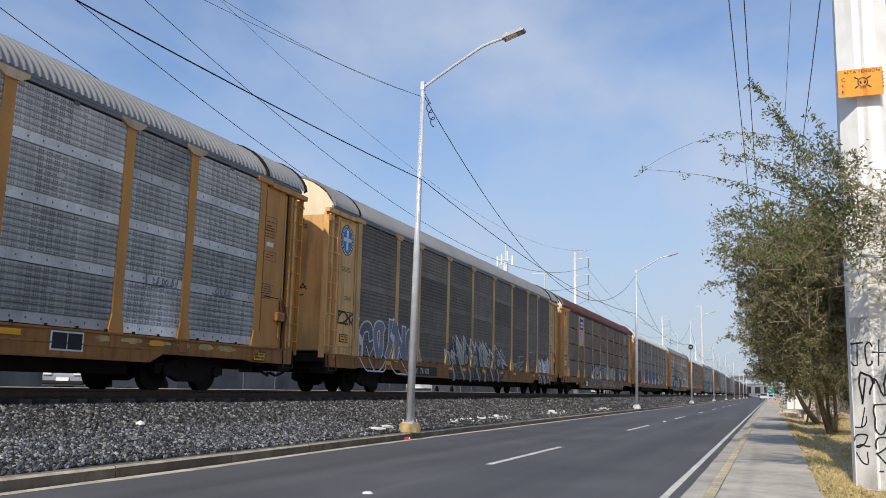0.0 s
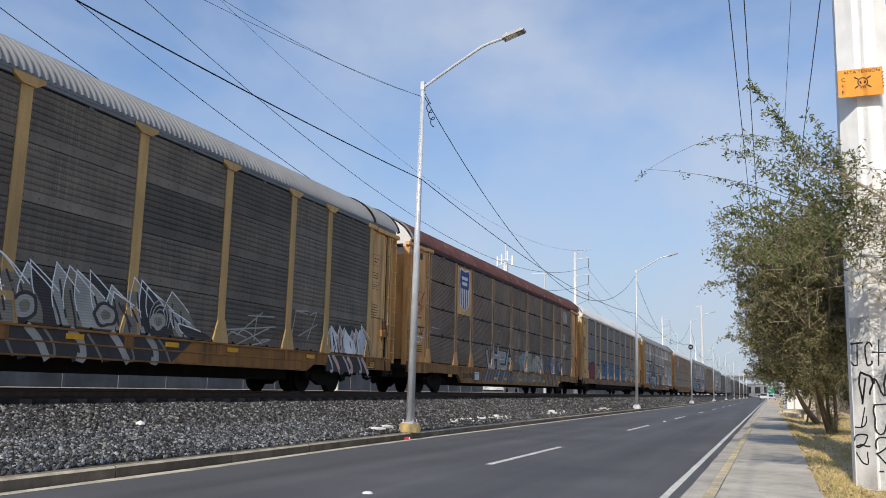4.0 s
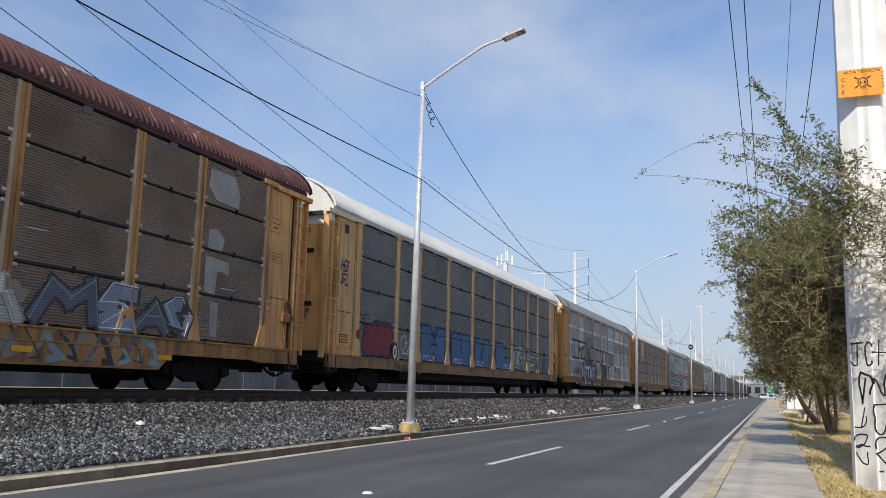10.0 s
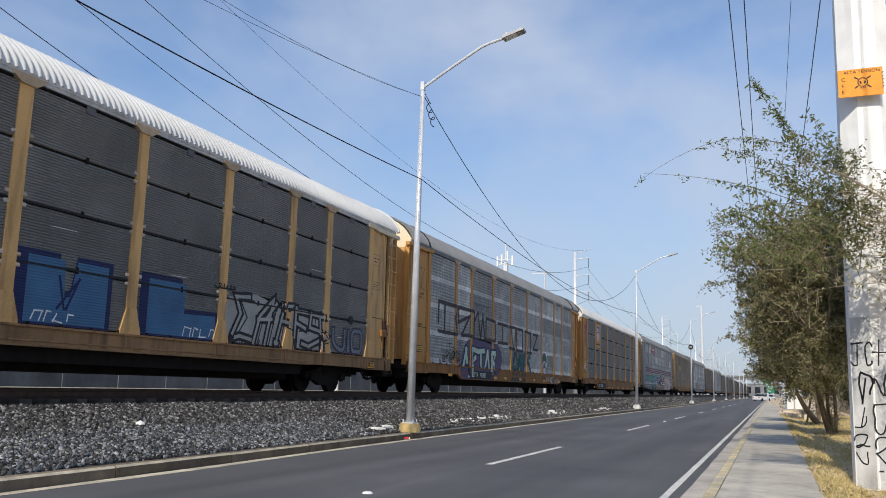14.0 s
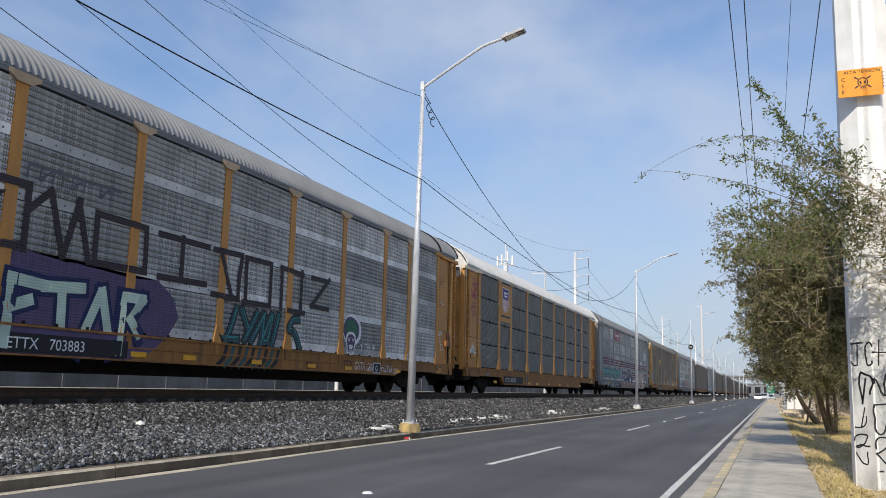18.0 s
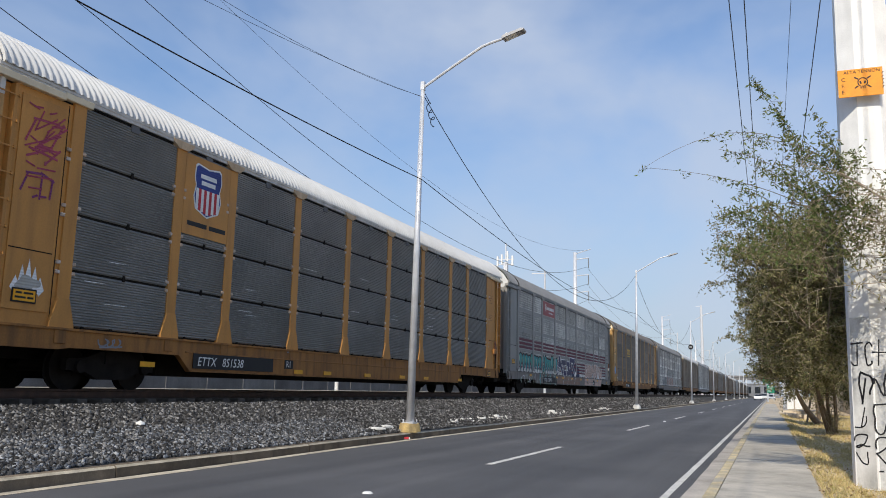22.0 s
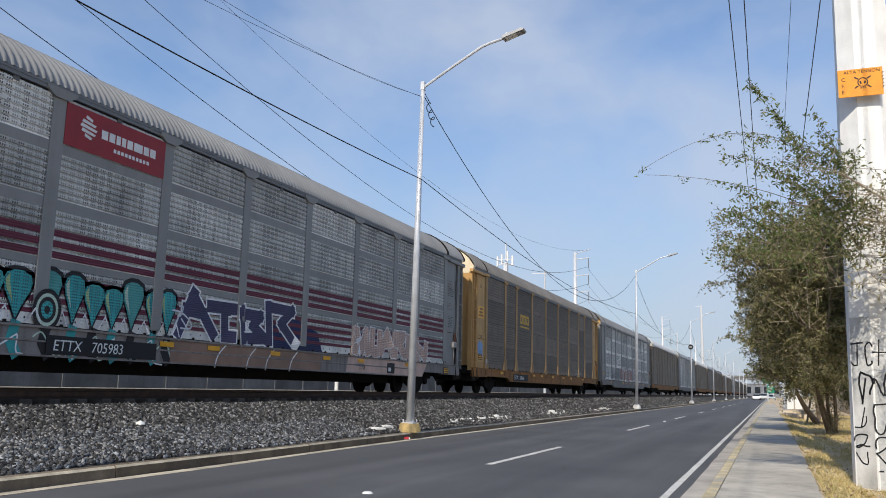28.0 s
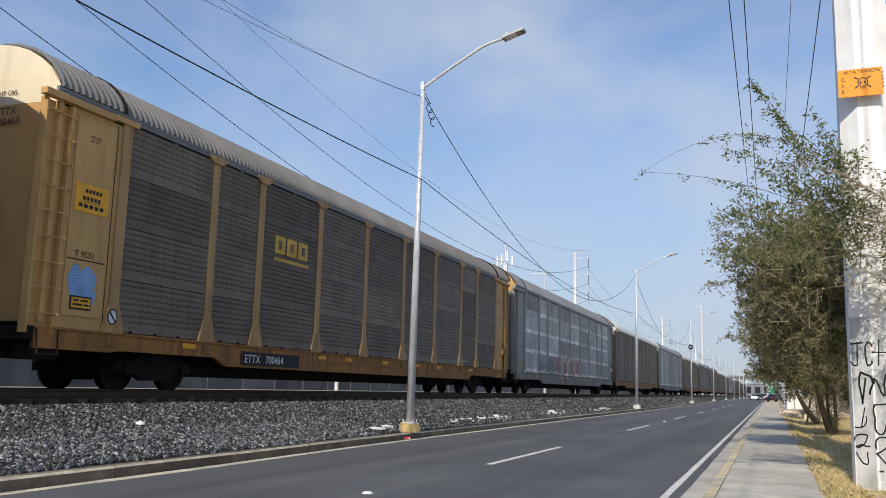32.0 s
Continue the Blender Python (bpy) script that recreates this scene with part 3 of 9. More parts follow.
far_s = part("far_sleepers", bm, M_TIE, sleepers)
far_s["kind"] = "stuff"

# wall and yard behind the train
far_wall = tagged(empty("wall_far"), "long grey block wall behind the railway with concrete posts", "wall", kind="structure")
part("wall_sheet", boxes((-25.2, -25.0, -90, 300, -0.1, 2.3)), M_WALLS, far_wall)
post_me = bpy.data.meshes.new("wall_post")
_b = boxes((-25.0, -24.975, -0.07, 0.07, -0.1, 2.34))
_b.to_mesh(post_me)
_b.free()
M_POSTF = mat("wall_post_concrete", (0.19, 0.19, 0.19), 0.9, 0, 0.15, 2, 0.2, 30)
for k in range(0, 60):
    o = part("wall_post", post_me, M_POSTF, far_wall)
    o.location = (0, 4.0 + 2.95 * k, 0)
tagged(part("far_path", boxes((-24.8, -18.2, -90, 300, -0.05, 0.72)), M_POSTF), "pale raised concrete strip before the far wall", "path", kind="structure")
tagged(part("far_kerb", boxes((-18.2, -18.0, -90, 300, -0.05, 1.0), bevel=0.02), M_CONC), "pale concrete kerb along the far side of the railway", "kerb", kind="structure")
far_base = tagged(empty("signal_post", pose(-18.5, 34.3, 0.0)), "white signal post on a yellow footing beside the track", "post")
part("footing", boxes((-0.35, 0.35, -0.35, 0.35, -0.05, 0.95), bevel=0.03), M_PAINT_Y, far_base)
part("shaft", cyl(bmesh.new(), (0, 0, 0.95), (0, 0, 4.0), 0.09), M_WHITE, far_base)

# ---- the train ----
YELLOW = (0.52, 0.245, 0.06)
M_YEL = [mat("rack_yellow", YELLOW, 0.6, 0, 0.14, 0.8, 0.08, 30, 0.35, (0.2, 0.1, 0.04), 0.04),
         mat("rack_yellow_pale", (0.69, 0.4, 0.15), 0.6, 0, 0.2, 0.8, 0.08, 30, 0.65, (0.14, 0.07, 0.03), 0.04),
         mat("rack_yellow_rusty", (0.7, 0.36, 0.125), 0.65, 0, 0.2, 0.8, 0.1, 30, 0.5, (0.16, 0.065, 0.025), 0.05),
         mat("rack_grey", (0.265, 0.258, 0.245), 0.55, 0.1, 0.12, 0.9, 0.06, 30, 0.25, (0.16, 0.15, 0.14), 0.04),
         mat("rack_golden", (0.53, 0.315, 0.115), 0.6, 0, 0.14, 0.8, 0.08, 30, 0.25, (0.2, 0.1, 0.04), 0.04),
         mat("rack_brown", (0.192, 0.151, 0.109), 0.65, 0, 0.2, 0.8, 0.08, 30, 0.5, (0.12, 0.07, 0.04), 0.06)]
M_SILL = [mat("sill_brown", (0.32, 0.142, 0.036), 0.7, 0, 0.25, 0.9, 0.12, 30, 0.8, (0.08, 0.045, 0.025)),
          mat("sill_tan", (0.33, 0.185, 0.08), 0.7, 0, 0.25, 0.9, 0.12, 30, 0.85, (0.12, 0.06, 0.035)),
          mat("sill_grey", (0.25, 0.225, 0.205), 0.7, 0, 0.25, 0.9, 0.12, 30, 0.6, (0.08, 0.05, 0.04)),
          mat("sill_sooty", (0.37, 0.185, 0.062), 0.75, 0, 0.35, 0.7, 0.12, 30, 0.75, (0.05, 0.028, 0.018))]
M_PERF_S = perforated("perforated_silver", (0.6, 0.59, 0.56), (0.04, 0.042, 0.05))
M_PERF_D = perforated("perforated_dark", (0.165, 0.136, 0.106), (0.02, 0.02, 0.02), 0.4, slotted_tone=0.95, slots=0.6)
M_PERF_N = perforated("perforated_brown", (0.18, 0.145, 0.112), (0.03, 0.028, 0.025), 0.4, slotted_tone=0.95, slots=0.6)
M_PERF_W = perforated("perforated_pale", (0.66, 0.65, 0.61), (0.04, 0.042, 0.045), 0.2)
M_RIB_D = flaked(mat("ribbed_dark", (0.25, 0.18, 0.13), 0.6, 0.1, 0.35, 0.7, 0.05, 30, 0.4, (0.2, 0.18, 0.16), 0.14), (0.4, 0.39, 0.37), 5, 0.53, 0.63, (1, 2.0, 12), 0.5)
M_RIB_B = flaked(mat("ribbed_slate", (0.208, 0.202, 0.188), 0.55, 0.1, 0.25, 0.7, 0.05, 30, 0.25, (0.21, 0.21, 0.215), 0.1), (0.42, 0.41, 0.4), 5, 0.56, 0.64, (1, 1.3, 12), 0.45)
M_RIB_N = mat("ribbed_brown", (0.256, 0.218, 0.179), 0.6, 0.1, 0.25, 0.7, 0.05, 30, 0.4, (0.1, 0.07, 0.05), 0.1)
M_ROOF_G = mat("roof_galvanised", (0.29, 0.288, 0.28), 0.5, 0.3, 0.12, 0.8, 0.05, 30, 0.2, (0.2, 0.19, 0.18))
M_ROOF_D = mat("roof_dull", (0.192, 0.179, 0.166), 0.65, 0.1, 0.2, 0.8, 0.05, 30, 0.3, (0.2, 0.17, 0.14))
M_ROOF_W = mat("roof_white", (0.6, 0.6, 0.585), 0.55, 0, 0.08, 0.8, 0.05, 30, 0.2, (0.4, 0.36, 0.3))
M_ROOF_R = flaked(mat("roof_rust", (0.102, 0.0461, 0.0422), 0.8, 0.1, 0.35, 1.5, 0.15, 30, 0.3, (0.05, 0.03, 0.03)), (0.5, 0.44, 0.4), 3.2, 0.64, 0.68, (1, 2.6, 0.9), 0.45)
M_CREAM = mat("cream_and_sunlit_head", (0.72, 0.62, 0.44), 0.6, 0, 0.1, 0.9, 0.05, 30, 0.2, (0.35, 0.22, 0.1))
M_EAVE = mat("eave_grey", (0.179, 0.186, 0.192), 0.6, 0.1, 0.15, 1.5, 0.05)
M_EAVE_W = mat("eave_pale", (0.55, 0.53, 0.49), 0.6, 0, 0.2, 1.5, 0.05, 30, 0.4, (0.2, 0.17, 0.13))
M_TABS = mat("tab_grey", (0.128, 0.128, 0.134), 0.6, 0.1, 0.2, 3, 0.05)
M_FLANGE = mat("flange_cream", (0.461, 0.346, 0.218), 0.65, 0, 0.3, 2, 0.1, 30, 0.6, (0.2, 0.1, 0.05))
M_CAP = mat("cap_dusty", (0.5, 0.37, 0.24), 0.75, 0, 0.25, 2, 0.08, 30, 0.4, (0.24, 0.15, 0.08), 0.08)
M_HINGE = flaked(mat("hinge_worn", (0.48, 0.36, 0.27), 0.7, 0, 0.3, 5, 0.1), (0.66, 0.62, 0.58), 14, 0.42, 0.56)
M_RUST = mat("recess_rust", (0.0896, 0.0384, 0.0256), 0.8, 0, 0.4, 2, 0.1, 30, 0.5, (0.2, 0.1, 0.05))
M_REFL = mat("reflector_yellow", (0.78, 0.37, 0.015), 0.4, 0, 0.12, 6, 0)

HALF = 13.83
POSTS = [4.85, 6.72, 9.62, 12.5, 15.37, 18.24, 21.07, 23.03]
EDGES = [2.02] + POSTS + [25.7]
Z0, Z1 = 1.09, 5.12
ROWH = (Z1 - Z0) / 4
ARCH = [(1.5, 5.2), (1.46, 5.36), (1.36, 5.54), (1.22, 5.72), (1.02, 5.9), (0.74, 6.07), (0.4, 6.2), (0.0, 6.26)]
ARCH = [(x, 5.26 + (z - 5.2) * 0.9) for x, z in ARCH]
ARCH = ARCH + [(-x, z) for x, z in ARCH[-2::-1]]
MESH = {}


def cached(key, make, material):
    """One mesh for alike pieces of one material."""
    key = (*key, material.name)
    if key not in MESH:
        bm = make()
        me = bpy.data.meshes.new(key[0])
        bm.to_mesh(me)
        bm.free()
        me.materials.append(material)
        MESH[key] = me
    return MESH[key]


def piece(name, key, make, material, parent, at=(0, 0, 0), label=""):
    ob = part(name, cached(key, make, material), None, parent, label)
    ob.location = at
    return ob


def panel_bm(style, w, rows=1):
    """One sheet of the rack's side: pressed ribs, or shallow waves with a plain band below."""
    bm = bmesh.new()
    deep = 0.019 if style == "soft" else 0.034
    prof = []
    for r in range(rows):
        b = r * ROWH
        if style == "rib":
            n, h = 19, ROWH - 0.062
            prof += [(-0.004, b + 0.02), (0.0, b + 0.02)]
            for k in range(n):
                z = b + 0.03 + h * k / n
                s = h / n
                prof += [(0.008, z), (0.03, z + s * 0.2), (0.03, z + s * 0.58), (0.008, z + s * 0.8)]
            prof += [(0.0, b + ROWH - 0.03), (-0.004, b + ROWH - 0.026)]
        else:
            prof += [(0.0, b + 0.006), (0.022, b + 0.006), (0.022, b + 0.19)]
            n, h = 7, ROWH - 0.2
            for k in range(n):
                z = b + 0.19 + h * k / n
                s = h / n
                prof += [(0.03 - deep, z + s * 0.08), (0.03 - deep, z + s * 0.15), (0.027, z + s * 0.28), (0.03, z + s * 0.6), (0.028, z + s * 0.97)]
            prof += [(0.0, b + ROWH - 0.006)]
    g = 0.06
    a = [bm.verts.new((x, -w / 2 + g, z)) for x, z in prof]
    c = [bm.verts.new((x, w / 2 - g, z)) for x, z in prof]
    for i in range(len(prof) - 1):
        bm.faces.new((a[i], c[i], c[i + 1], a[i + 1]))
    bm.faces.new((a[-1], a[0], c[0], c[-1])[::1])
    return bm


def post_bm(w):
    return boxes((1.38, 1.479, -w / 2, w / 2, Z0 + 0.1, Z1 - 0.02), bevel=0.006)


def double_post_bm():
    return boxes((1.38, 1.482, 0.06, 0.135, Z0 + 0.1, Z1 - 0.02), (1.38, 1.456, -0.06, 0.06, Z0 + 0.1, Z1 - 0.02))


def hinge_bm():
    """A small lug at a sheet's joint beside a post."""
    return boxes((1.44, 1.488, -0.045, 0.045, 0.0, 0.065), bevel=0.012)


def gusset_bm():
    bm = prism([(-0.28, 1.05), (0.28, 1.05), (0.27, 1.14), (0.13, 1.58), (-0.13, 1.58), (-0.27, 1.14)], "x", 1.42, 1.497)
    return bm


def foot_bm():
    return prism([(-0.2, 1.05), (0.2, 1.05), (0.19, 1.16), (0.125, 1.44), (-0.125, 1.44), (-0.19, 1.16)], "x", 1.42, 1.495)


def cap_bm():
    return prism([(-0.34, Z1 + 0.1), (-0.32, Z1 + 0.03), (-0.15, Z1 - 0.07), (0.15, Z1 - 0.07), (0.32, Z1 + 0.03), (0.34, Z1 + 0.1)], "x", 1.4, 1.522)


def roof_bm(fine):
    """The arched roof, with its corrugation across."""
    bm = bmesh.new()
    step = 0.032 if fine else 0.5
    ys = np.arange(-HALF + 0.26, HALF - 0.26 + 1e-6, step)
    ctr = Vector((0, 0, 4.4))
    prev = None
    for y in ys:
        d = 0.028 * math.cos(y * math.tau / 0.16) if fine else 0.0
        row = []
        for x, z in ARCH:
            v = Vector((x, 0, z)) - ctr
            v = v.normalized() * (v.length + d)
            row.append(bm.verts.new((v.x, y, v.z + ctr.z)))
        if prev:
            for i in range(len(row) - 1):
                bm.faces.new((prev[i], prev[i + 1], row[i + 1], row[i]))
        prev = row
    bmesh.ops.recalc_face_normals(bm, faces=bm.faces)
    for f in bm.faces:
        f.smooth = True
    return bm


def arch_band(rows, close=False):
    """Arched strips between rings of points, given as (y, scale) from the roof's arch."""
    bm = bmesh.new()
    r = [[bm.verts.new((x * k, y, 4.4 + (z - 4.4) * k)) for x, z in ARCH] for y, k in rows]
    pairs = list(zip(r, r[1:])) + ([(r[-1], r[0])] if close else [])
    for p, q in pairs:
        for i in range(len(ARCH) - 1):
            bm.faces.new((p[i], p[i + 1], q[i + 1], q[i]))
    if close:
        for i in (0, -1):
            bm.faces.new([q[i] for q in r])
    bmesh.ops.recalc_face_normals(bm, faces=bm.faces)
    return bm


def visor_bm(end, a, b, k=1.043):
    """A thin dark rim that stands over the roof."""
    y0, y1 = (-HALF + a, -HALF + b) if end < 0 else (HALF - b, HALF - a)
    return arch_band([(y0, 0.99), (y0, k), (y1, k), (y1, 0.99)], True)


def hood_bm(end):
    """The corrugated end stretch of the roof, a little proud of the rest."""
    s = -1 if end < 0 else 1
    bm = arch_band([(s * (HALF - u), 1.018 + 0.011 * math.cos(u * math.tau / 0.16)) for u in np.arange(0.34 if end < 0 else 0.11, 1.87, 0.032)])
    for f in bm.faces:
        f.smooth = True
    return bm


def door_bm(end, z_lo, z_hi):
    """The curved end doors up to the roof's arch, cut between two heights."""
    side = 1.44
    prof = [(side, z_lo), (side, min(z_hi, 5.2))]
    if z_hi > 5.2:
        prof += [(x * 0.965, 4.4 + (z - 4.4) * 0.965) for x, z in ARCH if z > 5.3]
    prof += [(-side, min(z_hi, 5.2)), (-side, z_lo)]
    bulge = lambda x: 0.28 * (1 - (x / 1.5) ** 2)
    bm = bmesh.new()
    xs = np.linspace(-side, side, 13)
    top = lambda x: float(np.interp(abs(x), [0.0, 0.4, 0.74, 1.0, 1.2, 1.34, 1.44], [6.2, 6.14, 6.01, 5.85, 5.67, 5.5, 5.3])) if z_hi > 5.2 else z_hi
    y0 = -HALF + 0.36
    lo, hi, blo, bhi = [], [], [], []
    for x in xs:
        y = (y0 - bulge(x) * 0.6) if end < 0 else -(y0 - bulge(x) * 0.6)
        yb = y0 + 0.08 if end < 0 else -(y0 + 0.08)
        lo.append(bm.verts.new((x, y, z_lo)))
        hi.append(bm.verts.new((x, y, top(x))))
        blo.append(bm.verts.new((x, yb, z_lo)))
        bhi.append(bm.verts.new((x, yb, top(x))))
    for i in range(len(xs) - 1):
        for p, q in ((lo, hi), (hi, bhi), (bhi, blo), (blo, lo)):
            bm.faces.new((p[i], p[i + 1], q[i + 1], q[i]))
    for i in (0, -1):
        bm.faces.new((lo[i], hi[i], bhi[i], blo[i]))
    bmesh.ops.recalc_face_normals(bm, faces=bm.faces)
    return bm


def sill_bm(deep=0.48):
    """The side sill: shallow over the wheels and, on most cars, deeper between them."""
    u = [0.3, 0.3, 2.0, 2.3, 5.2, 5.6, 22.06, 22.46, 25.36, 25.66, 27.36, 27.36]
    z = [1.07, 0.7, 0.7, 0.74, 0.74, deep, deep, 0.74, 0.74, 0.7, 0.7, 1.07]
    bm = prism([(a - HALF, b) for a, b in zip(u, z)], "x", 1.36, 1.48)
    return bm


def wheelset_bm():
    bm = bmesh.new()
    for s in (-1, 1):
        cyl(bm, (s * 0.68, 0, 0), (s * 0.79, 0, 0), 0.42, seg=24)
        cyl(bm, (s * 0.66, 0, 0), (s * 0.685, 0, 0), 0.455, seg=24)
        for k in range(3):
            a = k * math.tau / 3
            cyl(bm, (s * 0.785, 0.2 * math.cos(a), 0.2 * math.sin(a)), (s * 0.8, 0.2 * math.cos(a), 0.2 * math.sin(a)), 0.05, seg=8)
    cyl(bm, (-0.95, 0, 0), (0.95, 0, 0), 0.09, seg=10)
    return bm


def frame_bm(s):
    o = [(-1.15, 0.36), (-1.15, 0.56), (-0.7, 0.6), (-0.3, 0.72), (0.3, 0.72), (0.7, 0.6), (1.15, 0.56), (1.15, 0.36), (0.75, 0.36), (0.35, 0.2), (-0.35, 0.2), (-0.75, 0.36)]
    bm = prism(o, "x", s * 0.93, s * 1.07)
    for k in (-0.16, 0, 0.16):
        cyl(bm, (s * 1.0, k, 0.26), (s * 1.0, k, 0.56), 0.065, seg=8)
    for k in (-0.85, 0.85):
        cyl(bm, (s * 1.05, k, 0.43), (s * 1.14, k, 0.43), 0.12, seg=10)
    return bm


def quad_side(bm, u0, u1, z0, z1, x):
    vs = [bm.verts.new((x, u - HALF, z)) for u, z in ((u0, z0), (u1, z0), (u1, z1), (u0, z1))]
    bm.faces.new(vs)
    return bm


def plate(name, car, u0, u1, z0, z1, x, material, label=""):
    return part(name, boxes((x, x + 0.008, u0 - HALF, u1 - HALF, z0, z1)), material, car, label)


def words(car, text, size, u, z, x, material, slant=0.0, name="lettering", squash=1.0):
    o = part(name, lettering(text, size, squash), material, car)
    o.data.transform(Matrix(((1, slant, 0, 0), (0, 1, 0, 0), (0, 0, 1, 0), (0, 0, 0, 1))))
    o.matrix_basis = Matrix.Translation((x, u - HALF, z)) @ SIDE
    return o


def end_words(car, text, size, x, z, material):
    o = part("lettering", lettering(text, size), material, car)
    o.matrix_basis = Matrix.Translation((x, -HALF + 0.36 - 0.6 * 0.28 - 0.012, z)) @ ENDF
    return o


WHEELSETS, CARS = [], []


def rail_car(i, panel, style, yel, sill, roof, label, detail=True, post="T", door_top=None, post_mat=None):
    """An enclosed car carrier: underframe on two bogies, posts, side sheets, end doors and arched roof."""
    car = tagged(empty("rail_car"), label, "rail car", "car carriers of the train")
    CARS.append((i, car))
    yl = M_YEL[yel]
    edges = EDGES
    wide = style == "rib" or post == "slim"
    piece("underframe", ("underframe",), lambda: boxes((-1.36, 1.36, -HALF + 0.5, HALF - 0.5, 0.86, 1.05)), M_STEEL, car)
    piece("centre_sill", ("centre_sill",), lambda: boxes((-0.75, 0.75, -HALF + 5.4, HALF - 5.4, 0.32, 0.857)), M_STEEL, car)
    for end in (-1, 1):
        piece("draft_sill", ("draft_sill", end), lambda: boxes((-0.25, 0.25, *sorted((end * (HALF - 5.395), end * (HALF - 0.3))), 0.55, 0.857)), M_STEEL, car)
    deep = {2: 0.42, 3: 0.72, 5: 0.41}.get(i, 0.56)
    piece("side_sill", ("side_sill", deep), lambda: sill_bm(deep), M_SILL[sill], car, label="stained side sill")
    o = piece("side_sill", ("side_sill", deep), lambda: sill_bm(deep), M_SILL[sill], car)
    o.location.x = -2.84
    piece("roof", ("roof", detail), lambda: roof_bm(detail), roof, car, label="corrugated arched roof")
    piece("eave", ("eave",), lambda: boxes((1.44, 1.5, -HALF + 0.24, HALF - 0.24, Z1 + 0.02, 5.275), (1.5, 1.512, -HALF + 0.24, HALF - 0.24, 5.21, 5.25)), roof if roof is M_ROOF_R else M_EAVE_W if roof is M_ROOF_W else M_EAVE, car)
    piece("back_sheet", ("back_sheet",), lambda: boxes((-1.5, -1.42, -HALF + 0.5, HALF - 0.5, 1.05, 5.26)), M_STEEL, car)
    piece("inner_sheet", ("inner_sheet",), lambda: boxes((1.38, 1.42, -HALF + 0.72, HALF - 0.72, 1.05, Z1)), M_STEEL, car)
    # side sheets
    for b in range(9):
        u0, u1 = edges[b], edges[b + 1]
        w = round(u1 - u0, 2)
        if detail:
            for r in range(4):
                piece("side_panel", ("side_panel", style, w), lambda: panel_bm(style, w), panel, car, (1.43, (u0 + u1) / 2 - HALF, Z0 + r * ROWH))
                if r and style == "rib":
                    piece("sheet_tab", ("sheet_tab",), lambda: boxes((1.44, 1.478, -0.03, 0.03, -0.05, 0.07), bevel=0.006), M_STEEL, car, (0, (u0 + u1) / 2 - HALF + 0.02, Z0 + r * ROWH))
        else:
            piece("side_panel", ("side_panel", style, w, 4), lambda: panel_bm(style, w, 4), panel, car, (1.43, (u0 + u1) / 2 - HALF, Z0))
    piece("sill_flange", ("sill_flange", deep), lambda: boxes((1.47, 1.515, -HALF + 0.55, HALF - 0.55, 1.035, 1.075)), M_SILL[sill], car)
    piece("lower_flange", ("lower_flange", deep), lambda: boxes((1.47, 1.5, -HALF + 5.6, HALF - 5.6, deep, deep + 0.03)), M_SILL[sill], car)
    piece("sill_lip", ("sill_lip",), lambda: boxes((1.47, 1.494, -HALF + 5.4, HALF - 5.4, 0.8, 0.83), bevel=0.005), M_SILL[sill], car)
    if sill == 1:
        piece("lower_sill", ("lower_sill",), lambda: boxes((1.2, 1.3, -HALF + 5.6, HALF - 5.6, 0.46, 0.9)), M_STEEL, car, label="dark set-back lower sill")
    pm = post_mat or yl
    for u in edges:
        inner = u in edges[1:-1]
        piece("post", ("post", post, wide), double_post_bm if post == "double" else lambda: post_bm(0.29 if wide else 0.25), pm, car, (0, u - HALF, 0))
        if detail and sill != 2:
            piece("stake_pocket", ("stake_pocket",), lambda: boxes((1.478, 1.5, -0.13, 0.13, 0.8, 1.036), bevel=0.008), M_SILL[sill], car, (0, u - HALF, 0))
        if post == "double":
            piece("post_flange", ("post_flange",), lambda: boxes((1.38, 1.482, -0.135, -0.06, Z0 + 0.1, Z1 - 0.02)), M_FLANGE, car, (0, u - HALF, 0), "scuffed pale post flange")
        if detail:
            if post != "slim":
                piece("gusset", ("gusset", style == "rib" or i in (1, 7)), gusset_bm if style == "rib" or i in (1, 7) else foot_bm, yl if i == 2 else pm, car, (0, u - HALF, 0))
            if style == "rib":
                for r, s, dz in [(r, s, dz) for r in (1, 2, 3) for s in (-1, 1) for dz in (-0.1, 0.07)]:
                    piece("hinge", ("hinge",), hinge_bm, M_HINGE, car, (0, u - HALF + s * 0.175, Z0 + r * ROWH + dz))
            if inner and post != "double":
                piece("post_cap", ("post_cap",), cap_bm, M_CAP if yel < 3 and i != 1 else pm, car, (0, u - HALF, 0))
    if detail:
        if i in (2, 3):
            for b, r in [(b, r) for b in range(9) for r in (1, 2)]:
                w = round(edges[b + 1] - edges[b] - 0.3, 2)
                piece("sheet_gap", ("sheet_gap", w), lambda: boxes((1.44, 1.4795, -w / 2, w / 2, -0.016, 0.016)), M_BLACK, car, (0, (edges[b] + edges[b + 1]) / 2 - HALF, Z0 + r * ROWH))
        piece("eave_gap", ("eave_gap",), lambda: boxes((1.43, 1.466, -HALF + 2.1, HALF - 2.1, Z1 - 0.002, Z1 + 0.018)), M_BLACK, car)
        for b in range(9):
            u0, u1 = edges[b], edges[b + 1]
            if style == "rib":
                piece("top_tab", ("top_tab",), lambda: boxes((1.44, 1.475, -0.11, 0.11, Z1 - 0.13, Z1 + 0.02), bevel=0.006), M_TABS, car, (0, (u0 + u1) / 2 - HALF, 0))
            else:
                piece("top_tab", ("top_tab", "small"), lambda: boxes((1.44, 1.475, -0.06, 0.06, Z1 - 0.06, Z1 + 0.02), bevel=0.006), M_TABS, car, (0, (u0 + u1) / 2 - HALF, 0))
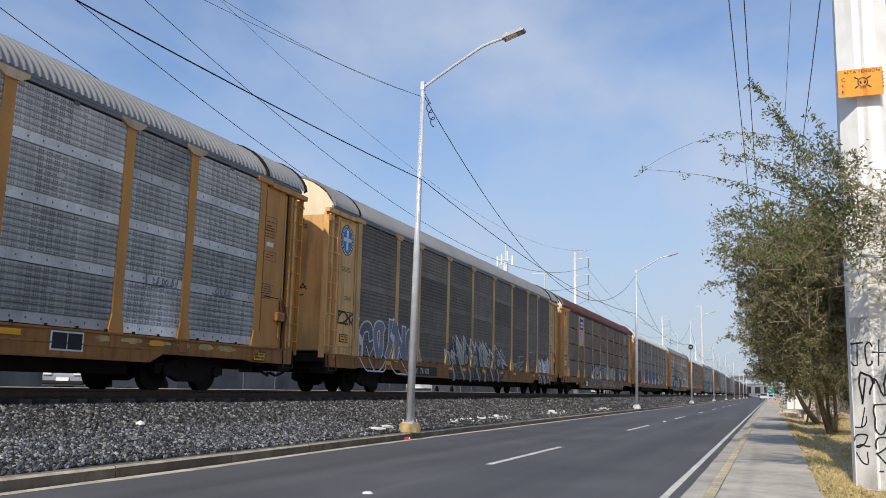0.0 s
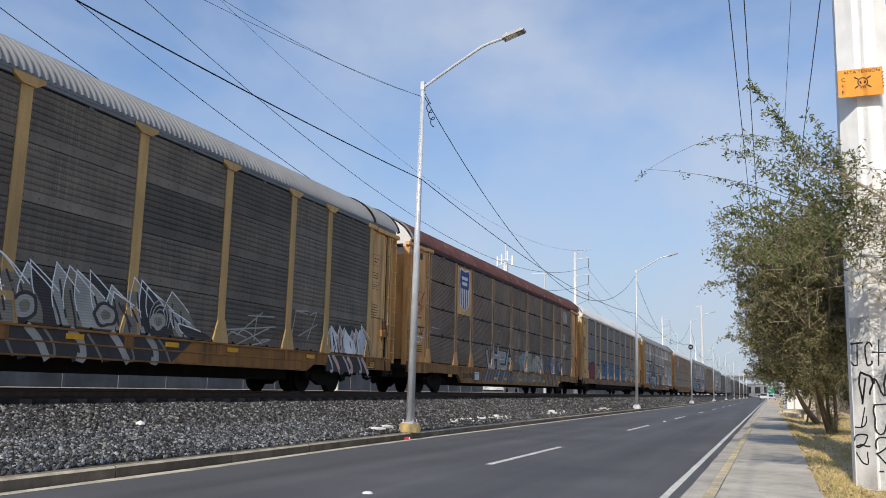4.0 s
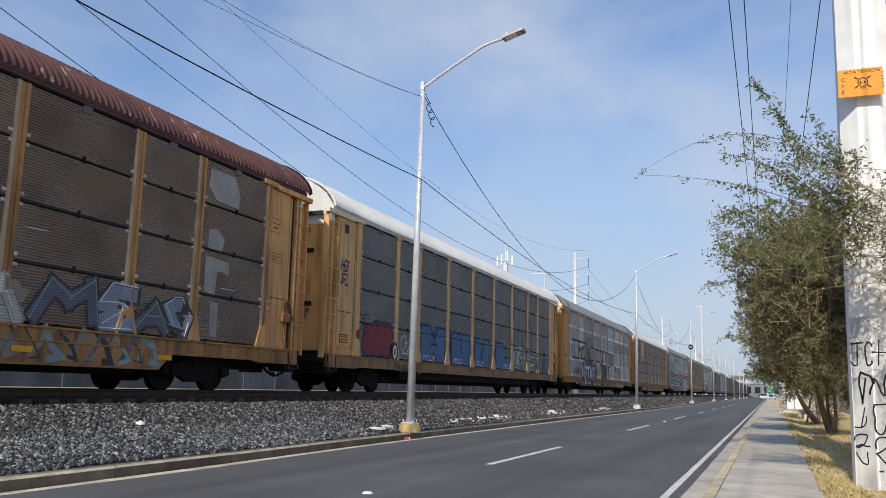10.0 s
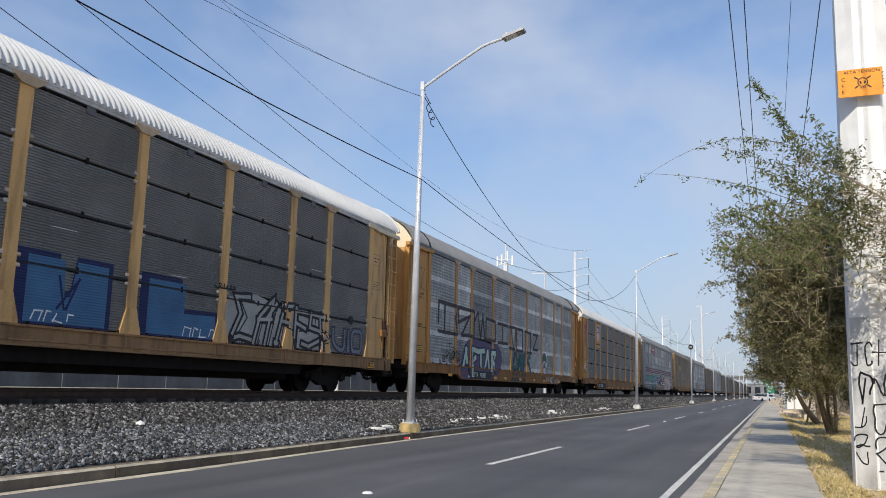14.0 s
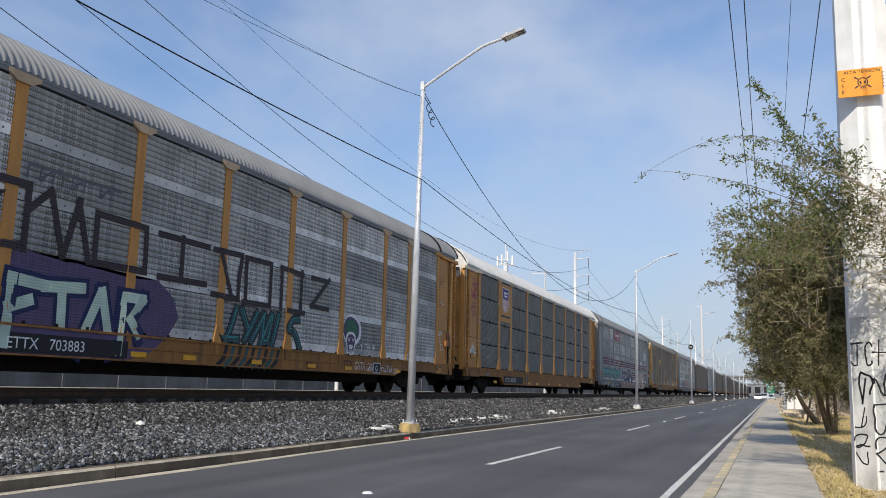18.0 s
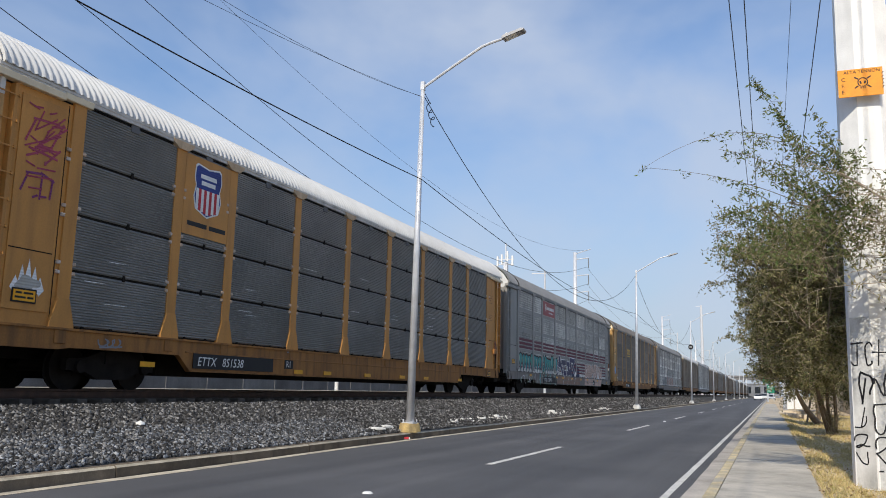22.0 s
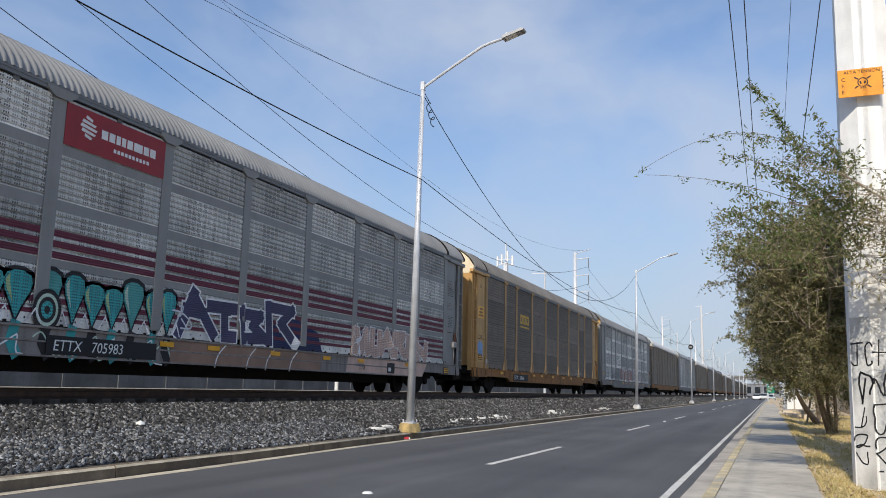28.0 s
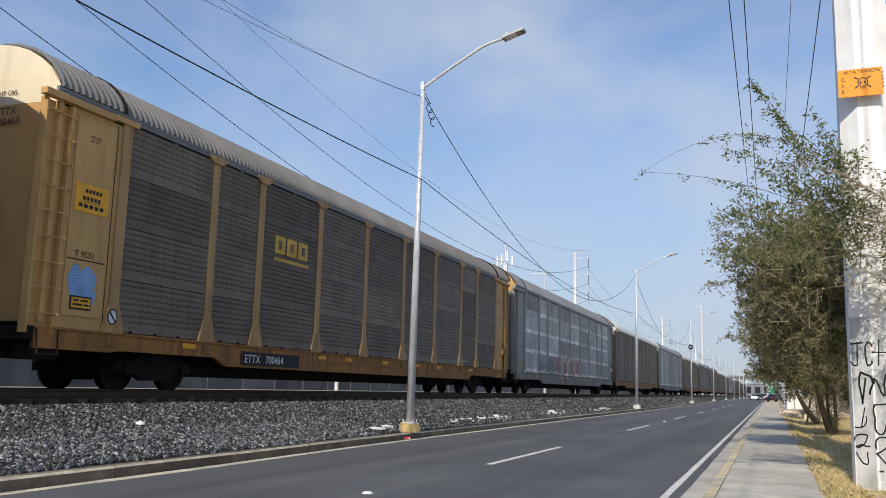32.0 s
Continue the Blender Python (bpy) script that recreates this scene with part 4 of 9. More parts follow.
            for k in range(int((u1 - u0) / 0.7)):
                piece("sill_clip", ("sill_clip",), lambda: boxes((1.455, 1.485, -0.03, 0.03, 1.06, 1.13), bevel=0.006), M_STEEL, car, (0, u0 + 0.5 + 0.7 * k - HALF, 0))
    # ends
    for end in (-1, 1):
        f = lambda u0, u1: (u0 - HALF, u1 - HALF) if end < 0 else (HALF - u1, HALF - u0)
        if end < 0:
            piece("end_sheet", ("end_sheet", end), lambda: boxes((1.34, 1.44, *f(0.68, 1.9), 1.05, 5.04), bevel=0.004), yl, car, label="plain end sheet")
            piece("end_panel", ("end_panel", end), lambda: boxes((1.436, 1.462, *f(0.78, 1.72), 1.3, 4.92), bevel=0.004), yl, car)
            piece("ladder_bay", ("ladder_bay", end), lambda: boxes((1.3, 1.36, *f(0.1, 0.62), 0.98, 5.02)), yl, car, label="recessed sheet behind the rungs")
            piece("bay_edge", ("bay_edge", end), lambda: boxes((1.3, 1.47, *f(0.06, 0.097), 0.95, 5.04)), yl, car)
        else:
            piece("end_sheet", ("end_sheet", end), lambda: boxes((1.34, 1.44, *f(0.92, 1.9), 1.05, 5.04), bevel=0.004), yl, car, label="plain end sheet")
            piece("end_panel", ("end_panel", end), lambda: boxes((1.436, 1.462, *f(1.0, 1.78), 1.12, 4.95), bevel=0.004), yl, car)
            piece("end_jamb", ("end_jamb", end), lambda: boxes((1.36, 1.452, *f(0.84, 0.917), 1.05, 5.0), bevel=0.004), yl, car)
            piece("end_slit", ("end_slit", end), lambda: boxes((1.2, 1.24, *f(0.66, 0.9), 1.05, 5.02)), M_RUST, car, label="rust-dark slit beside the ladder")
            piece("ladder_bay", ("ladder_bay", end), lambda: boxes((1.3, 1.36, *f(0.1, 0.62), 0.98, 5.02)), yl, car, label="recessed sheet behind the rungs")
            piece("bay_edge", ("bay_edge", end), lambda: boxes((1.3, 1.47, *f(0.06, 0.097), 0.95, 5.04)), yl, car)
        bmat = M_CREAM if style == "rib" and roof is M_ROOF_W else yl
        piece("end_beam", ("end_beam", end), lambda: boxes((1.38, 1.535, *f(-0.04, 1.62), 5.04, 5.165), bevel=0.01), bmat, car)
        piece("beam_tail", ("beam_tail", end), lambda: boxes((1.38, 1.525, *f(1.622, 2.28), 5.08, 5.2), bevel=0.01), bmat, car)
        # doors of mustard and rusty cars take a paler yellow for missing bounce light
        piece("end_door", ("end_door", end, style), lambda: door_bm(end, 1.15, 4.76 if style == "rib" else 5.02), M_YEL[1] if yel in (0, 2) else yl, car, label="curved end doors")
        # cream heads on perforated cars: the door yellow with sunlight put into the colour
        piece("door_head", ("door_head", end, style), lambda: door_bm(end, 4.765 if style == "rib" else 5.025, 6.1), door_top or (M_ROOF_W if style == "rib" else M_CREAM), car, label="pale arched door head")
        piece("end_hood", ("end_hood", end), lambda: hood_bm(end), roof, car, label="raised roof end")
        if end < 0:
            piece("visor", ("visor", end), lambda: visor_bm(end, 0.3, 0.34, 1.034), M_ROOF_W if roof is M_ROOF_W else M_EAVE, car)
        else:
            piece("visor", ("visor", end), lambda: visor_bm(end, 0.05, 0.11), roof if roof is M_ROOF_W else M_STEEL, car)
        if roof not in (M_ROOF_W, M_ROOF_R):
            piece("hood_rim", ("hood_rim", end), lambda: visor_bm(end, 1.85, 1.88, 1.036), M_STEEL, car)
        piece("end_platform", ("end_platform", end), lambda: boxes((-1.4, 1.4, *f(0.1, 0.75), 0.84, 1.07)), M_STEEL, car)
        for x_ in (0.95, -1.42):
            piece("step_box", ("step_box", end, x_), lambda: boxes((x_, x_ + 0.47, *f(0.3, 0.8), 0.52, 0.837)), M_STEEL, car)
        piece("coupler", ("coupler", end), lambda: boxes((-0.15, 0.15, *f(-0.35, 0.7), 0.7, 0.95), (-0.2, 0.2, *f(-0.62, -0.3), 0.66, 1.0), bevel=0.03), M_STEEL, car)
        if detail:
            piece("end_seam", ("end_seam", end), lambda: boxes((1.462, 1.465, *f(0.8 if end < 0 else 1.02, 1.7), 2.3, 2.32), (1.44, 1.4425, *f(1.78, 1.8), 1.1, 5.0)), M_STEEL, car)
            if end > 0:
                piece("handbrake", ("handbrake", end), lambda: boxes((1.46, 1.56, *f(0.85, 1.2), 1.74, 1.96), (1.46, 1.5, *f(0.98, 1.04), 1.3, 1.74), bevel=0.015), yl if yel == 3 else M_SILL[0], car, label="boxed handbrake on the end sheet")
                lever = piece("brake_lever", ("brake_lever",), lambda: prism([(HALF - 1.02, 2.24), (HALF - 0.92, 2.32), (HALF - 0.68, 1.84), (HALF - 0.76, 1.74), (HALF - 0.9, 1.84)], "x", 1.47, 1.53), M_RUST, car, label="worn lever of the handbrake")
                piece("chain", ("chain",), lambda: cyl(bmesh.new(), (1.5, HALF - 0.86, 1.12), (1.5, HALF - 0.86, 1.86), 0.022, seg=6), M_STEEL, lever)
            lad = piece("ladder", ("ladder", end), lambda: boxes((1.36, 1.49, *f(0.6, 0.67), 0.98, 5.02), bevel=0.008), yl, car)
            for k in range(9):
                piece("rung", ("rung", end), lambda: boxes((1.478, 1.5, *f(0.07, 0.7), 0.0, 0.022), (1.47, 1.512, *f(0.67, 0.71), -0.015, 0.04)), yl, lad, (0, 0, 1.28 + 0.44 * k))
            piece("brake_hose", ("brake_hose", end), lambda: tube([(0.3, f(0.2, 0.2)[0], 0.75), (0.32, f(-0.1, -0.1)[0], 0.52), (0.3, f(-0.45, -0.45)[0], 0.42), (0.2, f(-0.6, -0.6)[0], 0.5)], 0.035), M_STEEL, car)
            piece("grab_iron", ("grab_iron", end), lambda: tube([(1.47, f(0.3, 0.3)[0], 1.02), (1.52, f(0.3, 0.3)[0], 0.6), (1.52, f(0.75, 0.75)[0], 0.6), (1.47, f(0.75, 0.75)[0], 1.02)], 0.018), M_STEEL, car)
    # bogies
    for c in (3.78, 2 * HALF - 3.78):
        bog = empty("bogie")
        bog.parent = car
        bog.location = (0, c - HALF, 0)
        for s in (-1, 1):
            piece("side_frame", ("side_frame", s), lambda: frame_bm(s), M_STEEL, bog)
        piece("bolster", ("bolster",), lambda: boxes((-1.1, 1.1, -0.22, 0.22, 0.5, 0.84), (-0.3, 0.3, -0.95, 0.95, 0.45, 0.6)), M_STEEL, bog)
        for dy in (-0.85, 0.85):
            ws = piece("wheelset", ("wheelset",), wheelset_bm, M_STEEL, bog, (0, dy, 0.42))
            if detail:
                WHEELSETS.append((ws, dy))
    # small fittings
    if detail:
        for k, u in enumerate((4.05, 9.75, 11.3, 13.8, 16.4, 18.5, 22.0)):
            zr = {2: 0.62, 3: None, 4: 0.65, 5: 0.47}.get(i, 0.89)
            if zr:
                plate("reflector", car, u, u + 0.42, zr, zr + 0.1, 1.496, M_REFL, "yellow reflector")
        for u in (0.95, 25.9):
            for z_, h_, w_ in ((3.95, 0.34, 0.5), (3.2, 0.22, 0.55)) if u > 20 else ():
                bm = bmesh.new()
                for a_, b_, c_, d_ in ((0, w_, 0, 0.012), (0, w_, h_, h_ + 0.012), (0, 0.012, 0, h_), (w_ - 0.012, w_, 0, h_), (0.08, 0.22, h_ * 0.6, h_ * 0.7), (0.27, w_ - 0.1, h_ * 0.62, h_ * 0.7), (0.08, 0.3, h_ * 0.3, h_ * 0.4)):
                    quad_side(bm, u - 0.05 + a_, u - 0.05 + b_, z_ + c_, z_ + d_, 1.468)
                part("stencil", bm, M_RUST, car, "faint brown stencilled inspection box")
            if i == 2 and u > 20:
                continue
            low = u > 20
            u -= 0.28 * low
            zl, xl = (0.72, 1.482) if low else (1.42, 1.466)
            plate("warning_label", car, u, u + 0.5, zl, zl + 0.24, xl, M_BLACK)
            plate("warning_label", car, u + 0.03, u + 0.47, zl + 0.03, zl + 0.21, xl + 0.009, M_REFL)
            bm = bmesh.new()
            for a_, b_, c_ in ((0.07, 0.2, 0.145), (0.23, 0.42, 0.145), (0.06, 0.28, 0.07), (0.31, 0.44, 0.07)):
                quad_side(bm, u + a_, u + b_, zl + c_, zl + c_ + 0.035, xl + 0.0185)
            part("label_print", bm, M_BLACK, car)
    return car


# ---- graffiti ----
GLYPH = {"A": "0026,2640,1333", "B": "0006364544331303,334230,3000", "C": "4536162515051000304041", "D": "0006264440200000", "E": "40000646,0333", "F": "000646,0333",
         "I": "1030,2026,1636", "M": "0006234640", "N": "00064046", "O": "1030424436160402,0210", "P": "000636444303", "R": "0006364443034440", "T": "2026,0646", "W": "0600234046",
         "Z": "06460040", "L": "060040", "H": "0006,4046,0343", "K": "0006,460340", "S": "463616050413334241301001", "o": "0006464000", "i": "0646,0040,2026", "b": "00064643,0343,434000", "d": "0006464120,0010", "z": "0646230040", "U": "0602104042", "V": "062046", "X": "0046,0640"}


def strokes(text, u, z, w, h, seed, round_=0.0, jitter=0.05, lean=0.0):
    """The strokes of hand-drawn letters in a row, in metres."""
    rng = random.Random(seed)
    out = []
    cw = w / max(1, len(text))
    for k, ch in enumerate(text):
        for s in GLYPH.get(ch, "0046").split(","):
            pts = [Vector((int(s[i]) / 4, int(s[i + 1]) / 6)) for i in range(0, len(s), 2)]
            pts = [Vector((u + k * cw + (p.x * 0.74 + 0.08) * cw + rng.uniform(-1, 1) * jitter * cw + lean * p.y * h, z + p.y * h + rng.uniform(-1, 1) * jitter * h)) for p in pts]
            if round_ and len(pts) > 2:
                for _ in range(2):
                    q = [pts[0]]
                    for a, b in zip(pts, pts[1:]):
                        q += [a.lerp(b, 0.25), a.lerp(b, 0.75)]
                    pts = q + [pts[-1]]
            out.append(pts)
    return out


def scrawl(u, z, w, h, n, seed):
    """Illegible looping strokes."""
    rng = random.Random(seed)
    out = []
    for k in range(n):
        c = u + w * (k + 0.5) / n
        pts = [Vector((c + rng.uniform(-0.6, 0.6) * w / n, z + h * (j / 5 if k % 2 else 1 - j / 5) + rng.uniform(-0.12, 0.12) * h)) for j in range(6)]
        for _ in range(2):
            q = [pts[0]]
            for a, b in zip(pts, pts[1:]):
                q += [a.lerp(b, 0.25), a.lerp(b, 0.75)]
            pts = q + [pts[-1]]
        out.append(pts)
    return out


def tag(u, z, w, h, n, seed):
    """A hand-written tag that cannot be read: joined loops of uneven height."""
    rng = random.Random(seed)
    out, pts = [], []
    x, amp, ph = u, 1.0, rng.uniform(0, 6)
    steps = n * 10
    for k in range(steps + 1):
        t = k / steps
        if k % 10 == 0:
            amp, lean, wid = rng.uniform(0.55, 1.1), rng.uniform(0.0, 0.35), rng.uniform(0.25, 0.6)
        a = math.tau * k / 10 + ph
        y = 0.45 + 0.5 * amp * math.sin(a) + 0.1 * math.sin(a * 2 + seed)
        pts.append(Vector((u + w * t + wid * w / n * math.cos(a) + lean * y * h * 0.6, z + h * y)))
        if k % 10 == 9 and rng.random() < 0.3:
            out.append(pts)
            pts = []
    out.append(pts)
    if n > 2:
        out.append([Vector((u - 0.05 * w, z - h * 0.12)), Vector((u + w * 0.5, z - h * 0.02)), Vector((u + w * 1.05, z + h * 0.1))])
    return [q for q in out if len(q) > 2]


def hug(u, z):
    """How far the posts and gussets stand out over the sheets at a spot."""
    d = min(abs(u - e) for e in EDGES)
    if z < 1.58 and d < 0.13 + 0.14 * min(1, max(0, (1.58 - z) / 0.44)):
        return 0.037
    return 0.019 if d < 0.15 else 0.0


def paint(car, lines, width, material, layer, label="", x=1.462):
    """Sprayed strokes laid on the side sheets and over the posts."""
    for k, pts in enumerate(lines):
        if len(pts) < 2:
            continue
        fine = [pts[0]]
        for p, q in zip(pts, pts[1:]):
            m = max(1, int((q - p).length / 0.12))
            fine += [p.lerp(q, (j + 1) / m) for j in range(m)]
        bm = bmesh.new()
        rise = [x + 0.0025 * layer + 0.0003 * (k % 7)]

        def put(p):
            rise[0] += 0.00001
            return (rise[0] + (hug(p.x, p.y) if x == 1.462 else 0), p.x - HALF, p.y)

        ribbon(bm, fine, width, put)
        for f in bm.faces:
            f.normal_update()
            if f.normal.x < 0:
                f.normal_flip()
        part("graffiti", bm, material, car, label)


def sketch(codes, u0, u1, z0, z1, lean=0.0, soft=False, jitter=0.0, seed=1):
    """Strokes in a box, each written as pairs of digits from 0 to 9 across and up."""
    rng = random.Random(seed)
    out = []
    for c in codes.split(","):
        pts = []
        for i in range(0, len(c), 2):
            a, b = int(c[i]) / 9, int(c[i + 1]) / 9
            pts.append(Vector((u0 + (u1 - u0) * a + lean * b + rng.uniform(-jitter, jitter), z0 + (z1 - z0) * b + rng.uniform(-jitter, jitter))))
        if soft and len(pts) > 2:
            for _ in range(2):
                q = [pts[0]]
                for p, r in zip(pts, pts[1:]):
                    q += [p.lerp(r, 0.25), p.lerp(r, 0.75)]
                pts = q + [pts[-1]]
        out.append(pts)
    return out


def outlined(car, lines, wide, rim, inner, outer, layer, label="", bubble=False):
    """Fat strokes of one colour with a thin rim of another; bubble letters have round ends."""
    paint(car, lines, wide + 2 * rim, outer, layer, label)
    paint(car, lines, wide, inner, layer + 1, label)
    if bubble:
        for p in {(round(q.x, 3), round(q.y, 3)) for pts in lines for q in (pts[0], pts[-1])}:
            up = hug(*p)
            blob(car, p[0], p[1], wide / 2 + rim, wide / 2 + rim, outer, layer - 0.1, label, x=1.462 + up, wob=0.1)
            blob(car, p[0], p[1], wide / 2, wide / 2, inner, layer + 0.95, label, x=1.462 + up, wob=0.1)


def spikes(car, u0, u1, z0, z1, n, tones, edge, ink, seed, label="", lean=0.5, blunt=False):
    """Wildstyle lettering: a row of sharp leaning spikes that overlap, each rimmed and hatched."""
    rng = random.Random(seed)
    w = (u1 - u0) / n
    for k in range(n):
        c = u0 + w * (k + 0.5) + rng.uniform(-0.15, 0.15) * w
        top = z0 + (z1 - z0) * rng.uniform(0.68, 1.0)
        lo = z0 + (z1 - z0) * rng.uniform(0.0, 0.16)
        tip = c + rng.uniform(-lean, lean) * 0.8 - 0.15 * lean
        h = top - lo
        ring = [(c - w * 0.5, lo), (c - w * rng.uniform(0.55, 0.85), lo + h * 0.35), (c - w * 0.35, lo + h * 0.62), (tip, top), (c + w * 0.3, lo + h * rng.uniform(0.6, 0.72)),
                (c + w * rng.uniform(0.45, 0.8), lo + h * rng.uniform(0.4, 0.55)), (c + w * 0.35, lo + h * 0.3), (c + w * 0.55, lo)]
        if blunt:
            e = rng.uniform(-0.2, 0.2) * h
            ring = [(c - w * 0.6, lo), (c - w * 0.62, lo + h * 0.5), (c - w * 0.4 + e, top), (c + w * 0.35 + e, top - rng.uniform(0.0, 0.2) * h), (c + w * 0.65, lo + h * 0.5), (c + w * 0.3, lo + h * 0.4), (c + w * 0.6, lo)]
        fill(car, ring, tones[k % len(tones)], 0.002 + 0.0004 * (k % 5), label)
        up = [Vector(p) for p in ring if p[1] > 1.08]
        if len(up) > 2:
            paint(car, [up], rng.uniform(0.022, 0.036), edge, 2 + 0.2 * (k % 3), label)
        for j in range(2):
            a = rng.uniform(-0.3, 0.3) * w
            paint(car, [[Vector((c + a, max(1.1, lo + h * 0.1))), Vector((c + a * 0.6 + rng.uniform(-0.1, 0.1), lo + h * rng.uniform(0.3, 0.5))), Vector((c + (tip - c) * 0.6 + a * 0.3, lo + h * rng.uniform(0.55, 0.8)))]], rng.uniform(0.02, 0.05), ink, 3, label)


def feather(car, u, z0, z1, w, lean, tone, edge, ink, rise, label):
    """A curved blade of paint that leans to its tip, pale-edged above and hatched inside."""
    ts = [k / 7 for k in range(8)]
    side = lambda q: [(u + q * w * 0.5 * (1 - t ** 2.2) * (1 + 0.3 * math.sin(3 * t)) - lean * t ** 1.4, z0 + (z1 - z0) * t) for t in ts]
    lf, rt = side(-1), side(1)
    fill(car, lf + rt[-2::-1], tone, rise, label)
    paint(car, [[Vector(p) for p in lf[2:]] + [Vector(p) for p in rt[-2:3:-1]]], 0.026, edge, 2 + rise * 100, label)
    mid = [Vector(((a[0] * 2 + b[0]) / 3, a[1])) for a, b in zip(lf, rt)]
    paint(car, [mid[1:6], [p + Vector((w * 0.3, 0)) for p in mid[:5]]], 0.045, ink, 1.5 + rise * 100, label)


def petal(car, u, z0, z1, w, inner, light, label):
    """A drop with a round head and a drawn-out foot, black-rimmed, with a pale flank."""
    shape = [(0.0, 0.0), (-0.2, 0.3), (-0.42, 0.58), (-0.5, 0.78), (-0.4, 0.93), (-0.15, 1.0), (0.15, 1.0), (0.42, 0.92), (0.5, 0.76), (0.4, 0.55), (0.18, 0.28)]
    at = lambda k: [(u + a * w * k, z0 + (z1 - z0) * (0.55 + (b - 0.55) * k)) for a, b in shape]
    fill(car, at(1.08), G_BLACK, 0.002, label)
    fill(car, at(0.9), inner, 0.0045, label)
    fill(car, [(u + a * w * 0.8 - w * 0.02, z0 + (z1 - z0) * b * 0.95) for a, b in ((-0.1, 0.35), (-0.38, 0.62), (-0.46, 0.8), (-0.3, 0.93), (-0.28, 0.75), (-0.2, 0.55))], light, 0.006, label)


def blob(car, u, z, ru, rz, material, layer, label="", x=1.462, wob=0.12, seed=1):
    bm = bmesh.new()
    vs = []
    for k in range(28):
        a = k * math.tau / 28
        r = 1 + wob * noise.noise(Vector((math.cos(a) * 1.5, math.sin(a) * 1.5, seed * 3.1)))
        vs.append(bm.verts.new((x + 0.0025 * layer, u - HALF + ru * r * math.cos(a), z + rz * r * math.sin(a))))
    bm.faces.new(vs)
    return part("graffiti", bm, material, car, label)


def cut(pts, z, above):
    """The part of an outline above or below a height."""
    out = []
    for a, b in zip(pts, pts[1:] + pts[:1]):
        ia, ib = (a[1] >= z) == above, (b[1] >= z) == above
        if ia:
            out.append(a)
        if ia != ib:
            t = (z - a[1]) / (b[1] - a[1])
            out.append((a[0] + (b[0] - a[0]) * t, z))
    return out


def fill(car, pts, material, rise, label=""):
    """A sprayed field that runs over the side sheets and on over the sill below them."""
    for lo, hi, x in ((1.085, 5.0, 1.4625), (0.57, 1.032, 1.482)):
        q = cut(cut(list(pts), lo, True), hi, False)
        if len(q) < 3:
            continue
        bm = bmesh.new()
        bm.faces.new([bm.verts.new((x + rise, a - HALF, z)) for a, z in q])
        bmesh.ops.triangulate(bm, faces=bm.faces)
        for f in bm.faces:
            f.normal_update()
            if f.normal.x < 0:
                f.normal_flip()
        part("graffiti", bm, material, car, label)


def cover(car, u0, u1, material, top=1.7, rib=False):
    """The same spray where it runs over the gussets and post feet."""
    for u in EDGES:
        if u0 < u < u1:
            bm = prism([(-0.27, 1.08), (0.27, 1.08), (0.265, 1.14), (0.125, 1.57), (-0.125, 1.57), (-0.265, 1.14)] if rib else [(-0.195, 1.08), (0.195, 1.08), (0.185, 1.16), (0.12, 1.43), (-0.12, 1.43), (-0.185, 1.16)], "x", 1.49, 1.501)
            if top > 1.75:
                box(bm, 1.47, 1.483, -0.115, 0.115, 1.58 if rib else 1.44, top)
            o = part("graffiti", bm, material, car)
            o.location.y = u - HALF


def spray(name, col):
    """Thin paint that keeps the relief of the sheet's ribs; plain on the sill."""
    m = mat(name, col, 0.65, 0, 0.22, 1.5, 0, 60, 0.3, tuple(c * 0.55 + 0.03 for c in col))
    n, l = m.node_tree.nodes, m.node_tree.links
    tc, sep, a, s, k, b = (n.new("ShaderNode" + q) for q in ("TexCoord", "SeparateXYZ", "Math", "Math", "Math", "Bump"))
    a.operation, s.operation, k.operation = "MULTIPLY", "SINE", "GREATER_THAN"
    a.inputs[1].default_value, k.inputs[1].default_value = math.tau / 0.0492, 1.07
    on = n.new("ShaderNodeMath")
    on.operation = "MULTIPLY"
    b.inputs["Strength"].default_value, b.inputs["Distance"].default_value = 0.45, 0.007
    l.new(tc.outputs["Object"], sep.inputs["Vector"])
    l.new(sep.outputs["Z"], a.inputs[0])
    l.new(sep.outputs["Z"], k.inputs[0])
    l.new(a.outputs["Value"], s.inputs[0])
    l.new(s.outputs["Value"], on.inputs[0])
    l.new(k.outputs["Value"], on.inputs[1])
    l.new(on.outputs["Value"], b.inputs["Height"])
    l.new(b.outputs["Normal"], n["Principled BSDF"].inputs["Normal"])
    return m


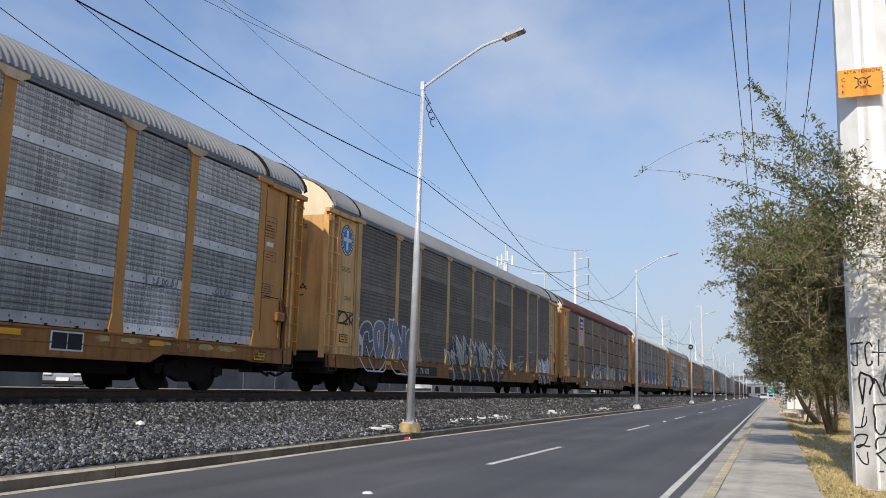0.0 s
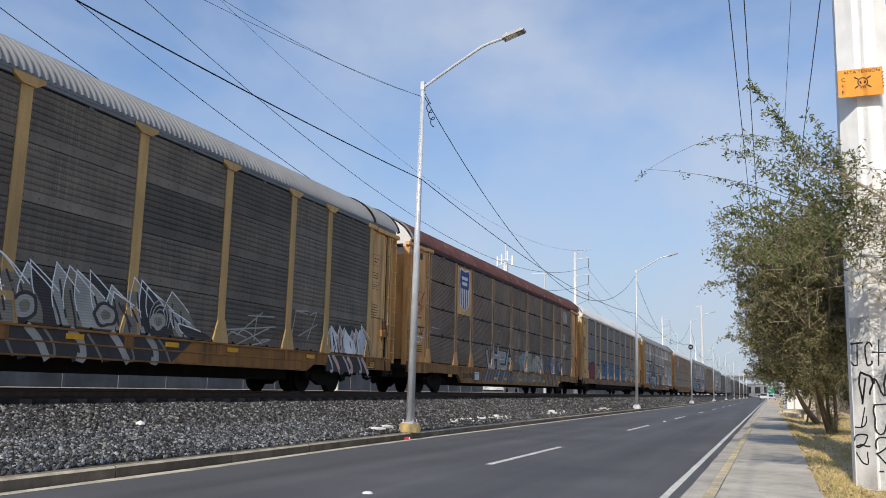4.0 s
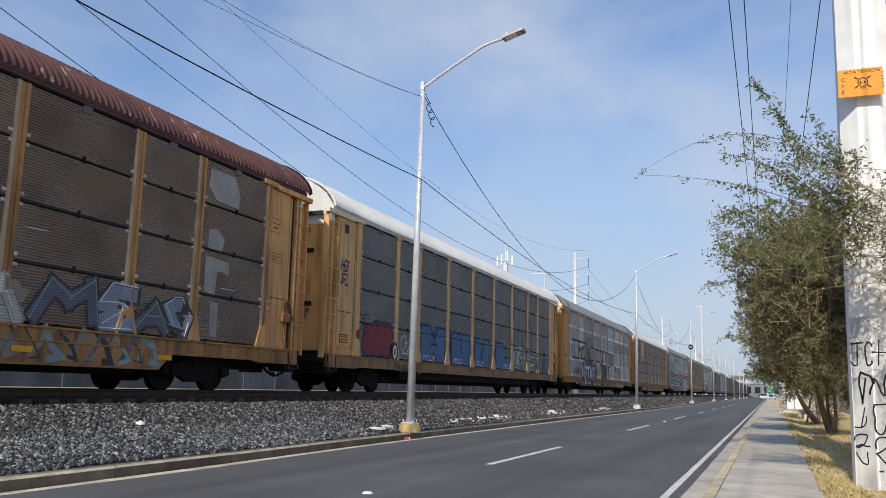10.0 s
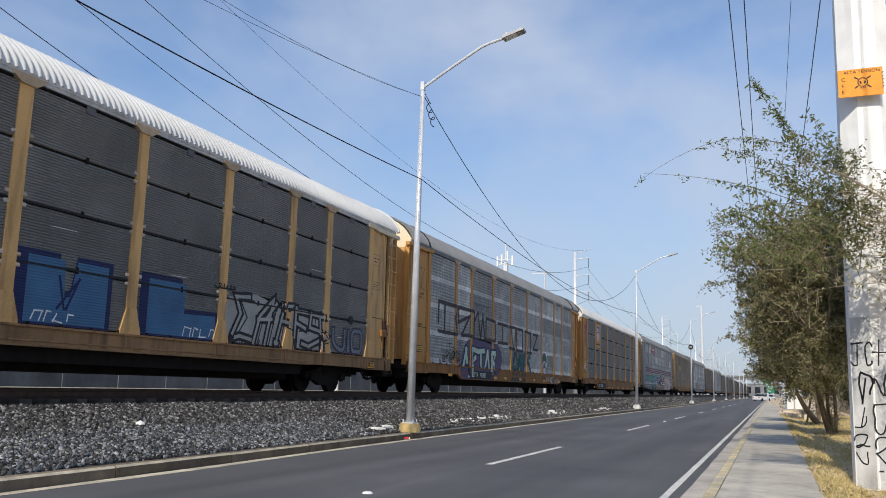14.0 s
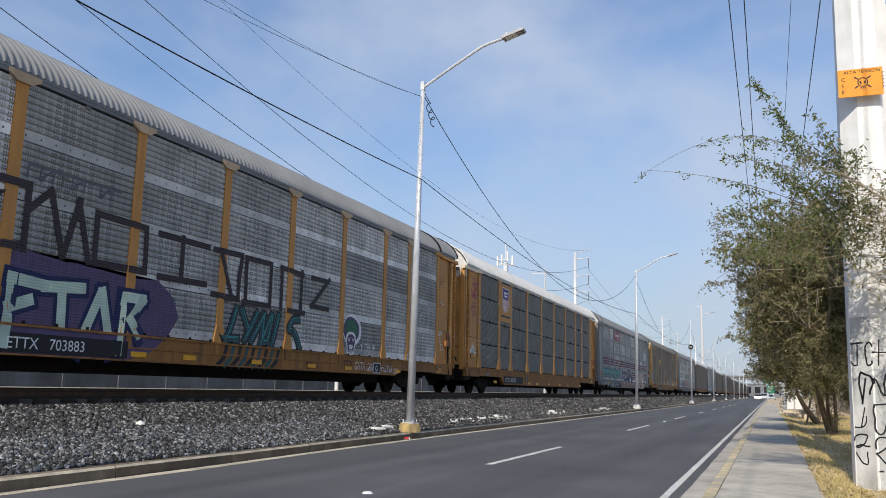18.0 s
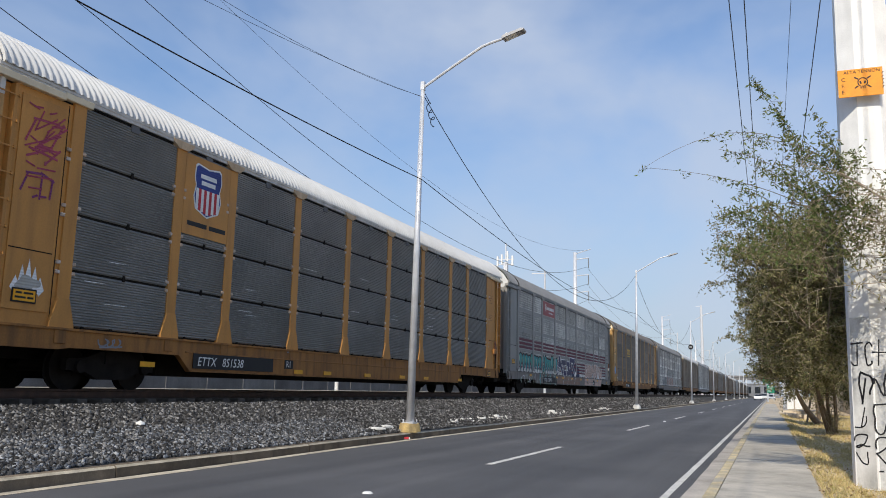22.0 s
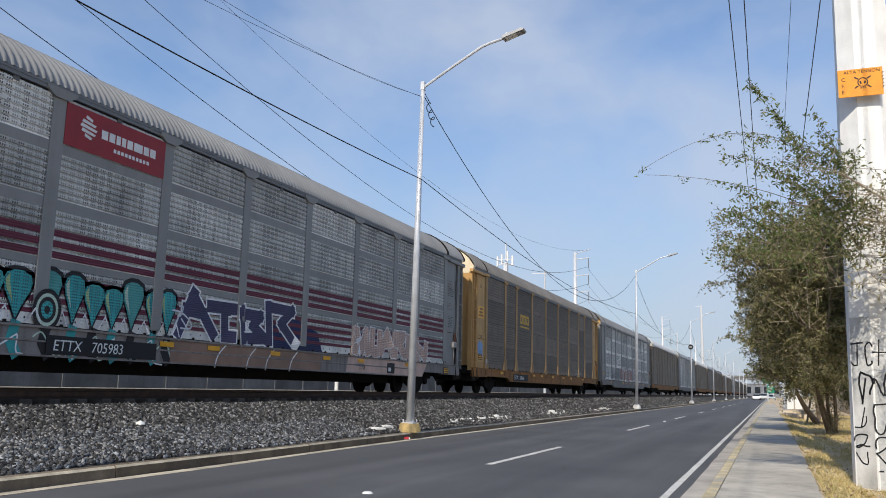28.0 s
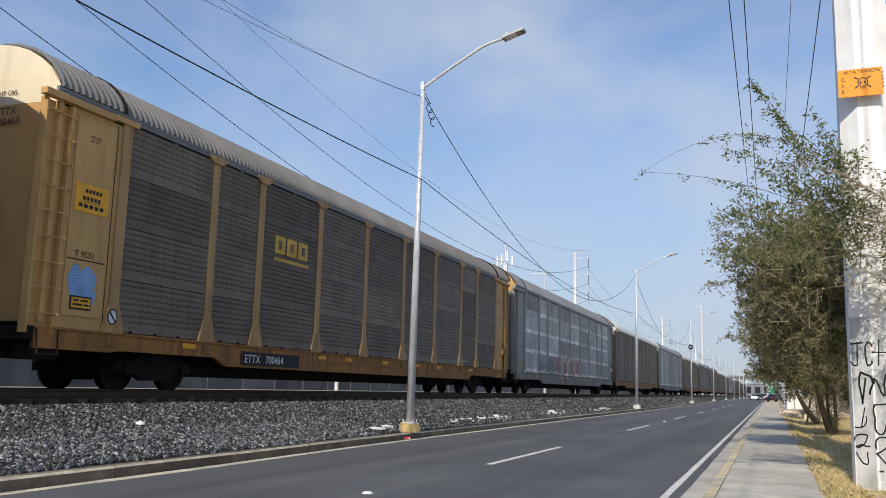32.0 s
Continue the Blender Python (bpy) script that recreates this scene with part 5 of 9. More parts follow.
def punched(m):
    """The same paint on a perforated sheet: the slots stay open above the sill."""
    n, l = m.node_tree.nodes, m.node_tree.links
    p = n["Principled BSDF"]
    base = p.inputs["Base Color"].links[0].from_socket
    tc, sep, mx = n.new("ShaderNodeTexCoord"), n.new("ShaderNodeSeparateXYZ"), n.new("ShaderNodeMix")
    l.new(tc.outputs["Object"], sep.inputs["Vector"])

    def step(axis, rate, op, edge):
        k, f, c = (n.new("ShaderNodeMath") for _ in range(3))
        k.operation, f.operation, c.operation = "MULTIPLY", "FRACT" if rate else "ADD", op
        k.inputs[1].default_value = rate or 1.0
        f.inputs[1].default_value = 0.0
        c.inputs[1].default_value = edge
        l.new(sep.outputs[axis], k.inputs[0])
        l.new(k.outputs[0], f.inputs[0])
        l.new(f.outputs[0], c.inputs[0])
        return c.outputs[0]

    out = step("Y", 22.4, "LESS_THAN", 0.5)
    for other in (step("Y", 5.6, "LESS_THAN", 0.72), step("Z", 17.4, "LESS_THAN", 0.5), step("Z", 0, "GREATER_THAN", 1.09)):
        k = n.new("ShaderNodeMath")
        k.operation = "MULTIPLY"
        l.new(out, k.inputs[0])
        l.new(other, k.inputs[1])
        out = k.outputs[0]
    k = n.new("ShaderNodeMath")
    k.operation = "MULTIPLY"
    k.inputs[1].default_value = 0.8
    l.new(out, k.inputs[0])
    mx.data_type = "RGBA"
    mx.inputs["B"].default_value = (0.05, 0.045, 0.045, 1)
    l.new(k.outputs[0], mx.inputs["Factor"])
    l.new(base, mx.inputs["A"])
    l.new(mx.outputs["Result"], p.inputs["Base Color"])
    return m


G_WHITE, G_BLUEGREY, G_BLACK, G_BLUE, G_NAVY = spray("spray_white", (0.816, 0.804, 0.792)), spray("spray_bluegrey", (0.204, 0.218, 0.246)), spray("spray_black", (0.0216, 0.0192, 0.0216)), spray("spray_blue", (0.06, 0.155, 0.28)), spray("spray_navy", (0.016, 0.022, 0.085))
G_RED, G_TEAL, G_MINT, G_PURPLE, G_PINK = spray("spray_red", (0.264, 0.03, 0.036)), spray("spray_teal", (0.048, 0.36, 0.36)), spray("spray_mint", (0.504, 0.624, 0.504)), spray("spray_purple", (0.102, 0.072, 0.156)), spray("spray_pink", (0.66, 0.46, 0.37))
for m_ in (G_PINK, G_TEAL, G_PURPLE):
    punched(m_)
G_MAROON, G_LIGHT, G_CREAM = spray("stripe_maroon", (0.138, 0.0264, 0.0456)), spray("spray_grey", (0.408, 0.39, 0.348)), spray("spray_cream", (0.66, 0.6, 0.432))

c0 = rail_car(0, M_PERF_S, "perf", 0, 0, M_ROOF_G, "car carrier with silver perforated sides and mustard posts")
plate("notice", c0, 19.55, 20.3, 0.68, 1.02, 1.482, M_WHITE, "black notice in a white frame")
for a_, b_ in ((19.59, 19.91), (19.94, 20.26)):
    plate("notice_field", c0, a_, b_, 0.71, 0.99, 1.4905, M_BLACK)
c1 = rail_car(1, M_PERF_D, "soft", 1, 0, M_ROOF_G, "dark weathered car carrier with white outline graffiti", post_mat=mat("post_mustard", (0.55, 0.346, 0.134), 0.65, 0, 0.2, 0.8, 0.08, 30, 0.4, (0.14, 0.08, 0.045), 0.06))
c2 = rail_car(2, M_RIB_D, "rib", 2, 3, M_ROOF_R, "dark ribbed car carrier with a rust-red roof and shield board", post="double", door_top=M_ROOF_W, post_mat=mat("post_ochre", (0.5, 0.255, 0.082), 0.65, 0, 0.25, 0.8, 0.1, 30, 0.75, (0.1, 0.05, 0.025), 0.06))
c3 = rail_car(3, M_RIB_B, "rib", 1, 1, M_ROOF_W, "slate ribbed car carrier with white roof and blue block graffiti")
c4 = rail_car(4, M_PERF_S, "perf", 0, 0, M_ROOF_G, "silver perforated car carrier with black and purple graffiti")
c5 = rail_car(5, M_RIB_B, "rib", 0, 0, M_ROOF_W, "clean slate ribbed car carrier with white roof and shield board")
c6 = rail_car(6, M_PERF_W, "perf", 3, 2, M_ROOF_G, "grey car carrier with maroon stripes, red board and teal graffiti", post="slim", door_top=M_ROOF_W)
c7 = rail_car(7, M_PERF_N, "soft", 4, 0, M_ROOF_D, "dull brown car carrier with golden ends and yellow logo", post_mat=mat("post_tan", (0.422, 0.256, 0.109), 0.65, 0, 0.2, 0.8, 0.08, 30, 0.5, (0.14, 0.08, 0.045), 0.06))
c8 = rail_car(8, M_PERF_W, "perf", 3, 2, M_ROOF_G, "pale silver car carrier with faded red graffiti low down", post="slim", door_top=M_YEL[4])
LOOKS = [(M_RIB_N, "rib", 5, 0, M_ROOF_W, "brown ribbed car carrier with a white roof"), (M_PERF_W, "perf", 3, 2, M_ROOF_G, "pale silver car carrier with grey posts"),
         (M_RIB_N, "rib", 5, 0, M_ROOF_W, "brown ribbed car carrier with a white roof"), (M_RIB_B, "rib", 5, 0, M_ROOF_G, "slate ribbed car carrier with brown posts"),
         (M_PERF_N, "perf", 5, 0, M_ROOF_D, "dull brown perforated car carrier with brown posts"), (M_RIB_N, "rib", 5, 0, M_ROOF_W, "brown ribbed car carrier with a white roof")]
for i in range(9, 23):
    p_, s_, y_, l_, r_, t_ = LOOKS[(i - 9) % len(LOOKS)]
    rail_car(i, p_, s_, y_, l_, r_, t_, detail=False)


def bars(car, u, z, w, n, h, x, material, gap=1.6, seed=3):
    """Small print that cannot be read, as rows of bars."""
    rng = random.Random(seed)
    bm = bmesh.new()
    for k in range(n):
        a = u
        while a < u + w * rng.uniform(0.75, 1.0):
            b = min(u + w, a + rng.uniform(0.05, 0.16))
            quad_side(bm, a, b, z - k * h * gap, z - k * h * gap + h * 0.55, x)
            a = b + 0.03
    return part("small_print", bm, material, car)


M_SHIELD, M_BOARD = spray("shield_blue", (0.036, 0.06, 0.24)), mat("board_red", (0.288, 0.024, 0.03), 0.5, 0, 0.12, 2, 0.03, 40, 0.15, (0.1, 0.02, 0.02))
M_LOGOY, M_RED = spray("logo_yellow", (0.6, 0.372, 0.06)), spray("logo_red", (0.48, 0.036, 0.048))
M_SEALD = spray("seal_dark", (0.072, 0.108, 0.144))
M_SEALB, M_SEALW = spray("seal_blue", (0.06, 0.24, 0.504)), spray("seal_white", (0.72, 0.744, 0.768))


def disc(name, car, u, z, ru, rz, x, material, label=""):
    bm = bmesh.new()
    vs = [bm.verts.new((x, u - HALF + ru * math.cos(k * math.tau / 28), z + rz * math.sin(k * math.tau / 28))) for k in range(28)]
    bm.faces.new(vs)
    return part(name, bm, material, car, label)


def shield(car, u0, u1, z0, z1, board, mark):
    """A painted board with a plain blue, white and red shield."""
    b = plate("board", car, u0, u1, z0, z1, 1.47, board, "tan board with a striped shield")
    uc, w, zt = (u0 + u1) / 2, (u1 - u0) * (0.29 if mark else 0.35), z1 - (0.22 if mark else 0.16)
    h = (z1 - z0) * (0.6 if mark else 0.8)
    out = [(-0.95, 0.0), (-0.8, 0.05), (0.0, 0.0), (0.8, 0.05), (0.95, 0.0), (1.0, -0.22), (0.88, -0.4), (1.0, -0.62), (0.85, -0.86), (0.0, -1.0), (-0.85, -0.86), (-1.0, -0.62), (-0.88, -0.4), (-1.0, -0.22)]
    for k, (m, s) in enumerate(((M_WHITE, 1.07), (M_SHIELD, 1.0))):
        bm = bmesh.new()
        bm.faces.new([bm.verts.new((1.481 + 0.003 * k, uc + a * w * s - HALF, zt + (c + 0.5) * h * s - 0.5 * h)) for a, c in out])
        part("shield", bm, m, b)
    for k in range(9):
        a0 = -0.9 + 1.8 * k / 9
        d = 0.97 - 0.12 * abs(a0 + 0.1)
        part("stripe", quad_side(bmesh.new(), uc + a0 * w, uc + (a0 + 0.2) * w, zt - h * d, zt - h * 0.44, 1.488), M_RED if k % 2 else M_WHITE, b)
    for k in range(2):
        part("bar", quad_side(bmesh.new(), uc - (0.62 - 0.08 * k) * w, uc + (0.62 - 0.08 * k) * w, zt - h * (0.21 + 0.14 * k), zt - h * (0.12 + 0.14 * k), 1.488), M_WHITE, b)
    if mark:
        for k in range(2):
            part("bar", quad_side(bmesh.new(), u0 + 0.15 + 0.75 * k, u0 + (0.82 if k == 0 else 1.5), z0 + 0.2, z0 + 0.3, 1.482), M_BLACK, b)


def end_marks(car, a, b):
    """Car marks on the end doors, and the height warning above."""
    end_words(car, a, 0.2, 0.12, 4.83, M_BLACK)
    end_words(car, b, 0.2, 0.1, 4.63, M_BLACK)
    end_words(car, "EXCESS HEIGHT CAR", 0.12, -0.55, 5.2, M_BLACK)


def number_plate(car, text, u, w, slant=0.0, size=0.27, z=0.61):
    plate("number_panel", car, u, u + w, z, z + 0.32, 1.496, M_BLACK, "black panel with white car number")
    words(car, text, size, u + 0.14, z + 0.065, 1.506, M_WHITE, slant, squash=1.0)


def door_tag(car, lines, width, material):
    """Strokes across the curved end doors; across in metres from the middle, and height."""
    for pts in lines:
        bm = bmesh.new()
        ribbon(bm, pts, width, lambda p: (p.x, -HALF + 0.352 - 0.168 * (1 - (p.x / 1.5) ** 2), p.y))
        part("graffiti", bm, material, car, "dark tag on the end doors")


G_PATCH = spray("pale_sheet_patch", (0.36, 0.33, 0.288))
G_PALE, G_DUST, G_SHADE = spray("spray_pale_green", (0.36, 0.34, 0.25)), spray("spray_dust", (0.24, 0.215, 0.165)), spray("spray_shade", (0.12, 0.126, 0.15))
G_ROLLER = spray("roller_brown", (0.0384, 0.0264, 0.0288))
# car 0
bars(c0, 25.75, 4.0, 0.55, 4, 0.045, 1.467, M_BLACK)
plate("label", c0, 25.95, 26.25, 3.55, 3.66, 1.463, M_WHITE)
bars(c0, 25.85, 2.6, 0.5, 7, 0.035, 1.467, M_BLACK, seed=9)
paint(c0, sketch("0009,2009,2909", 21.8, 21.95, 2.05, 2.3) + tag(22.0, 2.08, 0.7, 0.2, 5, 4) + tag(24.0, 2.12, 0.6, 0.16, 4, 5), 0.03, G_BLUEGREY, 1, "faint dark stencil")
paint(c0, tag(18.0, 0.72, 0.5, 0.2, 3, 6), 0.05, G_BLUEGREY, 1, x=1.482)
for k in range(6):
    blob(c0, 20.8 + 0.75 * k, 0.95, 0.22 + 0.05 * (k % 3), 0.06, M_FOOT, 1, "scraped orange patch on the sill", x=1.482, wob=0.5, seed=k + 3)
# car 1
door_tag(c1, sketch("0029,2950,5079,7990", 0.15, 0.75, 2.85, 3.05, 0, False, 0.03) + sketch("0599,2080", 0.2, 0.7, 2.7, 2.95, 0, True, 0.03), 0.03, M_BLACK)
end_marks(c1, "ETTX", "711170")
number_plate(c1, "ETTX   711170", 5.9, 2.6)
disc("seal", c1, 1.2, 4.42, 0.4, 0.46, 1.466, M_SEALD, "round blue and white railway seal")
disc("seal", c1, 1.2, 4.42, 0.29, 0.34, 1.469, M_SEALW)
disc("seal", c1, 1.2, 4.42, 0.275, 0.325, 1.472, M_SEALB)
bm = bmesh.new()
quad_side(bm, 1.14, 1.26, 4.13, 4.71, 1.475)
quad_side(bm, 0.95, 1.45, 4.37, 4.48, 1.476)
part("seal", bm, M_SEALW, c1)
bm = bmesh.new()
for k in range(26):
    a_ = math.tau * (k + 0.5) / 26
    if abs(math.sin(a_)) > 0.12:
        quad_side(bm, 1.2 + 0.345 * math.cos(a_) - 0.02, 1.2 + 0.345 * math.cos(a_) + 0.02, 4.42 + 0.4 * math.sin(a_) - 0.028, 4.42 + 0.4 * math.sin(a_) + 0.028, 1.4695)
part("seal", bm, M_SEALW, c1)
bars(c1, 0.95, 3.6, 0.6, 4, 0.025, 1.468, M_BLACK)
words(c1, "33135", 0.16, 1.15, 2.66, 1.468, M_BLACK)
paint(c1, sketch("0009,0949,2060,2969,6090,6999,0559", 0.82, 1.15, 1.97, 2.3, 0.05, True) + sketch("0099,0990,3037,6069,9095,0040", 1.18, 1.66, 1.97, 2.3, 0.05, True, 0.03), 0.055, G_BLACK, 1, "black blocky tag", x=1.466)
G_LINE = spray("spray_outline", (0.6, 0.624, 0.672))
for cd_, a_, b_, z_ in (("0006398996", 2.3, 3.0, 2.0), ("3005197968603030", 3.28, 4.0, 2.08), ("2053" + "59,537699", 4.12, 4.72, 2.2), ("0009,0990,9099", 4.85, 5.5, 2.05), ("0018479655,558090", 5.75, 6.45, 2.12)):
    outlined(c1, sketch(cd_, a_, b_, 1.2, z_, 0.0, True), 0.26, 0.055, G_SHADE if a_ < 2.5 else G_BLUEGREY, G_LINE, 1, "white outlined graffiti letters")
paint(c1, sketch("09459055", 6.4, 7.15, 1.1, 1.7) + sketch("0929,0748", 2.08, 2.22, 2.0, 2.2), 0.045, G_LINE, 2, "white outlined graffiti letters")
paint(c1, sketch("0920407099,3950609099", 2.25, 4.1, 0.66, 1.03, 0, True) + sketch("0920409099,4960809099", 4.3, 6.6, 0.62, 1.03, 0, True), 0.045, G_LINE, 2, "white outlined graffiti letters", x=1.482)
paint(c1, sketch("09409989", 2.7, 3.2, 1.1, 1.4) + sketch("0939,0099", 4.9, 5.2, 1.1, 1.5), 0.04, G_LINE, 3)
G_INK = spray("spray_ink", (0.055, 0.048, 0.046))
WILD = "grey and black wildstyle graffiti with white edges"
fill(c1, [(9.75, 0.55), (9.7, 1.4), (10.0, 1.8), (10.6, 2.15), (12.0, 2.05), (13.4, 1.95), (14.6, 1.85), (15.9, 1.75), (16.9, 1.65), (17.5, 1.2), (16.6, 0.55)], G_INK, 0.0, WILD)
rng_ = random.Random(20)
for k in range(24):
    u_ = 9.75 + 0.325 * k
    top = float(np.interp(u_, [9.4, 10.3, 10.9, 11.8, 13.0, 15.0, 16.2, 17.5], [1.5, 1.9, 2.3, 2.3, 2.2, 2.15, 2.2, 1.6])) - rng_.uniform(0.0, 0.35) * (k % 3 > 0)
    feather(c1, u_ + 0.3, 1.12, top, rng_.uniform(0.6, 0.9), rng_.uniform(0.35, 0.85), (G_LIGHT, G_DUST, G_LIGHT, G_INK)[k % 4], G_WHITE, G_INK, 0.002 + 0.0007 * (k % 5), WILD)
for k in range(5):
    u_ = 10.1 + 1.55 * k + rng_.uniform(-0.4, 0.4)
    for st_, (r_, m_) in enumerate(((0.2, G_INK), (0.15, G_LIGHT), (0.08, G_DUST))):
        blob(c1, u_, 1.38, r_ * 1.5, r_ * 1.2, m_, 5 + st_ * 0.6 + 0.05 * (k % 3), WILD, x=1.462, wob=0.25, seed=k)
for k in range(22):
    u_ = 9.5 + 0.32 * k
    paint(c1, sketch("0955" + ("90" if k % 2 else "7040"), u_, u_ + 0.4, 0.57, 1.02, 0.0, True, 0.03, k), 0.05 + 0.05 * (k % 3), (G_DUST, G_INK, G_LIGHT)[k % 3], 2, WILD, x=1.482)
paint(c1, [[Vector((16.2 + 0.3 * math.cos(a) * q, 1.45 + 0.36 * math.sin(a) * q)) for a in np.linspace(-0.5, 3.8, 12)] for q in (1.0, 0.75, 0.5, 0.25)], 0.026, G_LIGHT, 8, WILD)
cover(c1, 9.6, 17.5, G_DUST, 1.9)
paint(c1, sketch("00397062955030,0599,2089", 18.3, 20.5, 1.1, 1.55, 0, True, 0.05) + sketch("0030,1069,3999,5058", 18.7, 20.2, 1.3, 1.85, 0.15, True, 0.08), 0.035, G_LIGHT, 1, "pale looping tag")
paint(c1, sketch("0009,0959,5909,6099,9969,3095", 21.3, 22.4, 1.45, 2.1, 0.1, True, 0.05), 0.035, G_LIGHT, 1, "pale looping tag")
G_BLUSH = spray("spray_blush", (0.6, 0.54, 0.528))
fill(c1, [(23.1, 0.58), (23.1, 1.5), (23.6, 1.85), (24.6, 1.95), (25.5, 1.7), (25.6, 0.58)], G_INK, 0.0, "pale pink and black graffiti")
for k in range(9):
    u_ = 23.3 + 0.27 * k
    feather(c1, u_ + 0.2, 1.12, rng_.uniform(1.75, 2.2), rng_.uniform(0.5, 0.7), rng_.uniform(0.2, 0.6), (G_BLUSH, G_WHITE, G_PINK)[k % 3], G_WHITE, G_INK, 0.002 + 0.0007 * (k % 5), "pale pink and black graffiti")
for k in range(8):
    u_ = 23.2 + 0.3 * k
    paint(c1, sketch("0955" + ("90" if k % 2 else "7040"), u_, u_ + 0.4, 0.6, 1.0, 0.0, True, 0.03, k), 0.08 + 0.05 * (k % 3), (G_BLUSH, G_PINK, G_INK)[k % 3], 2, "pale pink and black graffiti", x=1.482)
for k, z_ in enumerate((2.0, 1.75)):
    feather(c1, 25.3 + 0.18 * k, 1.12, z_, 0.3, 0.1, G_LINE, G_WHITE, G_BLUEGREY, 0.006 + 0.0007 * k, "pale pink and black graffiti")
bars(c1, 25.75, 3.7, 0.5, 3, 0.05, 1.467, M_BLACK)
bars(c1, 25.75, 2.7, 0.5, 6, 0.05, 1.467, M_BLACK, seed=6)
# car 2
shield(c2, 4.99, 6.58, 3.08, 5.02, M_YEL[1], False)
end_words(c2, "SSW", 0.24, 0.1, 4.5, M_BLACK)
end_words(c2, "80657", 0.24, 0.1, 4.22, M_BLACK)
vents = lambda c, zs: [part("vent", boxes((0.05, 0.95, -HALF + 0.15, -HALF + 0.21, z_, z_ + 0.13), bevel=0.02), M_BLACK, c, "dark slot in the end doors") for z_ in zs]
vents(c2, (3.92, 2.4))
part("vent", boxes((-0.9, 1.2, -HALF + 0.14, -HALF + 0.2, 5.0, 5.12)), M_BLACK, c2, "dark slot in the end doors")
words(c2, "SSW 80657", 0.32, 5.72, 0.6, 1.503, M_BLACK)
plate("number_patch", c2, 7.15, 7.75, 0.56, 0.88, 1.484, M_WHITE)
paint(c2, sketch("0009,0948,2099,5099,7079,2040", 0.95, 1.45, 3.1, 3.55, 0.1, True, 0.04) + sketch("0059,5919,1099,3069", 1.0, 1.45, 2.75, 3.05, 0.05, True, 0.03), 0.03, G_RED, 1, "thin red tag", x=1.466)
paint(c2, sketch("0090", 0.95, 1.3, 2.62, 2.62), 0.05, G_RED, 1, x=1.466)
paint(c2, sketch("9909" + "0090,2999,5059,7099", 0.95, 1.5, 2.05, 2.3, 0.05, True, 0.02), 0.035, G_BLACK, 1, x=1.466)
paint(c2, sketch("0009,0939,3000,4059,5969,7079,9969,6999", 0.95, 1.5, 1.78, 1.95, 0.03, True, 0.02), 0.035, G_WHITE, 1, x=1.467)
part("notch", boxes((1.45, 1.4635, 1.1 - HALF, 1.35 - HALF, 4.7, 4.92)), M_BLACK, c2)
fill(c2, [(7.9, 0.53), (8.2, 0.9), (8.6, 1.12), (9.6, 1.2), (10.6, 1.1), (12.6, 1.15), (12.95, 0.95), (12.8, 0.53)], G_SHADE, 0.0005, "silver and black block graffiti")
for cd_, a_, b_, z0_, z_ in (("0940609099", 8.8, 9.5, 1.2, 1.75), ("0009,9099,0595", 9.75, 10.4, 1.15, 2.05), ("9000099985" + "05", 10.7, 11.5, 1.17, 1.75), ("0049,4990,2575", 11.7, 12.45, 1.17, 1.95)):
    outlined(c2, sketch(cd_, a_, b_, z0_, z_, 0.06), 0.24, 0.075, G_LIGHT, G_BLACK, 1, "silver and black block graffiti")
    paint(c2, sketch(cd_, a_ - 0.12, b_ + 0.1, z0_ - 0.05, z_ + 0.14, 0.06), 0.022, G_WHITE, 4, "silver and black block graffiti")
for k in range(11):
    a_ = 8.2 + 0.42 * k
    paint(c2, [[Vector((a_, 0.6)), Vector((a_ + 0.14, 0.8)), Vector((a_ + 0.34, 1.0))]], 0.05 + 0.05 * (k % 3), G_LIGHT if k % 2 else G_BLUEGREY, 2, "silver and black block graffiti", x=1.482)
paint(c2, sketch("0099,0990,5059,0559", 12.0, 12.4, 2.0, 2.3, 0, True), 0.025, G_LIGHT, 3)
for k in range(3):
    paint(c2, sketch("0009,0939,3909,4049,4969,7079,9070,9999", 13.25, 13.95, 1.9 - 0.2 * k, 2.02 - 0.2 * k, 0.03, False, 0.02, k), 0.016, G_WHITE, 3, "small white tag in three rows")
G_AQUA = spray("spray_faded_aqua", (0.24, 0.306, 0.3))
rng_ = random.Random(52)
G_OLIVE, G_MIST = spray("spray_olive_grey", (0.28, 0.24, 0.17)), spray("spray_mist", (0.44, 0.42, 0.34))
for k in range(26):
    # soft clouds of overspray behind the letters
    blob(c2, 14.1 + 0.175 * k, rng_.uniform(1.3, 1.62), rng_.uniform(0.2, 0.36), rng_.uniform(0.16, 0.24), (G_PALE, G_DUST, G_OLIVE, G_LIGHT)[rng_.randint(0, 3)], 0.5 + 0.01 * k, "pale faded wildstyle graffiti", wob=0.5, seed=k)
for cd_, a_, b_, z_, m_ in (("3000" + "4999", 14.1, 14.7, 1.85, G_AQUA), ("7939" + "105090", 14.75, 15.4, 2.0, G_MIST), ("9969" + "05308085", 15.2, 16.05, 1.85, G_PALE), ("0059,5950,5099,9990", 16.15, 17.0, 1.75, G_PALE), ("0009,0999,9045", 17.05, 17.7, 1.85, G_MIST), ("0059,5990,2575", 17.7, 18.55, 1.75, G_LIGHT)):
    outlined(c2, sketch(cd_, a_, b_, 1.2, z_, 0.05, True, 0.04, int(a_ * 7)), 0.26, 0.025, m_, G_DUST, 2, "pale faded wildstyle graffiti")
    paint(c2, sketch(cd_, a_ - 0.08, b_ - 0.08, 1.25, z_ + 0.1, 0.05, True, 0.04, int(a_ * 7)), 0.018, G_WHITE, 5)
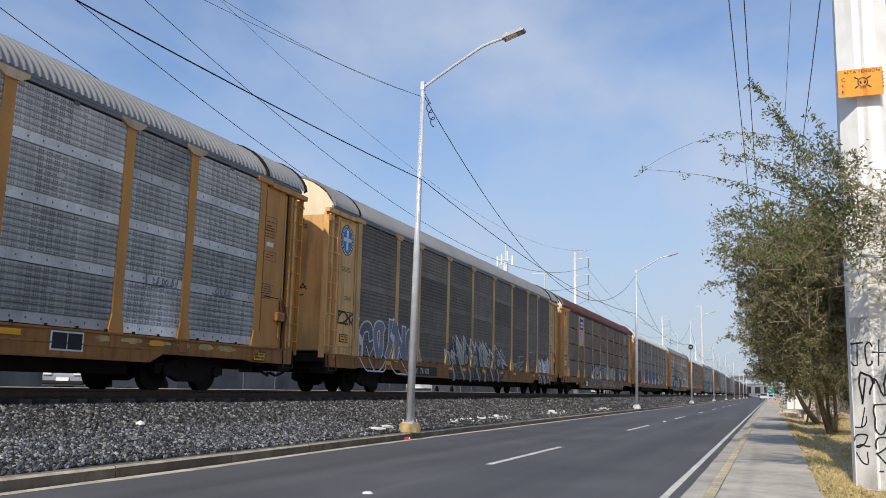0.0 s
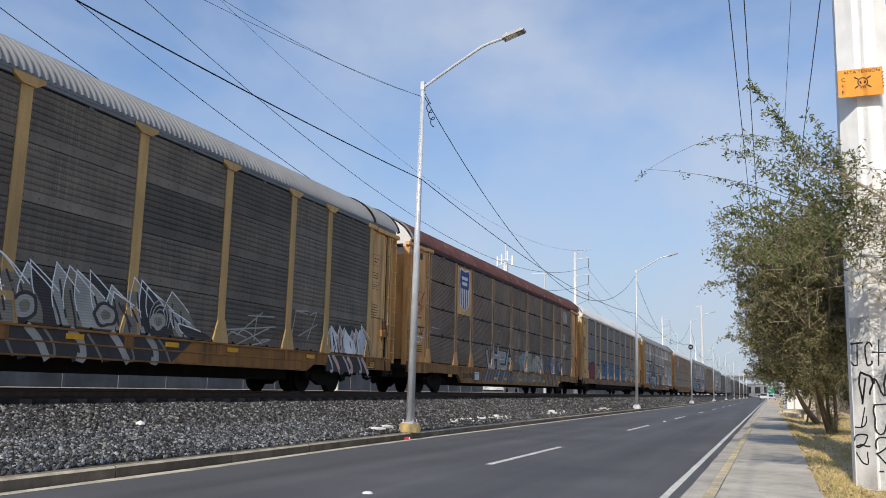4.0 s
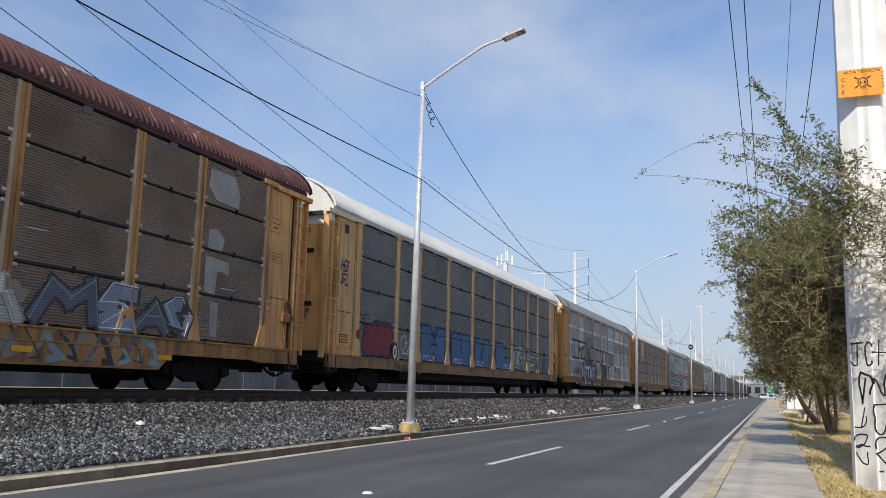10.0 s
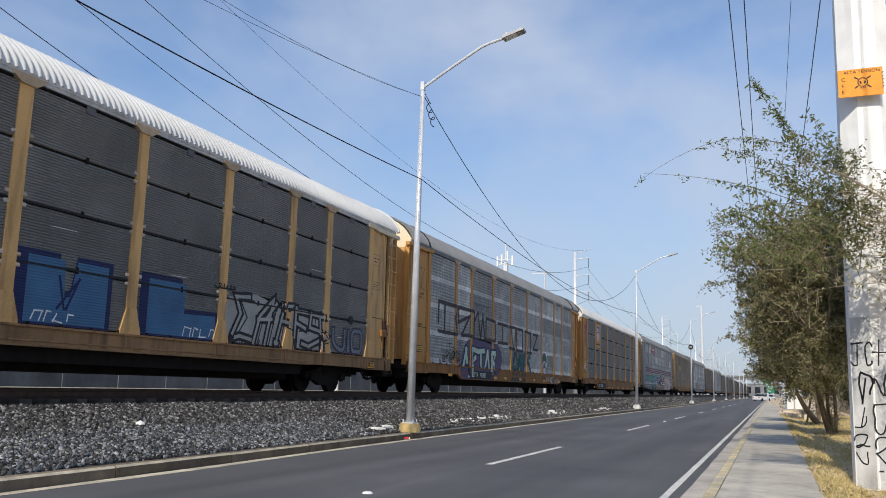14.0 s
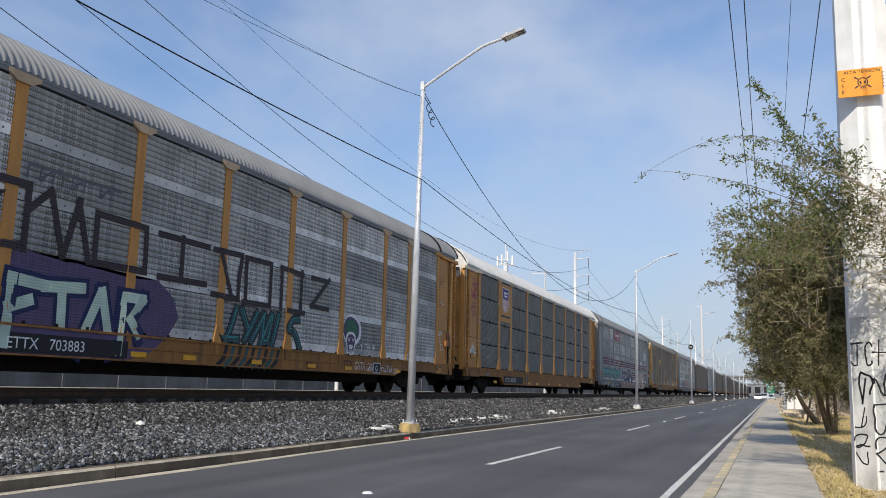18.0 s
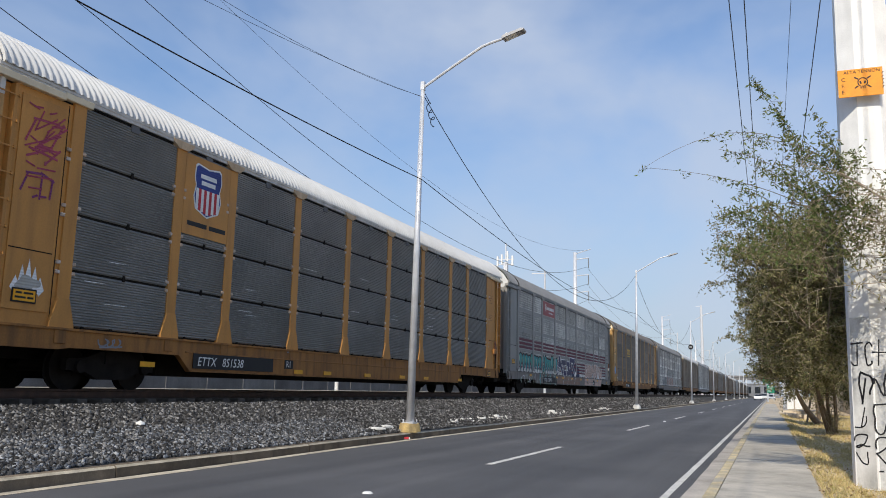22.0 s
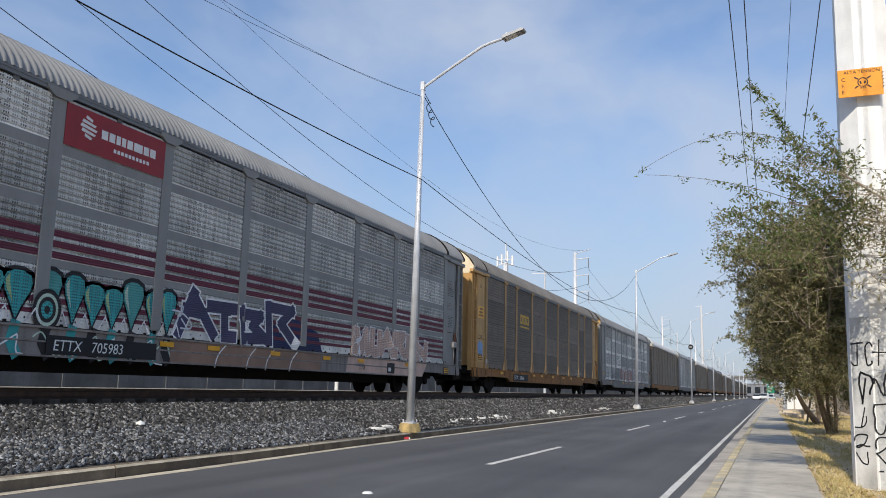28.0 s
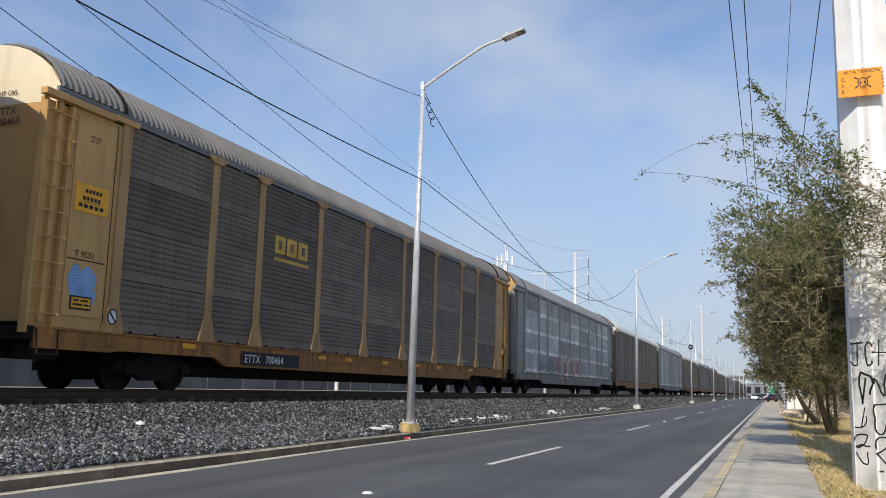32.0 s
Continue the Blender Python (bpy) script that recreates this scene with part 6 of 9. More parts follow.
for k in range(34):
    # the same paint on the sill, in lobes that lap over one another
    u_ = 12.95 + 0.168 * k
    blob(c2, u_, rng_.uniform(0.68, 0.86), rng_.uniform(0.18, 0.34), rng_.uniform(0.13, 0.18), (G_OLIVE, G_DUST, G_OLIVE)[rng_.randint(0, 2)], 0.3 + 0.02 * k, "pale faded wildstyle graffiti", x=1.482, wob=0.6, seed=100 + k)
    if k % 4 == 0:
        paint(c2, sketch("0035" + "6999", u_, u_ + 0.35, 0.56, 1.0, 0.0, True, 0.03, k), 0.022, G_WHITE if k % 8 else G_SHADE, 2, x=1.482)
G_STEEL = spray("spray_steel_blue", (0.24, 0.265, 0.31))
for cd_, a_, b_, z_, m_ in (("0028,2855,5589,8990", 18.95, 20.2, 1.85, G_SHADE), ("9939" + "15557520,2080", 20.35, 21.15, 1.8, G_STEEL), ("0059,5990,2575", 21.45, 22.15, 1.6, G_SHADE), ("4006395985603040", 22.3, 22.85, 1.8, G_STEEL)):
    outlined(c2, sketch(cd_, a_, b_, 1.25, z_, 0.04, False, 0.06, int(a_)), 0.26, 0.05, m_, G_INK, 1, "grey-blue faded graffiti with dark edges")
    paint(c2, sketch(cd_, a_ - 0.1, b_ + 0.1, 1.17, z_ + 0.16, 0.04, False, 0.06, int(a_)), 0.025, G_AQUA if m_ is G_SHADE else G_LINE, 4, "grey-blue faded graffiti with dark edges")
for k in range(15):
    u_ = 18.7 + 0.21 * k
    paint(c2, sketch("0035" + "5999" if k % 2 else "0955" + "8030", u_, u_ + 0.45, 0.55, 1.0, 0.0, False, 0.05, k), 0.03 + 0.05 * (k % 3), (G_INK, G_OLIVE, G_AQUA, G_SHADE)[k % 4], 1, "grey-blue faded graffiti with dark edges", x=1.482)
cover(c2, 14.5, 18.8, G_LIGHT, rib=True)
cover(c2, 9.0, 12.0, G_LIGHT, 1.75, rib=True)
for q_ in ([(23.35, 4.92), (23.3, 4.5), (23.6, 4.25), (24.45, 4.2), (24.5, 4.5), (24.25, 4.92)], [(23.4, 3.55), (23.4, 3.1), (23.9, 3.1), (24.0, 3.4), (23.7, 3.6)],
           [(23.35, 2.95), (23.35, 2.15), (23.75, 2.12), (23.8, 2.7), (24.2, 2.6), (24.2, 2.9)], [(23.6, 1.95), (23.65, 1.2), (23.9, 1.2), (23.88, 1.95)]):
    fill(c2, q_, G_PATCH, 0.001, "pale patch on the ribbed sheet")
# car 3
part("notch", boxes((1.45, 1.4635, 1.05 - HALF, 1.3 - HALF, 4.62, 4.88)), M_BLACK, c3)
vents(c3, (3.92, 2.4))
part("vent", boxes((-0.9, 1.2, -HALF + 0.14, -HALF + 0.2, 5.0, 5.12)), M_BLACK, c3, "dark slot in the end doors")
end_words(c3, "CP 556365", 0.2, -0.05, 4.5, M_BLACK)
bm = bmesh.new()
for k in range(5):
    for a_, b_ in ((-0.42, -0.2), (-0.16, 0.1), (0.14, 0.3 - 0.03 * k)):
        bm.faces.new([bm.verts.new((0.55 + x_, -HALF + 0.352 - 0.168 * (1 - ((0.55 + x_) / 1.5) ** 2), 2.28 - 0.07 * k + z_)) for x_, z_ in ((a_, 0), (b_, 0), (b_, 0.03), (a_, 0.03))])
part("door_print", bm, M_BLACK, c3, "rows of small dark print")
words(c3, "CP 556365", 0.34, 4.75, 0.68, 1.503, M_BLACK)
paint(c3, sketch("0009,3039,0535,4060,4969,6045,7079,7999,9575", 0.9, 1.35, 3.5, 3.8, 0.06, True, 0.02) + sketch("0009,0949,4505,4500,5060,5969,7090,9070", 0.95, 1.35, 3.1, 3.4, 0.05, True, 0.02), 0.05, G_NAVY, 1, "blue tag", x=1.466)
paint(c3, sketch("3035577939151330,6080997050", 0.85, 1.5, 2.2, 2.9, 0, True) + sketch("9040009939654550", 0.85, 1.4, 1.85, 2.3, 0, True), 0.012, G_BLUEGREY, 1, "faint line drawing", x=1.466)
for k, (u_, w_, h_) in enumerate(((2.5, 0.7, 0.95), (3.1, 0.65, 1.1), (3.65, 0.75, 1.1))):
    for st, (mt, g_) in enumerate(((G_NAVY, 0.055), (G_RED, 0.0))):
        fill(c3, [(u_ - g_, 1.25 - g_), (u_ - 0.04 - g_, 1.1 + h_ * 0.5), (u_ + 0.05 - g_, 1.05 + h_ + g_), (u_ + w_ * 0.45, 1.1 + h_ + g_), (u_ + w_ + g_, 1.05 + h_ + g_), (u_ + w_ * 1.08 + g_, 1.1 + h_ * 0.5), (u_ + w_ * 1.05 + g_, 1.2 - g_), (u_ + w_ * 0.6, 1.13 - g_)], mt, 0.002 + 0.002 * st + 0.0005 * k, "red and navy bubble graffiti")
    paint(c3, [[Vector((u_ + w_ * 0.25, 1.3 + 0.1 * k)), Vector((u_ + w_ * 0.5, 1.42)), Vector((u_ + w_ * 0.75, 1.35))], [Vector((u_ + w_ * 0.4, 1.65)), Vector((u_ + w_ * 0.45, 1.95))]], 0.04, G_NAVY, 4)
blob(c3, 2.08, 1.72, 0.13, 0.15, G_RED, 3, "round red sprayed spot", x=1.478, seed=2)
blob(c3, 4.55, 1.86, 0.15, 0.17, G_RED, 2, "round red sprayed spot", seed=4)
paint(c3, sketch("0009,4049,0444,4969,9979,9575", 2.25, 2.8, 2.12, 2.35) + sketch("0949,0009,4540,6090,9969,6595", 2.25, 2.75, 1.85, 2.05), 0.03, G_NAVY, 4, "small navy letters")
disc("eight_ball", c3, 4.72, 1.32, 0.27, 0.32, 1.5, M_BLACK)
disc("eight_ball", c3, 4.74, 1.32, 0.16, 0.22, 1.503, G_CREAM)
words(c3, "8", 0.3, 4.66, 1.22, 1.506, M_BLACK)
paint(c3, sketch("2004195945,4555999550,5520408090", 5.25, 6.1, 1.3, 1.9, 0, True) + sketch("0599,0090,5599", 6.0, 6.4, 1.55, 1.75, 0, True), 0.032, G_WHITE, 1, "loose white outline scribble")
for ch, u0, u1, top in (("M", 7.0, 9.35, 2.38), ("D", 10.1, 12.1, 2.33), ("W", 12.85, 14.75, 2.28), ("L", 15.8, 18.05, 2.25)):
    w = u1 - u0
    solid = {"M": [(0, 0), (0, 1), (0.4, 1), (0.53, 0.66), (0.64, 1), (1, 1), (1, 0), (0.68, 0), (0.55, 0.32), (0.42, 0)], "D": [(0, 0), (0, 1), (1, 0.98), (1, 0)],
             "W": [(0, 0), (0, 1), (0.42, 1), (0.44, 0.45), (0.54, 0.45), (0.6, 1), (1, 1), (1, 0)], "L": [(0, 0), (0, 1), (0.5, 1), (0.5, 0.45), (1, 0.48), (1, 0)]}[ch]
    for k, (m, d, dx) in enumerate(((G_NAVY, 0.07, -0.12), (G_NAVY, 0.07, 0.0), (G_BLUE, -0.025, 0.0))):
        bm = bmesh.new()
        z0, z1 = 1.12, top
        bm.faces.new([bm.verts.new((1.464 + 0.002 * k, u0 + dx + w * a + (d if a > 0.5 else -d) * 1.2 - HALF, z0 + (z1 - z0) * c + (d if c > 0.4 else -d * 0.4))) for a, c in solid][::-1])
        for f in bm.faces:
            f.normal_update()
            if f.normal.x < 0:
                f.normal_flip()
        part("graffiti", bm, m, c3, "blue block letter with navy edge")
    if ch == "D":
        paint(c3, sketch("50304660" + "885949", u0 + w * 0.42, u0 + w * 0.62, 1.62, 2.1, 0, True), 0.05, G_NAVY, 4)
    if ch == "W":
        paint(c3, sketch("0099,9940,0930", u0 + w * 0.38, u0 + w * 0.62, 1.4, 1.95), 0.05, G_NAVY, 4)
    if ch == "M":
        paint(c3, sketch("0959,5999", u0 + w * 0.4, u0 + w * 0.66, 1.15, 1.75) + sketch("0950,5099", u0 + w * 0.4, u0 + w * 0.66, 1.9, 2.3), 0.1, G_NAVY, 4)
    paint(c3, sketch("0009,2029,0929,3039,3949,5059,5070,8089,8999", u0 + w * (0.5 if ch == "L" else 0.1), u0 + w * (0.95 if ch == "L" else 0.55), 1.17, 1.32, 0.05, False, 0.02, int(u0)), 0.026, G_WHITE, 4, "small white writing")
disc("orange_dot", c3, 6.72, 1.65, 0.12, 0.14, 1.5, M_ORANGE)
disc("ring_mark", c3, 6.85, 0.82, 0.2, 0.19, 1.5025, M_BLACK)
disc("ring_mark", c3, 6.85, 0.82, 0.175, 0.165, 1.504, M_SILL[1])
fill(c3, [(18.4, 1.1), (18.4, 2.1), (18.9, 2.28), (19.6, 2.3), (20.6, 2.12), (22.2, 2.1), (23.1, 1.95), (23.3, 1.15)], G_LIGHT, 0.0, "silver and black graffiti letters")
for cd_, a_, b_, z_ in (("8929" + "55004090", 18.55, 19.4, 2.2), ("00258950,5599,1575", 19.55, 20.4, 2.2), ("0039,3999,2575,0010", 20.55, 21.2, 2.12), ("0009,0989,0575,5090", 21.4, 22.1, 2.1), ("79090555" + "9300,4960", 22.2, 23.1, 2.05)):
    outlined(c3, sketch(cd_, a_, b_, 1.22, z_, 0.04, False, 0.07, int(a_ * 9)), 0.085, 0.07, G_LIGHT, G_BLACK, 2, "silver and black graffiti letters")
    paint(c3, sketch(cd_, a_ + 0.16, b_ + 0.16, 1.14, z_ - 0.1, 0.04, False, 0.06, int(a_ * 7)), 0.04, G_BLACK, 1.5)
for cd_, a_, b_, z_ in (("09035090" + "99", 23.45, 24.15, 1.75), ("5059", 24.25, 24.5, 1.75), ("3000094979704030", 24.6, 25.4, 1.8)):
    outlined(c3, sketch(cd_, a_, b_, 1.2, z_, 0.0, True), 0.1, 0.05, G_BLUEGREY, spray("spray_dusk_purple", (0.06, 0.048, 0.084)), 2, "dark purple loops")
disc("graffiti", c3, 24.5, 2.1, 0.16, 0.13, 1.4685, G_BLACK, "dark purple loops")
paint(c3, tag(19.0, 1.12, 0.8, 0.14, 6, 33) + tag(18.0, 2.3, 0.7, 0.12, 5, 34), 0.025, G_BLACK, 2)
# car 4
end_marks(c4, "ETTX", "703883")
words(c4, "310310", 0.13, 1.0, 2.35, 1.468, M_BLACK)
paint(c4, sketch("2059,5999,9929,2999,0585", 0.95, 1.45, 3.2, 3.5, 0.05, True, 0.03) + sketch("0939,3949,4079,7999,2090", 1.0, 1.5, 3.7, 4.4, 0.05, False, 0.06), 0.022, G_BLACK, 1, x=1.466)
for cd_, u, w, z, h in (("0809" + "99,0903,3930,0090,9985" + "90", 2.95, 2.05, 2.3, 1.08), ("0999,0904" + "7720,2090", 5.15, 1.75, 2.3, 1.05), ("0009,0639,3950,5079,7990", 7.1, 1.4, 2.32, 1.05), ("0009999000", 8.65, 1.3, 2.3, 0.9),
                        ("0999,5040" + "49,0090", 10.4, 1.5, 2.3, 0.85), ("0999,9985,8580,0080,4060" + "28", 12.2, 1.05, 2.12, 1.0), ("0009999000", 13.4, 1.1, 2.12, 1.02), ("0009,0989,8980,3090", 14.95, 1.15, 2.05, 1.05), ("0999,9902,0292", 16.45, 0.95, 2.05, 1.03)):
    paint(c4, sketch(cd_, u, u + w, z, z + h, 0.0, False, 0.04, int(u * 7)), 0.135, G_ROLLER, 3, "large dark roller-painted letters")
fill(c4, [(5.9, 1.9), (6.3, 2.15), (7.1, 2.3), (8.0, 2.22), (8.8, 2.28), (9.7, 2.15), (10.4, 2.2), (10.9, 1.9), (11.1, 1.5), (10.8, 1.1), (10.3, 0.75), (9.6, 0.56), (6.3, 0.56), (5.5, 0.65), (5.4, 1.0), (5.6, 1.4)], G_PURPLE, 0.0, "purple graffiti with pale green letters")
for cd_, a_, b_ in (("0049,4970", 5.65, 6.6), ("1019,1999,1566", 6.75, 7.5), ("0999,5049", 7.55, 8.35), ("0059,5990", 8.4, 9.2), ("0009,0979,7935,3590", 9.4, 10.15)):
    outlined(c4, sketch(cd_, a_, b_, 0.75, 1.78, 0.05, False, 0.04, int(a_ * 5)), 0.2, 0.08, G_MINT, G_NAVY, 2, "pale green letters on purple")
number_plate(c4, "ETTX   703883", 6.75, 2.9)
for k, w_ in enumerate((0.22, 0.24, 0.17, 0.17, 0.24, 0.36, 0.24, 0.24)):
    a_ = 7.0 + (0, 0.26, 0.54, 0.75, 0.96, 1.24, 1.64, 1.92)[k]
    paint(c4, sketch("0009990000" if k in (1, 4, 6) else "0009,0999", a_, a_ + w_, 3.52, 3.74, 0.02), 0.045, G_SHADE, 1, "faded dark printed marks")
GLYPH.update({"Y": "0623,462320", "G": "46160400404232", "J": "4641300001"})
for k, t_ in enumerate(("IT CAN ONLY", "GET BETTER")):
    paint(c4, [q for q in strokes(t_.replace(" ", "_"), 3.35 + 0.12 * k, 1.42 - 0.24 * k, 1.9, 0.19, 7 + k, 0, 0.05) if len(q) > 1], 0.035, G_BLACK, 1, "dark hand-written lines in a scribbled cloud")
paint(c4, sketch("20035070", 3.15, 3.5, 1.1, 1.75, 0, True) + sketch("0949,4959,0930", 4.1, 4.8, 1.6, 1.9, 0, True) + sketch("0939859560", 4.4, 5.4, 1.2, 1.75, 0, True), 0.035, G_BLACK, 1)
G_DEEP = spray("spray_deep_teal", (0.036, 0.09, 0.096))
for cd_, a_, b_ in (("79300090", 12.6, 13.2), ("0944,9930", 13.3, 13.9), ("0059,5950,5099", 13.8, 14.5), ("0020" + "49,8960", 14.3, 14.9), ("7939155590", 15.2, 16.0)):
    outlined(c4, sketch(cd_, a_, b_, 1.18, 1.85, 0.06, True, 0.03), 0.16, 0.04, G_DEEP, G_BLACK, 1, "black and deep teal graffiti")
    paint(c4, sketch(cd_, a_ + 0.03, b_ + 0.03, 1.22, 1.9, 0.06, True, 0.03), 0.03, G_TEAL, 4)
for k in range(9):
    a_ = 12.5 + 0.27 * k
    paint(c4, [[Vector((a_, 0.58)), Vector((a_ + 0.22, 0.75)), Vector((a_ + 0.3, 1.02))]], 0.12, G_DEEP if k % 2 else G_BLACK, 2, "black and deep teal graffiti", x=1.482)
blob(c4, 18.93, 1.82, 0.62, 0.46, G_WHITE, 1, "white sprayed skull shape", wob=0.1, seed=2)
blob(c4, 18.86, 1.82, 0.5, 0.38, G_PURPLE, 2, wob=0.1, seed=3)
blob(c4, 18.85, 1.86, 0.4, 0.24, spray("spray_green", (0.036, 0.144, 0.084)), 2.5, wob=0.25, seed=7)
for st_, (m_, k_) in enumerate(((G_WHITE, 1.0), (G_PURPLE, 0.78), (G_WHITE, 0.4))):
    fill(c4, [(18.86 + a * 0.33 * k_, 1.42 - 0.1 * (st_ == 2) + b * 0.31 * (k_ if st_ < 2 else 0.2)) for a, b in ((-0.7, -1), (-0.75, -0.35), (-1, 0.2), (-0.85, 0.8), (-0.4, 1.1), (0.4, 1.1), (0.85, 0.8), (1, 0.2), (0.75, -0.35), (0.7, -1), (0, -1.1))], m_, 0.008 + 0.002 * st_, "white sprayed skull shape")
paint(c4, sketch("0950,5099", 18.66, 18.8, 1.48, 1.58) + sketch("0950,5099", 18.92, 19.06, 1.48, 1.58) + sketch("0090", 18.74, 18.98, 1.2, 1.2), 0.026, G_WHITE, 5)
paint(c4, sketch("0999,5059", 19.5, 19.65, 1.25, 1.42) + sketch("0999,5059", 19.8, 19.95, 1.27, 1.44) + sketch("0009,0999,9505,5590", 20.0, 20.15, 1.28, 1.44) + sketch("5059", 20.25, 20.35, 1.28, 1.44) + sketch("0009,0999,9505", 20.4, 20.5, 1.28, 1.44), 0.028, G_WHITE, 1, "small white letters")
for t_, a_, b_, z_, m_ in (("TTX", 18.42, 18.98, 0.7, M_RUST), ("GATA", 19.15, 19.82, 0.69, G_WHITE), ("GAN", 19.95, 20.36, 0.67, G_WHITE)):
    paint(c4, strokes(t_, a_, z_, b_ - a_, 0.2, 12, 0, 0.04, 0.1), 0.045 if t_ == "TTX" else 0.024, m_, 1, "rust-brown stencil on the sill" if t_ == "TTX" else "white hand-written letters", x=1.482)
plate("notice", c4, 20.34, 20.86, 0.6, 0.92, 1.4965, M_WHITE, "black notice in a white frame")
plate("notice_field", c4, 20.37, 20.83, 0.625, 0.895, 1.5, M_BLACK)
words(c4, "G", 0.25, 20.48, 0.66, 1.5095, M_WHITE)
paint(c4, [q for k in range(9) for q in sketch(("0009,0989,0565", "0009,9099,0090", "8999" + "0090", "0009,8905,0590", "0009,0990,9099")[k % 5], 20.98 + 0.14 * k + 0.04 * (k > 3), 21.08 + 0.14 * k + 0.04 * (k > 3), 0.68 - 0.008 * k, 0.87 - 0.008 * k, 0.03, False, 0.012, k)], 0.02, G_WHITE, 1, "white hand-written letters", x=1.482)
paint(c4, tag(16.38, 0.64, 0.52, 0.12, 6, 43) + tag(16.3, 0.76, 0.4, 0.08, 4, 44), 0.02, M_RUST, 1, "faint rust-brown writing", x=1.482)
paint(c4, sketch("5059690090703040", 22.84, 23.1, 1.12, 1.34, 0, True), 0.035, G_WHITE, 2, "small white pointing sign", x=1.5)
bars(c4, 26.0, 3.4, 0.4, 2, 0.05, 1.467, M_WHITE)
paint(c4, sketch("9909009055", 25.75, 25.9, 2.12, 2.3) + sketch("0049,4990", 25.95, 26.1, 2.12, 2.3) + sketch("0999,5059", 26.1, 26.25, 2.12, 2.3) + sketch("0920" + "9000,9099", 25.98, 26.1, 1.88, 2.05) + sketch("090040", 25.78, 25.95, 1.6, 1.8) + sketch("0009799000", 26.1, 26.3, 1.6, 1.8), 0.025, G_WHITE, 1, "white hand-written letters", x=1.466)
# car 5
end_marks(c5, "ETTX", "851538")
vents(c5, (3.92, 2.4))
door_tag(c5, sketch("0930,3069", 0.5, 0.95, 2.75, 3.3) + sketch("3030394979756530", 0.6, 1.1, 1.95, 2.3, 0, True) + sketch("0929,2999,5055,5990,3039", 0.55, 1.1, 1.3, 1.85, 0, True, 0.03), 0.045, M_BLACK)
part("vent", boxes((-0.9, 1.2, -HALF + 0.14, -HALF + 0.2, 5.0, 5.12)), M_BLACK, c5, "dark slot in the end doors")
shield(c5, 5.0, 6.57, 3.3, 5.04, M_YEL[0], True)
number_plate(c5, "ETTX   851538", 5.65, 3.1, 0.18, z=0.48)
plate("number_panel", c5, 9.3, 9.7, 0.58, 0.82, 1.484, M_BLACK)
words(c5, "R1", 0.22, 9.36, 0.62, 1.494, M_WHITE)
paint(c5, sketch("0009,0979,3090,5999,9960,4099", 0.95, 1.6, 4.1, 4.55, 0.1, True, 0.05) + sketch("0059,2969,6050,5099,0585", 1.0, 1.6, 3.85, 4.1, 0.05, True, 0.04), 0.042, spray("spray_rose", (0.36, 0.06, 0.108)), 1, "rose and maroon tags", x=1.466)
paint(c5, sketch("0009,0949,4040,5059,5989,8050,9099", 0.95, 1.55, 3.25, 3.6, 0.05, True, 0.05), 0.04, spray("spray_plum", (0.204, 0.042, 0.144)), 1, "rose and maroon tags", x=1.466)
paint(c5, sketch("0929,1939,4920,5979,6099,3077", 0.9, 1.6, 4.35, 4.75, 0.05, True, 0.04) + sketch("0099,2079,4059,0690", 0.95, 1.55, 4.0, 4.4, 0.05, True, 0.05) + sketch("0929,2060,4999,0595", 0.95, 1.5, 3.35, 3.75, 0.05, True, 0.04), 0.03, spray("spray_rose_thin", (0.33, 0.05, 0.1)), 2, "rose and maroon tags", x=1.466)
blob(c5, 1.25, 1.75, 0.24, 0.14, G_LIGHT, 1, "white dripping tag", x=1.466, wob=0.5, seed=5)
for a_, h_ in ((1.0, 0.2), (1.12, 0.4), (1.25, 0.5), (1.38, 0.38), (1.5, 0.22)):
    part("graffiti", prism([(a_ - 0.1 - HALF, 1.66), (a_ - HALF, 1.66 + h_), (a_ + 0.1 - HALF, 1.66), (a_ - HALF, 1.56)], "x", 1.4655, 1.4665 + 0.002 * h_), G_WHITE, c5, "white dripping tag")
paint(c5, sketch("0090,0969,3000", 9.4, 9.75, 1.0, 1.06) + tag(3.0, 0.8, 0.5, 0.16, 3, 9), 0.03, G_BLUEGREY, 1, x=1.482)
# car 6
end_marks(c6, "ETTX", "ETTX")
bd = plate("board", c6, 6.86, 9.48, 4.28, 5.05, 1.481, M_BOARD, "red board with plain white marks")
for k in range(5):
    bm = bmesh.new()
    w_ = 0.16 * math.sin(math.pi * (k + 0.8) / 5.6)
    vs = [bm.verts.new((1.492, 7.4 + a_ - HALF, 4.9 - 0.085 * k + b_)) for a_, b_ in ((-w_ * 1.3, -0.01), (w_ * 1.1, -0.05), (w_ * 1.3, -0.005), (-w_ * 1.1, 0.05))]
    bm.faces.new(vs)
    part("mark", bm, M_WHITE, bd)
a = 7.72
for w in (0.16, 0.15, 0.11, 0.11, 0.15, 0.24, 0.15, 0.16):
    part("mark", quad_side(bmesh.new(), a, a + w, 4.62, 4.62 + 0.17, 1.492), M_WHITE, bd)
    a += w + 0.035
for k in range(10):
    part("mark", quad_side(bmesh.new(), 8.05 + 0.1 * k, 8.12 + 0.1 * k, 4.44, 4.51, 1.492), M_WHITE, bd)
